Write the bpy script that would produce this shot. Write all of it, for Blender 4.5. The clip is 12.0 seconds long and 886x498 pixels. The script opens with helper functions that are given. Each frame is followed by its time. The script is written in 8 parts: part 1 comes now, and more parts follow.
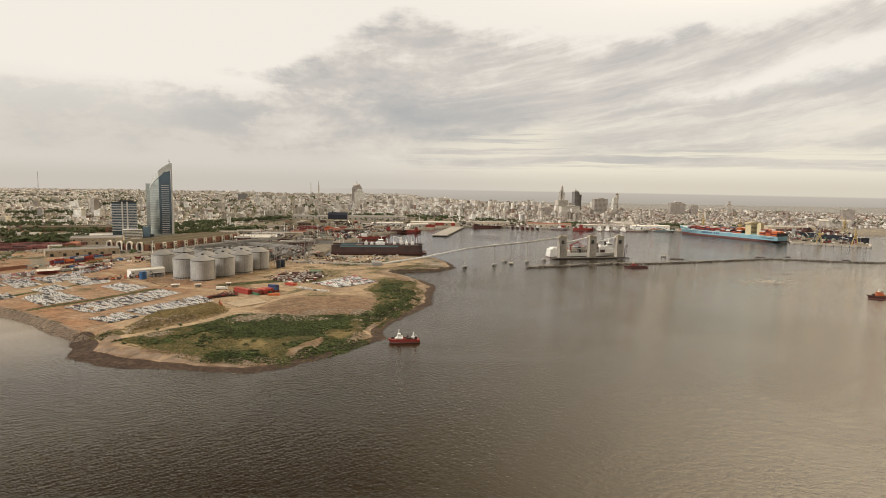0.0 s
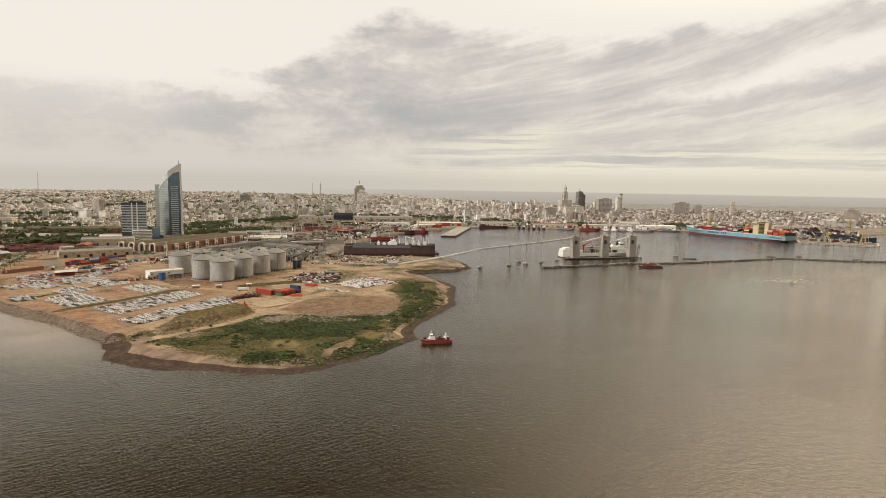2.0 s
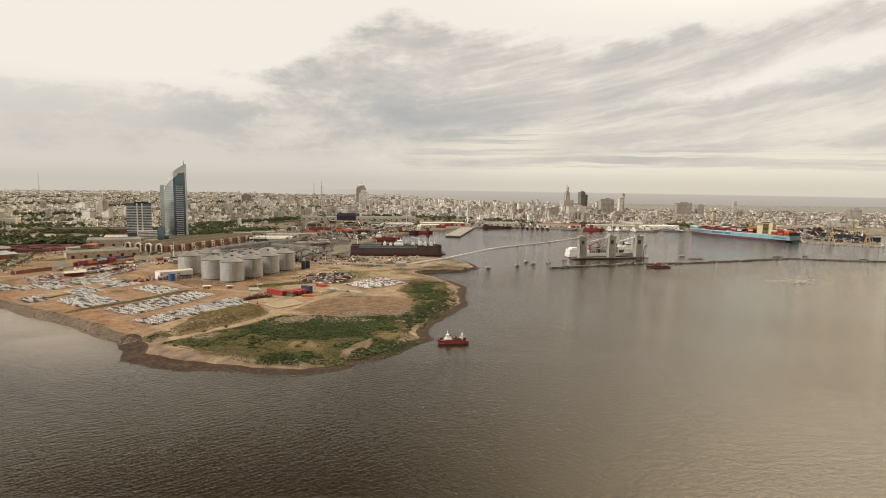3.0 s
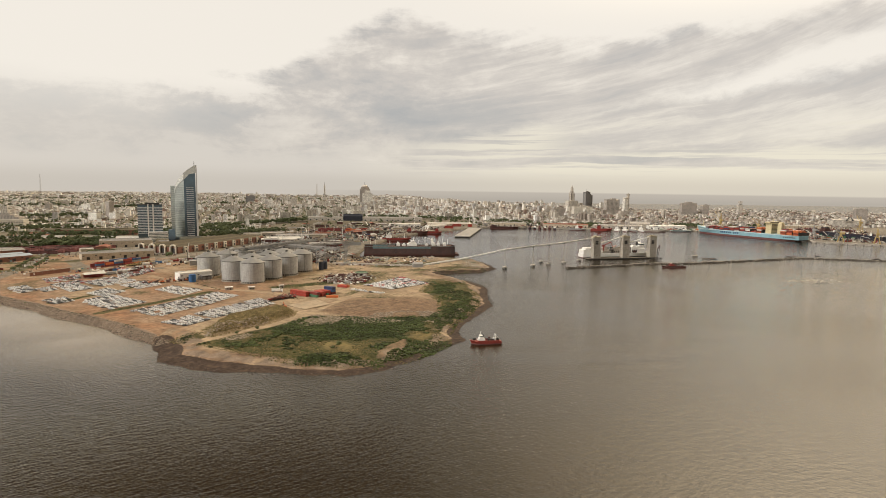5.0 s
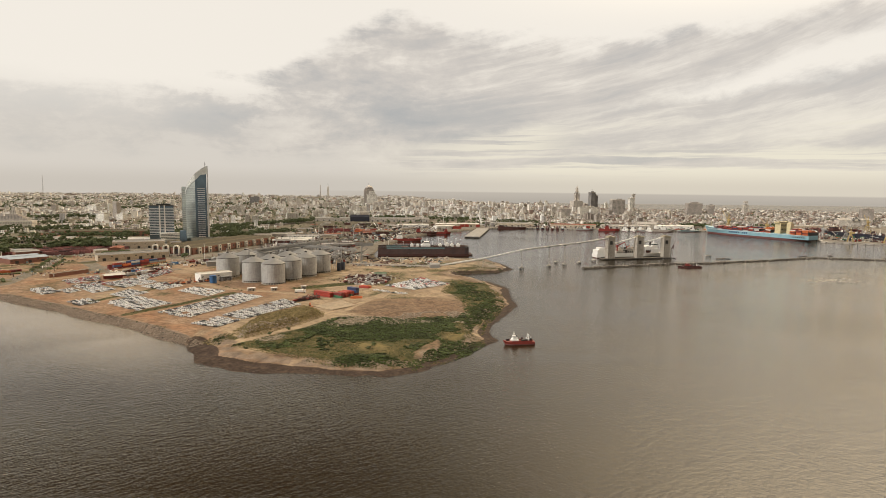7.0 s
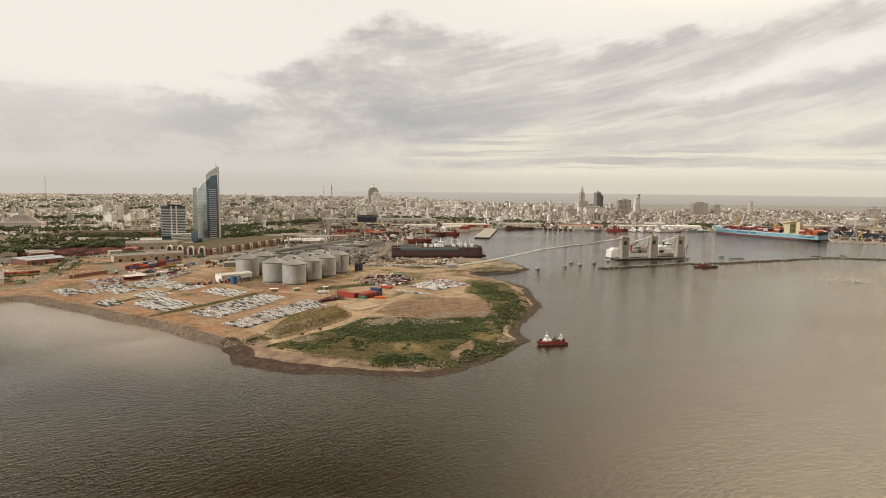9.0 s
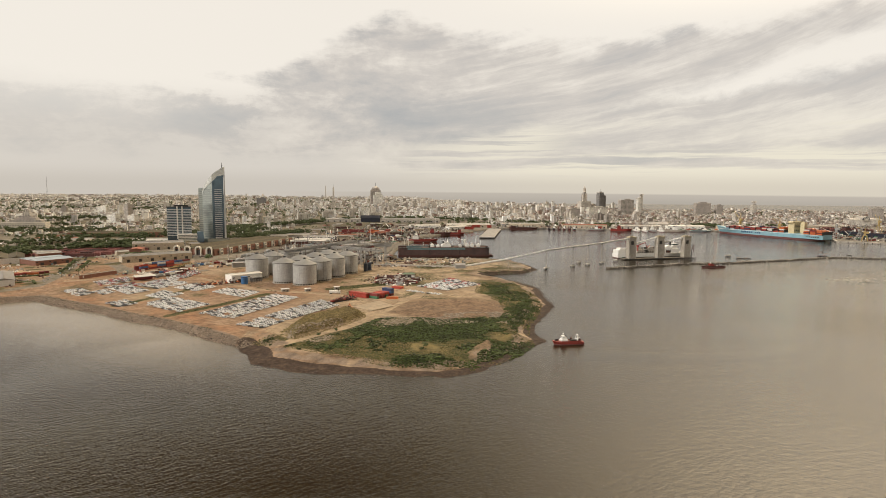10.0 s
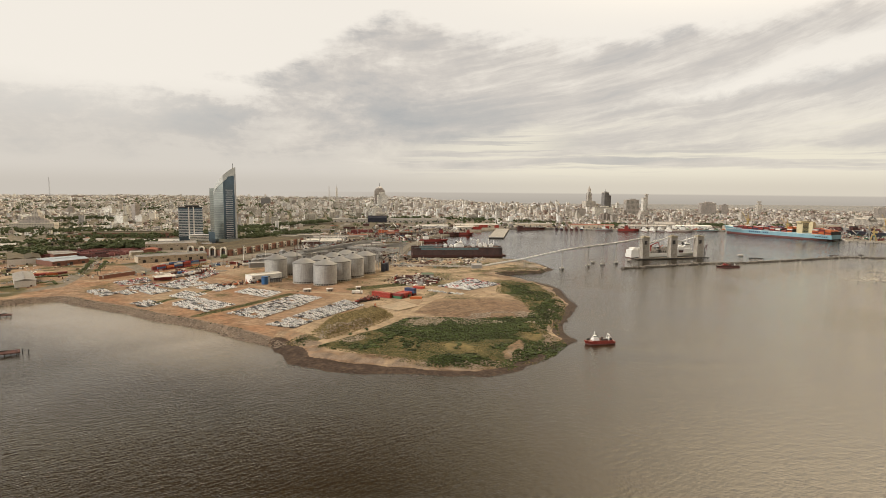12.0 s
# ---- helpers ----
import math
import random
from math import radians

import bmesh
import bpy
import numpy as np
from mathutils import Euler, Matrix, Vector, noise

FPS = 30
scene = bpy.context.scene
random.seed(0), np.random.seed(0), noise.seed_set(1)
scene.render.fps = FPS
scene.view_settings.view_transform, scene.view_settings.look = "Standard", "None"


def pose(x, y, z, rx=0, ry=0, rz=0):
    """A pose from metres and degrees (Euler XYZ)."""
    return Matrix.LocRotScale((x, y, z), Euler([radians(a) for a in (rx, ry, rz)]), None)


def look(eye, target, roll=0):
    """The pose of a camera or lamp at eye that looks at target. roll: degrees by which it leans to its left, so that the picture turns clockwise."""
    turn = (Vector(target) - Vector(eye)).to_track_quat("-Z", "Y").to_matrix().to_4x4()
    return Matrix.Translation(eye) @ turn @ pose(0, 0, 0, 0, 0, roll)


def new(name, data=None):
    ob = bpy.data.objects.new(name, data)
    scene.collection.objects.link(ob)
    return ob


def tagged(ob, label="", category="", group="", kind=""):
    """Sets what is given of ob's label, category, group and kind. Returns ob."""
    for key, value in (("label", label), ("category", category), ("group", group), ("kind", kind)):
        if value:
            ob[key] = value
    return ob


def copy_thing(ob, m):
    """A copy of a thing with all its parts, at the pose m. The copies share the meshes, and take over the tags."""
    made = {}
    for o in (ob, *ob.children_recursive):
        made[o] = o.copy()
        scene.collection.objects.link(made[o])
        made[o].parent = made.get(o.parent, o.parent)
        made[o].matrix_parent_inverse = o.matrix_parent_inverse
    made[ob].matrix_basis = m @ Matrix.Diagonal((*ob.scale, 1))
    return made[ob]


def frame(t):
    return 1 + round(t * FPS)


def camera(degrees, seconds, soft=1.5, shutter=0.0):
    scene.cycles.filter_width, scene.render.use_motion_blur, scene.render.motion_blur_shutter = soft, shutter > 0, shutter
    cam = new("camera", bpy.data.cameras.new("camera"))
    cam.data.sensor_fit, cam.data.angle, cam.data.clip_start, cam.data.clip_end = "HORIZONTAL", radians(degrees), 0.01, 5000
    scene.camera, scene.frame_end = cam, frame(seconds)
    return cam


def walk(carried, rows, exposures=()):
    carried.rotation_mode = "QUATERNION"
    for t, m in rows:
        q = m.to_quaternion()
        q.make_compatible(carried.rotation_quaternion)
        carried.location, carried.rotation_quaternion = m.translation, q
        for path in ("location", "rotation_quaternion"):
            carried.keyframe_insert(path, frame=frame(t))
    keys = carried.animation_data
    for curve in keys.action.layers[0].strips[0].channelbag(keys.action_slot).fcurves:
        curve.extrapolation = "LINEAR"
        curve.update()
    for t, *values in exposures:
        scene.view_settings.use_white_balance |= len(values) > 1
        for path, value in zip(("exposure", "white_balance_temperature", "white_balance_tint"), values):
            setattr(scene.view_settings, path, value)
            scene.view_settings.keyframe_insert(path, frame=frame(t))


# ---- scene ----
cam = camera(74.0, 12.0, soft=0.8)
# seconds, eye x y z in metres, yaw, pitch and roll in degrees
ROWS = [
    (0.0, -2.50, 1.43, 119.04, -0.481, -6.107, 0.986),
    (1.0, -15.75, 1.83, 118.77, -0.620, -6.087, 0.940),
    (2.0, -28.96, 2.32, 118.50, -0.738, -6.064, 0.892),
    (3.0, -42.12, 2.85, 118.25, -0.835, -6.038, 0.841),
    (4.0, -55.21, 3.39, 118.01, -0.915, -6.011, 0.790),
    (5.0, -68.24, 3.93, 117.78, -0.981, -5.984, 0.738),
    (6.0, -81.20, 4.42, 117.57, -1.037, -5.956, 0.686),
    (7.0, -94.07, 4.84, 117.37, -1.084, -5.930, 0.637),
    (8.0, -106.86, 5.17, 117.18, -1.126, -5.907, 0.590),
    (9.0, -119.55, 5.36, 117.01, -1.167, -5.886, 0.546),
    (10.0, -132.14, 5.39, 116.86, -1.208, -5.869, 0.507),
    (11.0, -144.61, 5.23, 116.73, -1.253, -5.858, 0.473),
    (12.0, -156.97, 4.85, 116.61, -1.305, -5.852, 0.446),
]
walk(cam, [(t, pose(x, y, z, 90 + pitch, 0, yaw) @ pose(0, 0, 0, 0, 0, roll)) for t, x, y, z, yaw, pitch, roll in ROWS])

# ---- world, sun ----
SUN_AZ, SUN_EL = radians(-118), radians(40)
# bearing and height of the bright lobe added to the unseen sky
LOBE_AZ, LOBE_EL = radians(42), radians(40)
world = bpy.data.worlds.new("overcast_sky")
scene.world = world
world.use_nodes = True


class Nodes:
    """Short hand for building node trees."""

    def __init__(self, tree):
        self.t = tree
        tree.nodes.clear()

    def add(self, kind, **values):
        n = self.t.nodes.new(kind)
        for key, v in values.items():
            if key.startswith("i_"):
                self.put(n.inputs[int(key[2:])], v)
        if "operation" in values:
            n.operation = values["operation"]
        if "use_clamp" in values:
            n.use_clamp = values["use_clamp"]
        if "blend_type" in values:
            n.data_type, n.blend_type = values["data_type"], values["blend_type"]
        if "interpolation_type" in values:
            n.interpolation_type = values["interpolation_type"]
        if "attribute_name" in values:
            n.attribute_name = values["attribute_name"]
        if "sky_type" in values:
            n.sky_type, n.sun_disc = values["sky_type"], values["sun_disc"]
            n.sun_elevation, n.sun_rotation = values["sun_elevation"], values["sun_rotation"]
        return n

    def put(self, socket, v):
        if isinstance(v, bpy.types.NodeSocket):
            self.t.links.new(v, socket)
        elif isinstance(v, bpy.types.Node):
            self.t.links.new(v.outputs[0], socket)
        else:
            socket.default_value = v

    def math(self, op, a, b=0.0, c=0.0, clamp=False):
        n = self.add("ShaderNodeMath", operation=op, use_clamp=clamp)
        for s, v in zip(n.inputs, (a, b, c)):
            self.put(s, v)
        return n.outputs[0]

    def mix(self, f, a, b, how="MIX"):
        n = self.add("ShaderNodeMix", data_type="RGBA", blend_type=how)
        self.put(n.inputs[0], f)
        for s, v in ((n.inputs[6], a), (n.inputs[7], b)):
            self.put(s, (*v, 1) if isinstance(v, tuple) and len(v) == 3 else v)
        return n.outputs[2]

    def noise(self, vec, scale, detail=4.0, rough=0.55, col=False, distort=0.0):
        n = self.add("ShaderNodeTexNoise")
        if vec is not None:
            self.put(n.inputs["Vector"], vec)
        for k, v in (("Scale", scale), ("Detail", detail), ("Roughness", rough), ("Distortion", distort)):
            n.inputs[k].default_value = v
        return n.outputs[1 if col else 0]

    def ramp(self, f, stops, how="LINEAR"):
        n = self.add("ShaderNodeValToRGB")
        n.color_ramp.interpolation = how
        e = n.color_ramp.elements
        while len(e) < len(stops):
            e.new(0.5)
        for el, (p, c) in zip(e, stops):
            el.position = p
            el.color = (c, c, c, 1) if isinstance(c, (int, float)) else (*c, 1)
        self.put(n.inputs[0], f)
        return n.outputs[0]

    def span(self, v, a, b, c=0.0, d=1.0, smooth=True):
        n = self.add("ShaderNodeMapRange", interpolation_type="SMOOTHSTEP" if smooth else "LINEAR")
        for s, x in zip(n.inputs, (v, a, b, c, d)):
            self.put(s, x)
        return n.outputs[0]


def build_sky():
    n = Nodes(world.node_tree)
    d = n.add("ShaderNodeTexCoord").outputs["Generated"]
    x, y, z = n.add("ShaderNodeSeparateXYZ", i_0=d).outputs
    # bearing and height of each direction
    flat = n.math("MAXIMUM", n.math("SQRT", n.math("ADD", n.math("MULTIPLY", x, x), n.math("MULTIPLY", y, y))), 0.05)
    bear = n.math("ARCTAN2", x, y)
    el = n.math("DIVIDE", z, flat)

    def field(kx, ky, seed, b, h):
        return n.add("ShaderNodeCombineXYZ", i_0=n.math("MULTIPLY", b, kx), i_1=n.math("MULTIPLY", h, ky), i_2=seed).outputs[0]

    def centred(v, amount):
        return n.math("MULTIPLY", n.math("SUBTRACT", v, 0.5), amount)

    def times(*v):
        out = v[0]
        for w in v[1:]:
            out = n.math("MULTIPLY", out, w)
        return out

    def near(v, at, w):
        return n.span(n.math("ABSOLUTE", n.math("SUBTRACT", v, at)), w, 0.0)

    # drifted coordinates give the clouds torn, curling edges
    curl = n.add("ShaderNodeSeparateColor", i_0=n.noise(field(7.0, 15.0, 3.3, bear, el), 1.0, 5, 0.55, col=True)).outputs
    wb, we = n.math("ADD", bear, centred(curl[0], 0.05)), n.math("ADD", el, centred(curl[1], 0.03))
    right = n.span(bear, -0.16, 0.2)
    climb = times(n.math("MAXIMUM", bear, 0.0), n.span(el, 0.03, 0.30, 0.15, 1.0, False), 0.27)
    lean = n.math("SUBTRACT", we, climb)
    puff = n.noise(field(8.0, 15.0, 0.9, wb, we), 1.0, 12, 0.66)
    bands = n.noise(field(2.6, 40.0, 1.7, bear, n.math("ADD", lean, centred(curl[1], -0.016))), 1.0, 12, 0.64)
    wisps = n.noise(field(11.0, 62.0, 2.9, wb, lean), 1.0, 8, 0.62)
    form = n.add("ShaderNodeMix", i_0=n.math("MULTIPLY", right, 0.8), i_2=puff, i_3=bands).outputs[0]
    form = n.math("ADD", form, centred(wisps, 0.24))
    rag = n.math("ADD", centred(puff, 0.12), centred(bands, 0.05))
    # the main deck: its upper rim and its base, along the bearing
    along = n.span(bear, -0.65, 0.65, 0.0, 1.0, False)
    rim = n.ramp(along, [(0.0, 0.142), (0.13, 0.142), (0.2, 0.155), (0.28, 0.16), (0.34, 0.205), (0.41, 0.262), (0.47, 0.283), (0.53, 0.262), (0.62, 0.238), (0.74, 0.228), (0.86, 0.248), (1.0, 0.275)])
    base = n.ramp(along, [(0.0, 0.05), (0.3, 0.045), (0.44, 0.06), (0.56, 0.085), (0.66, 0.098), (0.78, 0.14), (0.88, 0.178), (1.0, 0.225)])
    over_rim = n.math("ADD", n.math("SUBTRACT", rim, el), rag)
    deck = times(n.span(over_rim, -0.014, 0.026), n.span(n.math("ADD", n.math("SUBTRACT", el, base), n.math("MULTIPLY", rag, 0.45)), -0.012, 0.022))
    # grey bellies of the heaps on the left and of the deck
    belly = times(near(bear, -0.345, 0.13), near(el, 0.104, 0.042), 0.9)
    belly = n.math("MAXIMUM", belly, times(near(bear, -0.02, 0.28), near(el, 0.125, 0.055), 0.8))
    belly = n.math("MAXIMUM", belly, times(near(bear, -0.56, 0.1), near(el, 0.128, 0.02), 0.25))
    left = n.span(bear, -0.2, -0.32)
    deck = times(deck, n.math("SUBTRACT", 1.0, times(left, n.span(n.math("ADD", form, n.math("MULTIPLY", belly, 0.12)), 0.56, 0.42, 0.12, 1.0), 0.92)))
    # the lower bank on the right, and drawn-out streaks in the clear strip below
    low = times(n.span(n.math("ADD", el, centred(wisps, 0.03)), 0.052, 0.07), n.span(n.math("ADD", n.math("SUBTRACT", el, n.math("MULTIPLY", bear, 0.11)), centred(puff, 0.09)), 0.115, 0.085), n.span(bear, 0.12, 0.28))
    low = times(low, n.span(form, 0.34, 0.5, 0.55, 1.0))
    sheet = n.noise(field(2.4, 78.0, 5.3, wb, n.math("ADD", el, centred(curl[1], 0.012))), 1.0, 8, 0.6)
    lines = times(n.span(sheet, 0.42, 0.545), n.span(el, 0.014, 0.04), n.span(el, 0.14, 0.10), n.span(bear, -0.3, 0.05, 0.0, 0.95))
    grey = n.math("MAXIMUM", n.math("MAXIMUM", deck, low), lines)
    # clear cream above; haze under the deck, thinner and yellower over the open sea
    haze = n.mix(n.span(bear, -0.22, 0.2), (0.70, 0.648, 0.583), (0.86, 0.795, 0.655))
    haze = n.mix(n.span(el, 0.036, 0.004, 0.0, 0.8), haze, n.mix(n.span(bear, -0.2, 0.4), (0.60, 0.55, 0.485), (0.68, 0.615, 0.515)))
    cream = n.mix(n.span(n.math("ADD", el, centred(puff, 0.05)), 0.075, 0.165), haze, (0.945, 0.88, 0.785))
    dull = n.math("ADD", form, n.math("MULTIPLY", belly, 0.20))
    tone = n.ramp(dull, [(0.32, (0.87, 0.80, 0.705)), (0.42, (0.74, 0.68, 0.605)), (0.52, (0.64, 0.59, 0.535)), (0.64, (0.535, 0.51, 0.48)), (0.8, (0.45, 0.448, 0.44))])
    clouds = n.mix(times(grey, n.span(form, 0.28, 0.5, 0.62, 0.97), n.span(bear, -0.52, -0.26, 0.5, 1.0)), cream, tone)
    # sunlit upper edges
    clouds = n.mix(times(n.span(over_rim, 0.05, 0.0), deck, n.span(puff, 0.62, 0.42), 0.5), clouds, (0.86, 0.80, 0.715))
    sky = n.add("ShaderNodeTexSky", sky_type="NISHITA", sun_disc=False, sun_elevation=SUN_EL, sun_rotation=SUN_AZ)
    blue = n.mix(1.0, sky.outputs[0], (0.08, 0.08, 0.08), "MULTIPLY")
    over = n.mix(0.93, blue, clouds)
    # over-bright band added above the view to brighten the water's reflection
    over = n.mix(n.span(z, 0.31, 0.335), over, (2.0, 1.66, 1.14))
    # dark cap and bright lobe added out of view to grade the water's reflection
    glow = n.add("ShaderNodeVectorMath", operation="DOT_PRODUCT", i_0=d, i_1=(math.sin(LOBE_AZ) * math.cos(LOBE_EL), math.cos(LOBE_AZ) * math.cos(LOBE_EL), math.sin(LOBE_EL))).outputs[1]
    shade_cap = n.math("MULTIPLY", n.span(z, 0.338, 0.40), 0.985)
    over = n.mix(shade_cap, over, (0.032, 0.023, 0.014))
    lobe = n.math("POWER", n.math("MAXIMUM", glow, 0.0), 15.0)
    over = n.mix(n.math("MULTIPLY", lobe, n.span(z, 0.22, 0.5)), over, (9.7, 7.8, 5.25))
    # the sea beyond the last sheet of water, lost in haze behind the town
    sea = n.mix(n.span(bear, -0.3, -0.02), (0.595, 0.545, 0.48), n.mix(n.span(z, -0.024, -0.006), (0.44, 0.40, 0.345), (0.52, 0.47, 0.405)))
    col = n.mix(n.span(z, -0.0078, -0.0048), sea, over)
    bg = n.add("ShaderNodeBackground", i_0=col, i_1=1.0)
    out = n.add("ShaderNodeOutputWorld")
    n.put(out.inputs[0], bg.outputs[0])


build_sky()
sun = new("sun", bpy.data.lights.new("sun", "SUN"))
sun.data.energy, sun.data.angle, sun.data.color = 3.6, radians(12), (1.0, 0.945, 0.865)
sun.matrix_world = look((0, 0, 500), (-math.sin(SUN_AZ) * math.cos(SUN_EL) * 100, -math.cos(SUN_AZ) * math.cos(SUN_EL) * 100, 500 - math.sin(SUN_EL) * 100))


# ---- materials ----
def material(name, base, rough=0.7, metal=0.0, vary=0.25, scale=0.5, bump=0.0, random_tint=0.0, island=0.0, spec=0.4, dirt=None):
    """A surface with a base colour that varies at two scales (metres), fine relief, and a tint that differs from piece to piece."""
    m = bpy.data.materials.new(name)
    m.use_nodes = True
    n = Nodes(m.node_tree)
    g = n.add("ShaderNodeNewGeometry")
    p = g.outputs["Position"]
    f = n.math("ADD", n.math("MULTIPLY", n.noise(p, scale, 5, 0.6), 0.6), n.math("MULTIPLY", n.noise(p, scale * 9, 4, 0.6), 0.4))
    k = n.span(f, 0.3, 0.7, 1 - vary, 1 + vary, False)
    col = n.mix(1.0, base, n.add("ShaderNodeCombineColor", i_0=k, i_1=k, i_2=k).outputs[0], "MULTIPLY")
    if dirt:
        col = n.mix(n.span(n.noise(p, scale * 2.3, 6, 0.7), 0.5, 0.68), col, dirt)
    for amount, value in ((random_tint, "o"), (island, "i")):
        if amount:
            r = n.add("ShaderNodeObjectInfo").outputs["Random"] if value == "o" else g.outputs["Random Per Island"]
            k = n.span(r, 0, 1, 1 - amount, 1 + amount, False)
            col = n.mix(1.0, col, n.add("ShaderNodeCombineColor", i_0=k, i_1=k, i_2=k).outputs[0], "MULTIPLY")
    b = n.add("ShaderNodeBsdfPrincipled")
    n.put(b.inputs["Base Color"], col)
    n.put(b.inputs["Roughness"], n.span(f, 0.2, 0.8, max(rough - 0.12, 0.05), min(rough + 0.12, 1), False))
    b.inputs["Metallic"].default_value = metal
    b.inputs["Specular IOR Level"].default_value = spec
    if bump:
        bp = n.add("ShaderNodeBump")
        bp.inputs["Strength"].default_value = 0.6
        bp.inputs["Distance"].default_value = bump
        n.put(bp.inputs["Height"], n.noise(p, scale * 6, 5, 0.65))
        n.put(b.inputs["Normal"], bp.outputs[0])
    n.put(n.add("ShaderNodeOutputMaterial").inputs[0], b.outputs[0])
    return m


def water_material():
    m = bpy.data.materials.new("bay_water")
    m.use_nodes = True
    n = Nodes(m.node_tree)
    p = n.add("ShaderNodeNewGeometry").outputs["Position"]
    px, py, _ = n.add("ShaderNodeSeparateXYZ", i_0=p).outputs

    def train(bearing, scale, detail, stretch=0.42):
        """Short-crested ripples whose crests run along a bearing."""
        spin = n.add("ShaderNodeMapping", i_0=p)
        spin.inputs["Rotation"].default_value = (0, 0, radians(-bearing))
        turn = n.add("ShaderNodeMapping", i_0=spin.outputs[0])
        turn.inputs["Scale"].default_value = (stretch, 1.0, 1.0)
        return n.noise(turn, scale, detail, 0.5, distort=0.15)

    # two trains of wind ripples that cross, with fine chop and slow patches of breeze
    calm = n.noise(p, 0.006, 4, 0.55, distort=1.0)
    shift = n.span(n.math("ADD", px, n.math("MULTIPLY", n.math("SUBTRACT", calm, 0.5), 160.0)), -330.0, 330.0)
    cross = n.add("ShaderNodeMix", i_0=shift, i_2=train(34, 0.48, 2, 0.45), i_3=train(-38, 0.5, 2, 0.45)).outputs[0]
    chop = n.add("ShaderNodeMix", i_0=shift, i_2=train(22, 1.5, 1, 0.65), i_3=train(-42, 1.45, 1, 0.55)).outputs[0]
    hgt = n.math("ADD", n.math("MULTIPLY", cross, 1.45), n.math("MULTIPLY", chop, 0.8))
    hgt = n.math("MULTIPLY", hgt, n.span(calm, 0.35, 0.65, 0.42, 0.72))
    hgt = n.math("MULTIPLY", hgt, n.math("ADD", 0.85, n.math("MULTIPLY", shift, 1.25)))
    # the inner harbour lies sheltered
    hgt = n.math("MULTIPLY", hgt, n.span(py, 620.0, 1150.0, 1.0, 0.4))
    bp = n.add("ShaderNodeBump")
    bp.inputs["Strength"].default_value = 1.0
    bp.inputs["Distance"].default_value = 0.32
    n.put(bp.inputs["Height"], hgt)
    silt = n.mix(n.span(n.noise(p, 0.0035, 4, 0.6), 0.35, 0.65), (0.012, 0.0074, 0.0022), (0.019, 0.0124, 0.004))
    # the open estuary beyond the town: its sky reflection dulled by a diffuse mix
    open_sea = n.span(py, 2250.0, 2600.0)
    # paler base colour off the armoured shore, painted in for a bright sky reflection
    off = n.math("ADD", n.math("MULTIPLY", n.math("ADD", px, 262.0), -0.488), n.math("MULTIPLY", n.math("SUBTRACT", py, 425.0), -0.873))
    off = n.math("ADD", off, n.math("MULTIPLY", n.math("SUBTRACT", calm, 0.5), 120.0))
    shoal = n.math("MULTIPLY", n.span(off, 125.0, 0.0), n.span(px, -190.0, -340.0))
    silt = n.mix(n.math("POWER", shoal, 1.5), silt, (0.185, 0.155, 0.117))
    b = n.add("ShaderNodeBsdfPrincipled")
    n.put(b.inputs["Base Color"], silt)
    b.inputs["Roughness"].default_value = 0.05
    b.inputs["IOR"].default_value = 1.33
    n.put(b.inputs["Normal"], bp.outputs[0])
    dull_sea = n.add("ShaderNodeBsdfDiffuse", i_0=(0.16, 0.138, 0.11, 1))
    both = n.add("ShaderNodeMixShader", i_0=n.math("MULTIPLY", open_sea, 0.55), i_1=b.outputs[0], i_2=dull_sea.outputs[0])
    n.put(n.add("ShaderNodeOutputMaterial").inputs[0], both.outputs[0])
    return m


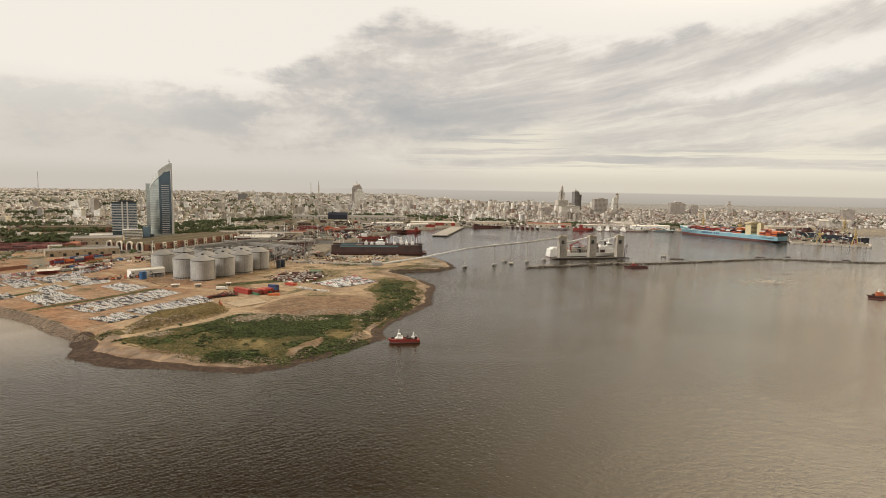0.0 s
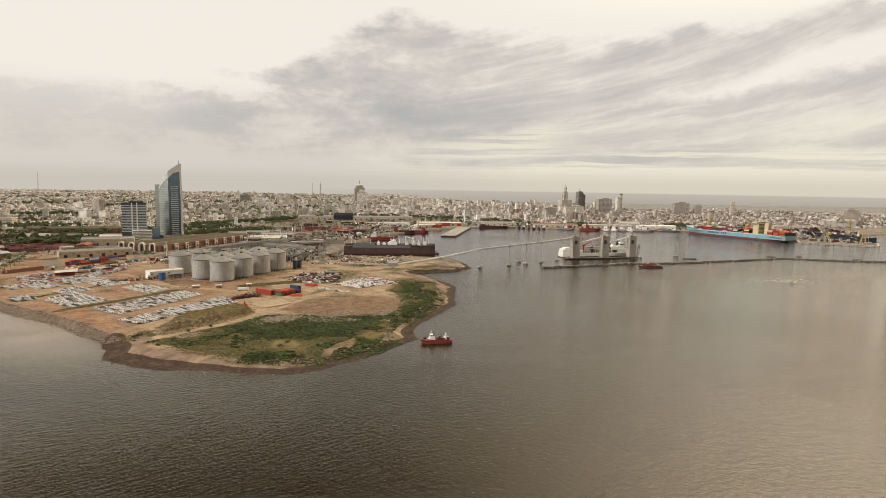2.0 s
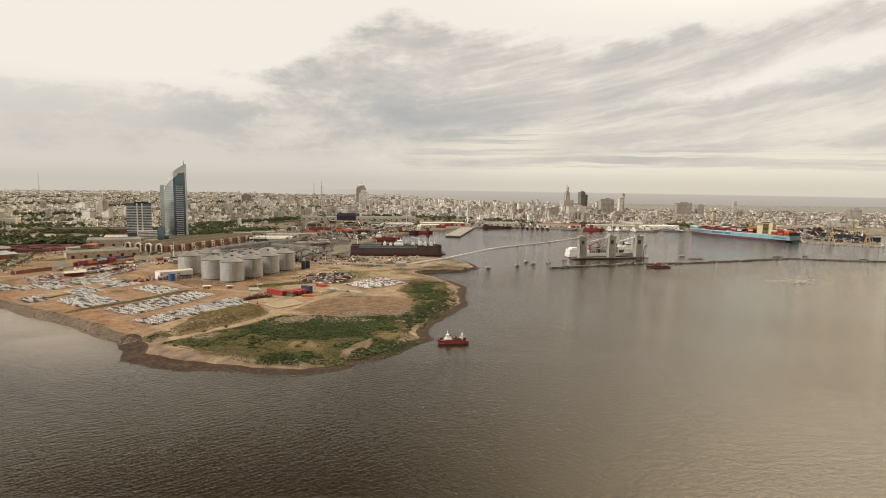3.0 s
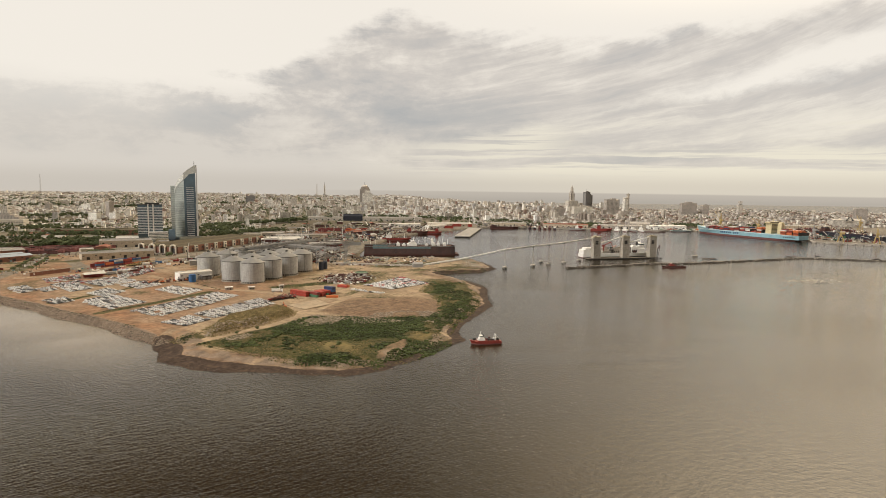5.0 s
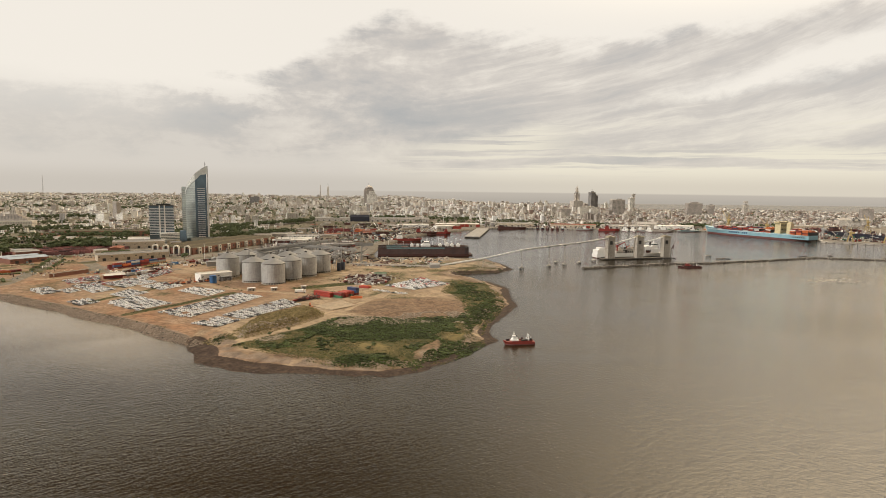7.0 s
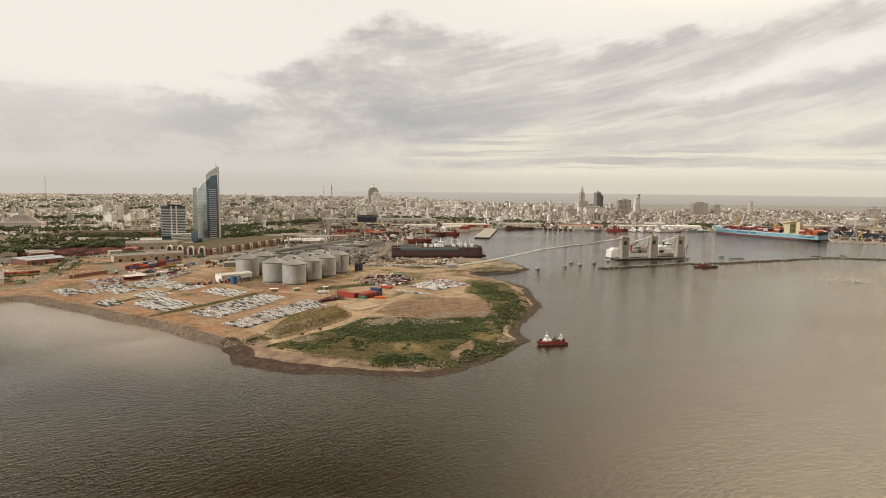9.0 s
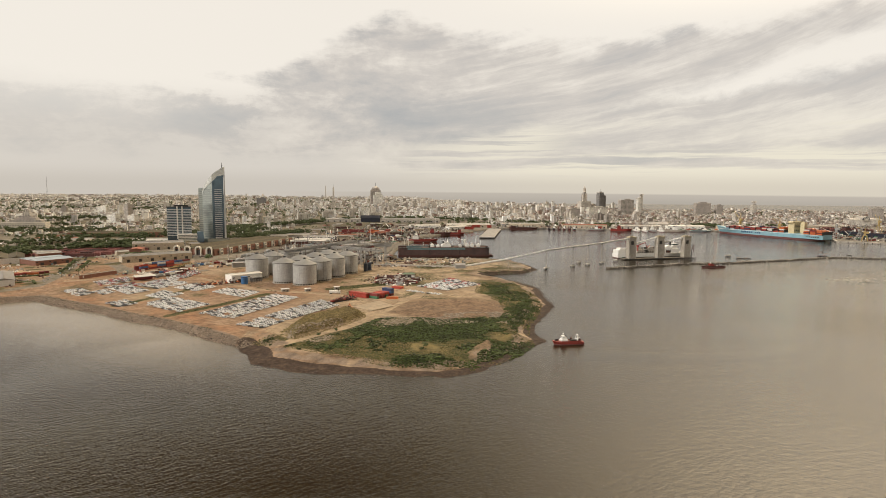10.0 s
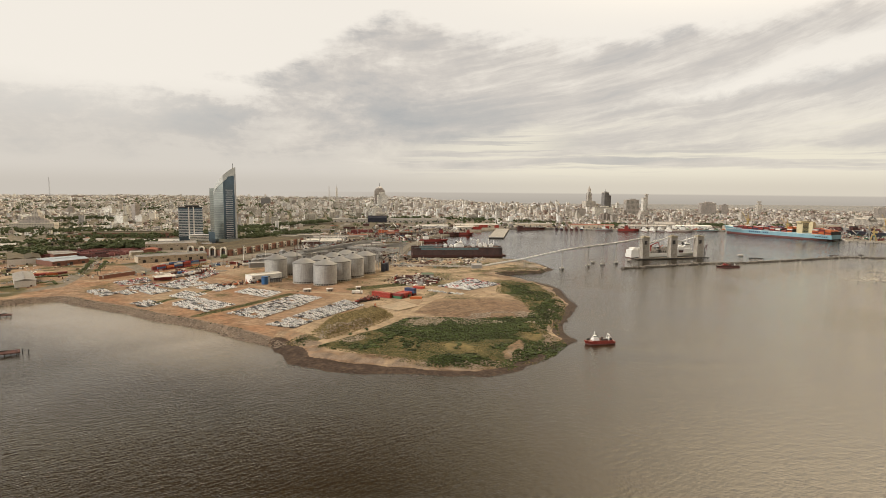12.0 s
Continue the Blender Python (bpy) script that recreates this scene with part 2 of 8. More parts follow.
def ground_material():
    """Soil, grass, mud, rubble, asphalt and sand, laid out by the sheet's own zone weights with ragged edges."""
    m = bpy.data.materials.new("port_ground")
    m.use_nodes = True
    n = Nodes(m.node_tree)
    p = n.add("ShaderNodeNewGeometry").outputs["Position"]
    za = n.add("ShaderNodeSeparateColor", i_0=n.add("ShaderNodeAttribute", attribute_name="zone_a").outputs["Color"]).outputs
    zb = n.add("ShaderNodeSeparateColor", i_0=n.add("ShaderNodeAttribute", attribute_name="zone_b").outputs["Color"]).outputs
    zc = n.add("ShaderNodeSeparateColor", i_0=n.add("ShaderNodeAttribute", attribute_name="zone_c").outputs["Color"]).outputs
    n1, n2, n3 = n.noise(p, 0.05, 6, 0.6), n.noise(p, 0.35, 5, 0.65), n.noise(p, 2.2, 4, 0.6)

    def edge(w, hard=0.12):
        return n.span(n.math("ADD", w, n.math("MULTIPLY", n.math("SUBTRACT", n2, 0.5), 0.7)), 0.5 - hard, 0.5 + hard)

    soil = n.mix(n.span(n1, 0.35, 0.65), (0.29, 0.158, 0.09), (0.31, 0.20, 0.125))
    n4 = n.noise(p, 0.016, 5, 0.6)
    soil = n.mix(n.span(n4, 0.42, 0.6, 0, 0.75), soil, (0.31, 0.225, 0.155))
    soil = n.mix(n.span(n2, 0.42, 0.68, 0, 0.85), soil, (0.155, 0.092, 0.055))
    east = n.span(n.add("ShaderNodeSeparateXYZ", i_0=p).outputs[0], -300.0, -170.0, 0.0, 0.8)
    soil = n.mix(east, soil, n.mix(n.span(n2, 0.35, 0.62), (0.225, 0.155, 0.10), (0.115, 0.075, 0.048)))
    sand = n.mix(n.span(n2, 0.3, 0.7), (0.38, 0.288, 0.19), (0.28, 0.205, 0.135))
    town = n.mix(n.span(n1, 0.35, 0.65), (0.27, 0.23, 0.185), (0.15, 0.135, 0.105))
    town = n.mix(n.span(n2, 0.45, 0.7, 0, 0.55), town, (0.30, 0.26, 0.21))
    grass = n.mix(n.span(n2, 0.35, 0.65), (0.045, 0.049, 0.016), (0.105, 0.09, 0.036))
    grass = n.mix(n.span(n1, 0.5, 0.68, 0, 0.85), grass, (0.16, 0.118, 0.056))
    grass = n.mix(edge(zc[0], 0.2), grass, n.mix(n.span(n2, 0.3, 0.7), (0.014, 0.024, 0.007), (0.045, 0.058, 0.016)))
    grass = n.mix(edge(zc[1], 0.25), grass, n.mix(n.span(n2, 0.3, 0.7), (0.20, 0.15, 0.062), (0.13, 0.105, 0.045)))
    mud = n.mix(n.span(n2, 0.3, 0.7), (0.036, 0.024, 0.018), (0.085, 0.057, 0.041))
    rub = n.mix(n.span(n3, 0.3, 0.7), (0.15, 0.108, 0.08), (0.30, 0.232, 0.175))
    tar = n.mix(n.span(n2, 0.3, 0.7), (0.15, 0.13, 0.105), (0.24, 0.21, 0.17))
    col = n.mix(edge(zb[0]), soil, town)
    col = n.mix(edge(zc[2], 0.3), col, n.mix(n.span(n2, 0.3, 0.7), (0.085, 0.07, 0.056), (0.20, 0.165, 0.13)))
    col = n.mix(edge(zb[1], 0.2), col, sand)
    col = n.mix(edge(zb[2], 0.1), col, tar)
    col = n.mix(edge(za[0], 0.16), col, grass)
    col = n.mix(edge(za[2]), col, rub)
    col = n.mix(edge(za[1]), col, mud)
    worn = n.span(n.noise(p, 0.11, 6, 0.68), 0.36, 0.64, 0.66, 1.18, False)
    col = n.mix(1.0, col, n.add("ShaderNodeCombineColor", i_0=worn, i_1=worn, i_2=worn).outputs[0], "MULTIPLY")
    col = n.mix(n.span(n3, 0.25, 0.8, 0.0, 0.35), col, n.mix(1.0, col, (0.6, 0.6, 0.6), "MULTIPLY"))
    b = n.add("ShaderNodeBsdfPrincipled")
    n.put(b.inputs["Base Color"], col)
    b.inputs["Roughness"].default_value = 0.9
    b.inputs["Specular IOR Level"].default_value = 0.2
    bp = n.add("ShaderNodeBump")
    bp.inputs["Distance"].default_value = 0.5
    n.put(bp.inputs["Height"], n.math("ADD", n2, n.math("MULTIPLY", n3, 0.4)))
    n.put(b.inputs["Normal"], bp.outputs[0])
    n.put(n.add("ShaderNodeOutputMaterial").inputs[0], b.outputs[0])
    return m


def facade_material(name, tint, window, floor=3.1, bay=3.4, island=0.0, glass=0.5, roof=(0.45, 0.39, 0.33), every=False):
    """Far housing: painted walls with rows of openings on upright faces, weathered roofs on level ones. Each building takes a tint of its own."""
    m = bpy.data.materials.new(name)
    m.use_nodes = True
    n = Nodes(m.node_tree)
    g = n.add("ShaderNodeNewGeometry")
    p, nrm, isl = g.outputs["Position"], g.outputs["Normal"], g.outputs["Random Per Island"]
    sx, sy, sz = n.add("ShaderNodeSeparateXYZ", i_0=p).outputs
    nx, ny, nz = n.add("ShaderNodeSeparateXYZ", i_0=nrm).outputs
    along = n.math("SUBTRACT", n.math("MULTIPLY", sx, ny), n.math("MULTIPLY", sy, nx))
    fb = n.math("FRACT", n.math("DIVIDE", n.math("ADD", along, n.math("MULTIPLY", isl, 40)), bay))
    ff = n.math("FRACT", n.math("DIVIDE", n.math("ADD", sz, n.math("MULTIPLY", isl, 9)), floor))
    hole = n.math("MULTIPLY", n.math("LESS_THAN", n.math("ABSOLUTE", n.math("SUBTRACT", fb, 0.5)), 0.27), n.math("LESS_THAN", n.math("ABSOLUTE", n.math("SUBTRACT", ff, 0.5)), 0.28))
    blank = n.math("GREATER_THAN", n.math("FRACT", n.math("MULTIPLY", isl, 17.3)), 0.3)
    hole = hole if every else n.math("MULTIPLY", hole, blank)
    wall = n.ramp(isl, tint, "CONSTANT")
    k = n.span(n.noise(p, 0.08, 5, 0.65), 0.3, 0.7, 0.78, 1.15, False)
    wall = n.mix(1.0, wall, n.add("ShaderNodeCombineColor", i_0=k, i_1=k, i_2=k).outputs[0], "MULTIPLY")
    wall = n.mix(n.math("MULTIPLY", hole, glass), wall, window)
    top = n.ramp(n.math("FRACT", n.math("MULTIPLY", isl, 7.7)), [(0, roof), (0.35, (0.55, 0.50, 0.44)), (0.55, (0.35, 0.19, 0.13)), (0.68, (0.66, 0.62, 0.57)), (0.88, (0.22, 0.195, 0.17))], "CONSTANT")
    top = n.mix(n.span(n.noise(p, 0.3, 5, 0.65), 0.4, 0.7, 0, 0.5), top, n.mix(1.0, top, (0.5, 0.48, 0.45), "MULTIPLY"))
    col = n.mix(n.math("GREATER_THAN", nz, 0.5), wall, top)
    b = n.add("ShaderNodeBsdfPrincipled")
    n.put(b.inputs["Base Color"], col)
    b.inputs["Roughness"].default_value = 0.8
    n.put(n.add("ShaderNodeOutputMaterial").inputs[0], b.outputs[0])
    return m


def silo_material():
    """Galvanised sheets: rows of plates with streaks running down and a tone of their own."""
    m = bpy.data.materials.new("silo_sheets")
    m.use_nodes = True
    n = Nodes(m.node_tree)
    tc = n.add("ShaderNodeTexCoord").outputs["Object"]
    x, y, z = n.add("ShaderNodeSeparateXYZ", i_0=tc).outputs
    ang = n.math("MULTIPLY", n.math("ARCTAN2", y, x), 13.6)
    flat = n.add("ShaderNodeCombineXYZ", i_0=ang, i_1=z, i_2=0.0).outputs[0]
    br = n.add("ShaderNodeTexBrick", i_0=flat)
    for k, v in (("Color1", (0.37, 0.362, 0.345, 1)), ("Color2", (0.44, 0.43, 0.41, 1)), ("Mortar", (0.29, 0.285, 0.275, 1)), ("Scale", 1.0), ("Mortar Size", 0.05), ("Brick Width", 2.9), ("Row Height", 1.15)):
        br.inputs[k].default_value = v
    run = n.add("ShaderNodeCombineXYZ", i_0=n.math("MULTIPLY", ang, 1.6), i_1=n.math("MULTIPLY", z, 0.1), i_2=n.add("ShaderNodeObjectInfo").outputs["Random"]).outputs[0]
    st = n.span(n.noise(run, 1.0, 5, 0.6), 0.3, 0.7, 0.75, 1.2, False)
    col = n.mix(1.0, br.outputs[0], n.add("ShaderNodeCombineColor", i_0=st, i_1=st, i_2=st).outputs[0], "MULTIPLY")
    b = n.add("ShaderNodeBsdfPrincipled")
    n.put(b.inputs["Base Color"], col)
    b.inputs["Roughness"].default_value = 0.5
    b.inputs["Metallic"].default_value = 0.25
    n.put(n.add("ShaderNodeOutputMaterial").inputs[0], b.outputs[0])
    return m


M_SILO = silo_material()
WATER, GROUND = water_material(), ground_material()
TOWN = [(0, (0.62, 0.57, 0.50)), (0.1, (0.83, 0.81, 0.77)), (0.24, (0.42, 0.37, 0.31)), (0.34, (0.88, 0.87, 0.84)), (0.46, (0.27, 0.235, 0.20)), (0.54, (0.55, 0.49, 0.42)), (0.64, (0.47, 0.45, 0.43)), (0.76, (0.74, 0.70, 0.63)), (0.88, (0.30, 0.20, 0.155)), (0.93, (0.86, 0.85, 0.83))]
M_TOWN = facade_material("town_walls", TOWN, (0.12, 0.11, 0.10), 3.1, 3.5, glass=0.8)
OLD_TOWN = [(0, (0.47, 0.42, 0.36)), (0.16, (0.66, 0.62, 0.56)), (0.28, (0.33, 0.285, 0.245)), (0.42, (0.55, 0.50, 0.44)), (0.56, (0.25, 0.21, 0.18)), (0.66, (0.42, 0.40, 0.38)), (0.78, (0.74, 0.71, 0.66)), (0.88, (0.30, 0.21, 0.17))]
M_OLD = facade_material("old_town_walls", OLD_TOWN, (0.10, 0.09, 0.08), 3.2, 3.2, glass=0.85, roof=(0.30, 0.26, 0.22))
M_SILOROOF = material("dull_galvanised_roof", (0.235, 0.23, 0.22), 0.55, 0.3, 0.2, 0.2, 0.02, random_tint=0.1)
M_GALV = material("galvanised_sheet", (0.29, 0.285, 0.275), 0.6, 0.2, 0.16, 0.25, 0.03, random_tint=0.08, dirt=(0.28, 0.26, 0.24))
M_CONC = material("weathered_concrete", (0.42, 0.38, 0.33), 0.85, 0, 0.25, 0.2, 0.05, dirt=(0.26, 0.23, 0.2))
M_WHITE = material("white_paint", (0.76, 0.74, 0.70), 0.6, 0, 0.1, 0.4, dirt=(0.6, 0.56, 0.5))
M_DARK = material("dark_steel", (0.045, 0.042, 0.04), 0.6, 0.3, 0.3, 0.5)
M_RED = material("red_hull_paint", (0.23, 0.033, 0.025), 0.55, 0, 0.3, 0.4, dirt=(0.16, 0.04, 0.03))
M_RUST = material("rusty_plate", (0.085, 0.035, 0.028), 0.75, 0.1, 0.45, 0.15, 0.02, dirt=(0.05, 0.04, 0.04))
M_LEAF = material("leaves", (0.075, 0.09, 0.04), 0.8, 0, 0.45, 0.3, 0, random_tint=0.25, island=0.35, spec=0.2)
M_SHRUB = material("shrub_leaves", (0.042, 0.054, 0.017), 0.8, 0, 0.75, 0.07, 0, island=0.7, spec=0.2)
M_BARK = material("bark", (0.10, 0.075, 0.055), 0.9, 0, 0.3, 2.0)
M_GLASS = material("blue_glass", (0.10, 0.15, 0.19), 0.12, 0.5, 0.4, 0.06, spec=0.9)
M_GLASSG = material("green_grey_glass", (0.47, 0.52, 0.50), 0.14, 0.7, 0.4, 0.07, spec=0.9)
M_WINDOW = material("window_glass", (0.05, 0.055, 0.06), 0.15, 0, 0.3, 0.5, spec=0.8)


# ---- builders ----
class MB:
    """Collects boxes, tubes and sheets into one mesh."""

    def __init__(self):
        self.v, self.f = [], []

    def add(self, verts, faces):
        k = len(self.v)
        self.v += [tuple(p) for p in verts]
        self.f += [tuple(i + k for i in q) for q in faces]
        return self

    def box(self, x, y, z, sx, sy, sz, rz=0.0, taper=1.0):
        """A box that stands on z; rz in degrees; the top is taper times as large."""
        c, s = math.cos(radians(rz)), math.sin(radians(rz))
        vs = []
        for k, zz in ((1.0, z), (taper, z + sz)):
            for a, b in ((-1, -1), (1, -1), (1, 1), (-1, 1)):
                u, w = a * sx / 2 * k, b * sy / 2 * k
                vs.append((x + c * u - s * w, y + s * u + c * w, zz))
        return self.add(vs, [(3, 2, 1, 0), (4, 5, 6, 7), (0, 1, 5, 4), (1, 2, 6, 5), (2, 3, 7, 6), (3, 0, 4, 7)])

    def tube(self, x, y, rings, n=16, caps=True, start=0.0):
        """A lathe round an upright axis: rings of (z, radius)."""
        vs = [(x + r * math.cos(start + 2 * math.pi * i / n), y + r * math.sin(start + 2 * math.pi * i / n), z) for z, r in rings for i in range(n)]
        fs = [(j * n + i, j * n + (i + 1) % n, (j + 1) * n + (i + 1) % n, (j + 1) * n + i) for j in range(len(rings) - 1) for i in range(n)]
        if caps:
            fs += [tuple(range(n - 1, -1, -1)), tuple((len(rings) - 1) * n + i for i in range(n))]
        return self.add(vs, fs)

    def beam(self, a, b, w, h=None):
        """A square bar from a to b."""
        a, b = Vector(a), Vector(b)
        h = h or w
        d = (b - a).normalized()
        side = d.cross(Vector((0, 0, 1)))
        side = side.normalized() if side.length > 1e-3 else Vector((1, 0, 0))
        up = side.cross(d)
        vs = [p + side * i * w / 2 + up * j * h / 2 for p in (a, b) for i, j in ((-1, -1), (1, -1), (1, 1), (-1, 1))]
        return self.add(vs, [(3, 2, 1, 0), (4, 5, 6, 7), (0, 1, 5, 4), (1, 2, 6, 5), (2, 3, 7, 6), (3, 0, 4, 7)])

    def prism(self, pts, z0, z1):
        """An upright prism over a plan outline."""
        n = len(pts)
        vs = [(*p, z0) for p in pts] + [(*p, z1) for p in pts]
        return self.add(vs, [tuple(range(n - 1, -1, -1)), tuple(range(n, 2 * n))] + [(i, (i + 1) % n, n + (i + 1) % n, n + i) for i in range(n)])

    def gable(self, x, y, z, sx, sy, h, rz=0.0, over=0.0):
        """A ridged roof, ridge along its own x."""
        c, s = math.cos(radians(rz)), math.sin(radians(rz))
        sx, sy = sx + over, sy + over
        pts = [(-sx / 2, -sy / 2, 0), (sx / 2, -sy / 2, 0), (sx / 2, sy / 2, 0), (-sx / 2, sy / 2, 0), (-sx / 2, 0, h), (sx / 2, 0, h)]
        return self.add([(x + c * u - s * w, y + s * u + c * w, z + q) for u, w, q in pts], [(3, 2, 1, 0), (0, 1, 5, 4), (2, 3, 4, 5), (1, 2, 5), (3, 0, 4)])

    def weld(self):
        """Joins corners that share a place."""
        at, idx = {}, []
        for p in self.v:
            idx.append(at.setdefault(tuple(round(c, 3) for c in p), len(at)))
        self.v = list(at)
        self.f = [tuple(idx[i] for i in q) for q in self.f]
        return self

    def mesh(self, name, mat, smooth=False):
        me = bpy.data.meshes.new(name)
        me.from_pydata(self.v, [], self.f)
        me.materials.append(mat)
        if smooth:
            me.shade_smooth()
        return me


def part(name, mb, mat, parent=None, label="", smooth=False):
    me = mb if isinstance(mb, bpy.types.Mesh) else mb.mesh(name, mat, smooth)
    ob = new(name, me)
    ob.parent = parent
    return tagged(ob, label=label) if label else ob


def thing(name, x, y, z, rz, label, category, group="", kind=""):
    ob = new(name)
    ob.empty_display_size = 0.5
    ob.matrix_basis = pose(x, y, z, 0, 0, rz)
    return tagged(ob, label, category, group, kind)


def smooth01(v, a, b):
    t = np.clip((v - a) / (b - a), 0, 1)
    return t * t * (3 - 2 * t)


# ---- land and water ----
COAST_WEST = [(-4900, 900), (-1500, 760), (-900, 600), (-700, 540), (-600, 560), (-572, 573), (-550, 590), (-533, 598), (-495, 575), (-448, 549), (-405, 517), (-362, 492), (-321, 465), (-293, 441), (-272, 428)]
COAST_POINT = [(-258, 404), (-252, 387), (-229, 375), (-200, 367), (-157, 364), (-125, 361), (-106, 369), (-85, 388), (-67, 420), (-49, 442), (-43, 450), (-46, 475), (-42, 503), (-14, 569), (-7, 591), (-8, 638), (-4, 690)]
COAST_LAGOON = [(-20, 735), (-45, 765), (-59, 783), (-52, 800), (-30, 808), (1, 816), (24, 852), (17, 902), (-1, 951), (-60, 972), (-185, 966), (-198, 990), (-196, 1120), (-150, 1400), (-60, 1560), (0, 1640)]
COAST_HARBOUR = [(60, 1715), (209, 1740), (425, 1692), (700, 1682), (838, 1395), (815, 1352), (945, 1278), (990, 1340), (1010, 1560), (1080, 1640), (1238, 1640), (1700, 1700), (2400, 2000), (3000, 2600)]
COAST_SOUTH = [(2300, 2850), (1500, 2750), (900, 2900), (450, 3300), (150, 3900), (0, 4900), (-4900, 4900)]
COAST = np.array(COAST_WEST + COAST_POINT + COAST_LAGOON + COAST_HARBOUR + COAST_SOUTH, float)


def inside(px, py, poly):
    poly = np.asarray(poly, float)
    hit = np.zeros(px.shape, bool)
    for (x0, y0), (x1, y1) in zip(poly, np.roll(poly, -1, 0)):
        if y0 != y1:
            hit ^= ((y0 > py) != (y1 > py)) & (px < (x1 - x0) * (py - y0) / (y1 - y0) + x0)
    return hit


def depth_in(px, py, poly):
    """The distance to a plan outline, positive inside."""
    poly = np.asarray(poly, float)
    best = np.full(px.shape, 1e9)
    for (x0, y0), (x1, y1) in zip(poly, np.roll(poly, -1, 0)):
        dx, dy = x1 - x0, y1 - y0
        t = np.clip(((px - x0) * dx + (py - y0) * dy) / (dx * dx + dy * dy), 0, 1)
        best = np.minimum(best, np.hypot(px - x0 - t * dx, py - y0 - t * dy))
    return np.where(inside(px, py, poly), best, -best)


def wobble(x, y, scale, seed):
    """Smooth value noise over the plan, about -1 to 1."""
    r = np.random.RandomState(seed).rand(64, 64)
    u, v = x / scale, y / scale
    i, j = np.floor(u).astype(int), np.floor(v).astype(int)
    fu, fv = u - i, v - j
    fu, fv = fu * fu * (3 - 2 * fu), fv * fv * (3 - 2 * fv)
    a, b = r[i % 64, j % 64] * (1 - fu) + r[(i + 1) % 64, j % 64] * fu, r[i % 64, (j + 1) % 64] * (1 - fu) + r[(i + 1) % 64, (j + 1) % 64] * fu
    return (a * (1 - fv) + b * fv) * 2 - 1


PARKS = [[(90, 1838), (230, 1838), (270, 1960), (120, 1970)], [(380, 1800), (455, 1800), (455, 1850), (380, 1850)], [(690, 1790), (760, 1790), (770, 1850), (690, 1850)], [(-120, 1950), (60, 1950), (60, 2020), (-120, 2030)]]
BERM = [(-247, 458), (-234, 440), (-222, 454), (-204, 485), (-191, 513), (-193, 528), (-208, 538), (-224, 521), (-240, 505)]
MOUND = [(-170, 530), (-143, 517), (-112, 504), (-91, 514), (-63, 522), (-63, 555), (-75, 588), (-95, 605), (-125, 607), (-153, 599), (-172, 575)]


def relief(x, y):
    """Height of the land at a plan place, and its depth inside the coast."""
    x, y = np.asarray(x, float), np.asarray(y, float)
    d = depth_in(x, y, COAST)
    edge = d + 2.5 * wobble(x, y, 11, 3) * (y < 960)
    flat = smooth01(x, -290, -255) * smooth01(-y, -760, -700) * smooth01(-x, -30, -10)
    steep = np.clip(edge * 0.4, -4, 4)
    gentle = np.clip(np.where(edge < 13, edge * 0.085, 1.1 + (edge - 13) * 0.25), -4, 4.2)
    z = flat * gentle + (1 - flat) * steep
    quay = (y > 1000) & (d > -30)
    z = np.where(quay, np.where(d > 0, 3.2, -4.0), z)
    z = z + np.where(z > 3, 0.5 * wobble(x, y, 35, 5) * (y < 960), 0)
    z = z + 5.6 * smooth01(depth_in(x, y, BERM), -2, 8) * (1 + 0.3 * wobble(x, y, 6, 9))
    z = z + 1.6 * smooth01(depth_in(x, y, MOUND), -4, 14) * (1 + 0.3 * wobble(x, y, 12, 8))
    far = y + 0.25 * np.abs(x - 200)
    z = z + np.where(d > 0, 26 * smooth01(far, 1750, 2600) + 14 * smooth01(far, 2600, 4600), 0) * smooth01(d, 0, 350)
    z = z + np.where((d > 60), 5 * wobble(x, y, 420, 12) * smooth01(far, 1800, 2400), 0)
    return z, d


def ground_z(x, y):
    return float(relief(np.array([x]), np.array([y]))[0][0])


def spaced(stops):
    out = [stops[0][0]]
    for (a, _), (b, step) in zip(stops, stops[1:]):
        n = max(1, round(abs(b - a) / step))
        out += [a + (b - a) * k / n for k in range(1, n + 1)]
    return np.array(out)


def sheet_object(name, xs, ys, zs, mat, attributes=()):
    nx, ny = len(xs), len(ys)
    X, Y = np.meshgrid(xs, ys)
    me = bpy.data.meshes.new(name)
    co = np.stack([X, Y, zs], -1).reshape(-1, 3).astype(np.float32)
    i = (np.arange(ny - 1)[:, None] * nx + np.arange(nx - 1)).ravel()
    faces = np.stack([i, i + 1, i + nx + 1, i + nx], -1).astype(np.int32)
    me.vertices.add(len(co))
    me.vertices.foreach_set("co", co.ravel())
    me.loops.add(faces.size)
    me.loops.foreach_set("vertex_index", faces.ravel())
    me.polygons.add(len(faces))
    me.polygons.foreach_set("loop_start", np.arange(0, faces.size, 4, dtype=np.int32))
    for key, rgb in attributes:
        at = me.attributes.new(key, "FLOAT_COLOR", "POINT")
        at.data.foreach_set("color", np.concatenate([rgb, np.ones((*rgb.shape[:-1], 1))], -1).astype(np.float32).ravel())
    me.update(calc_edges=True)
    me.shade_smooth()
    me.materials.append(mat)
    return new(name, me)


def near_line(x, y, pts, w):
    """1 on a path through pts, 0 beyond its half-width w."""
    best = np.full(x.shape, 1e9)
    for (x0, y0), (x1, y1) in zip(pts, pts[1:]):
        dx, dy = x1 - x0, y1 - y0
        t = np.clip(((x - x0) * dx + (y - y0) * dy) / (dx * dx + dy * dy), 0, 1)
        best = np.minimum(best, np.hypot(x - x0 - t * dx, y - y0 - t * dy))
    return 1 - smooth01(best, w * 0.6, w * 1.4)


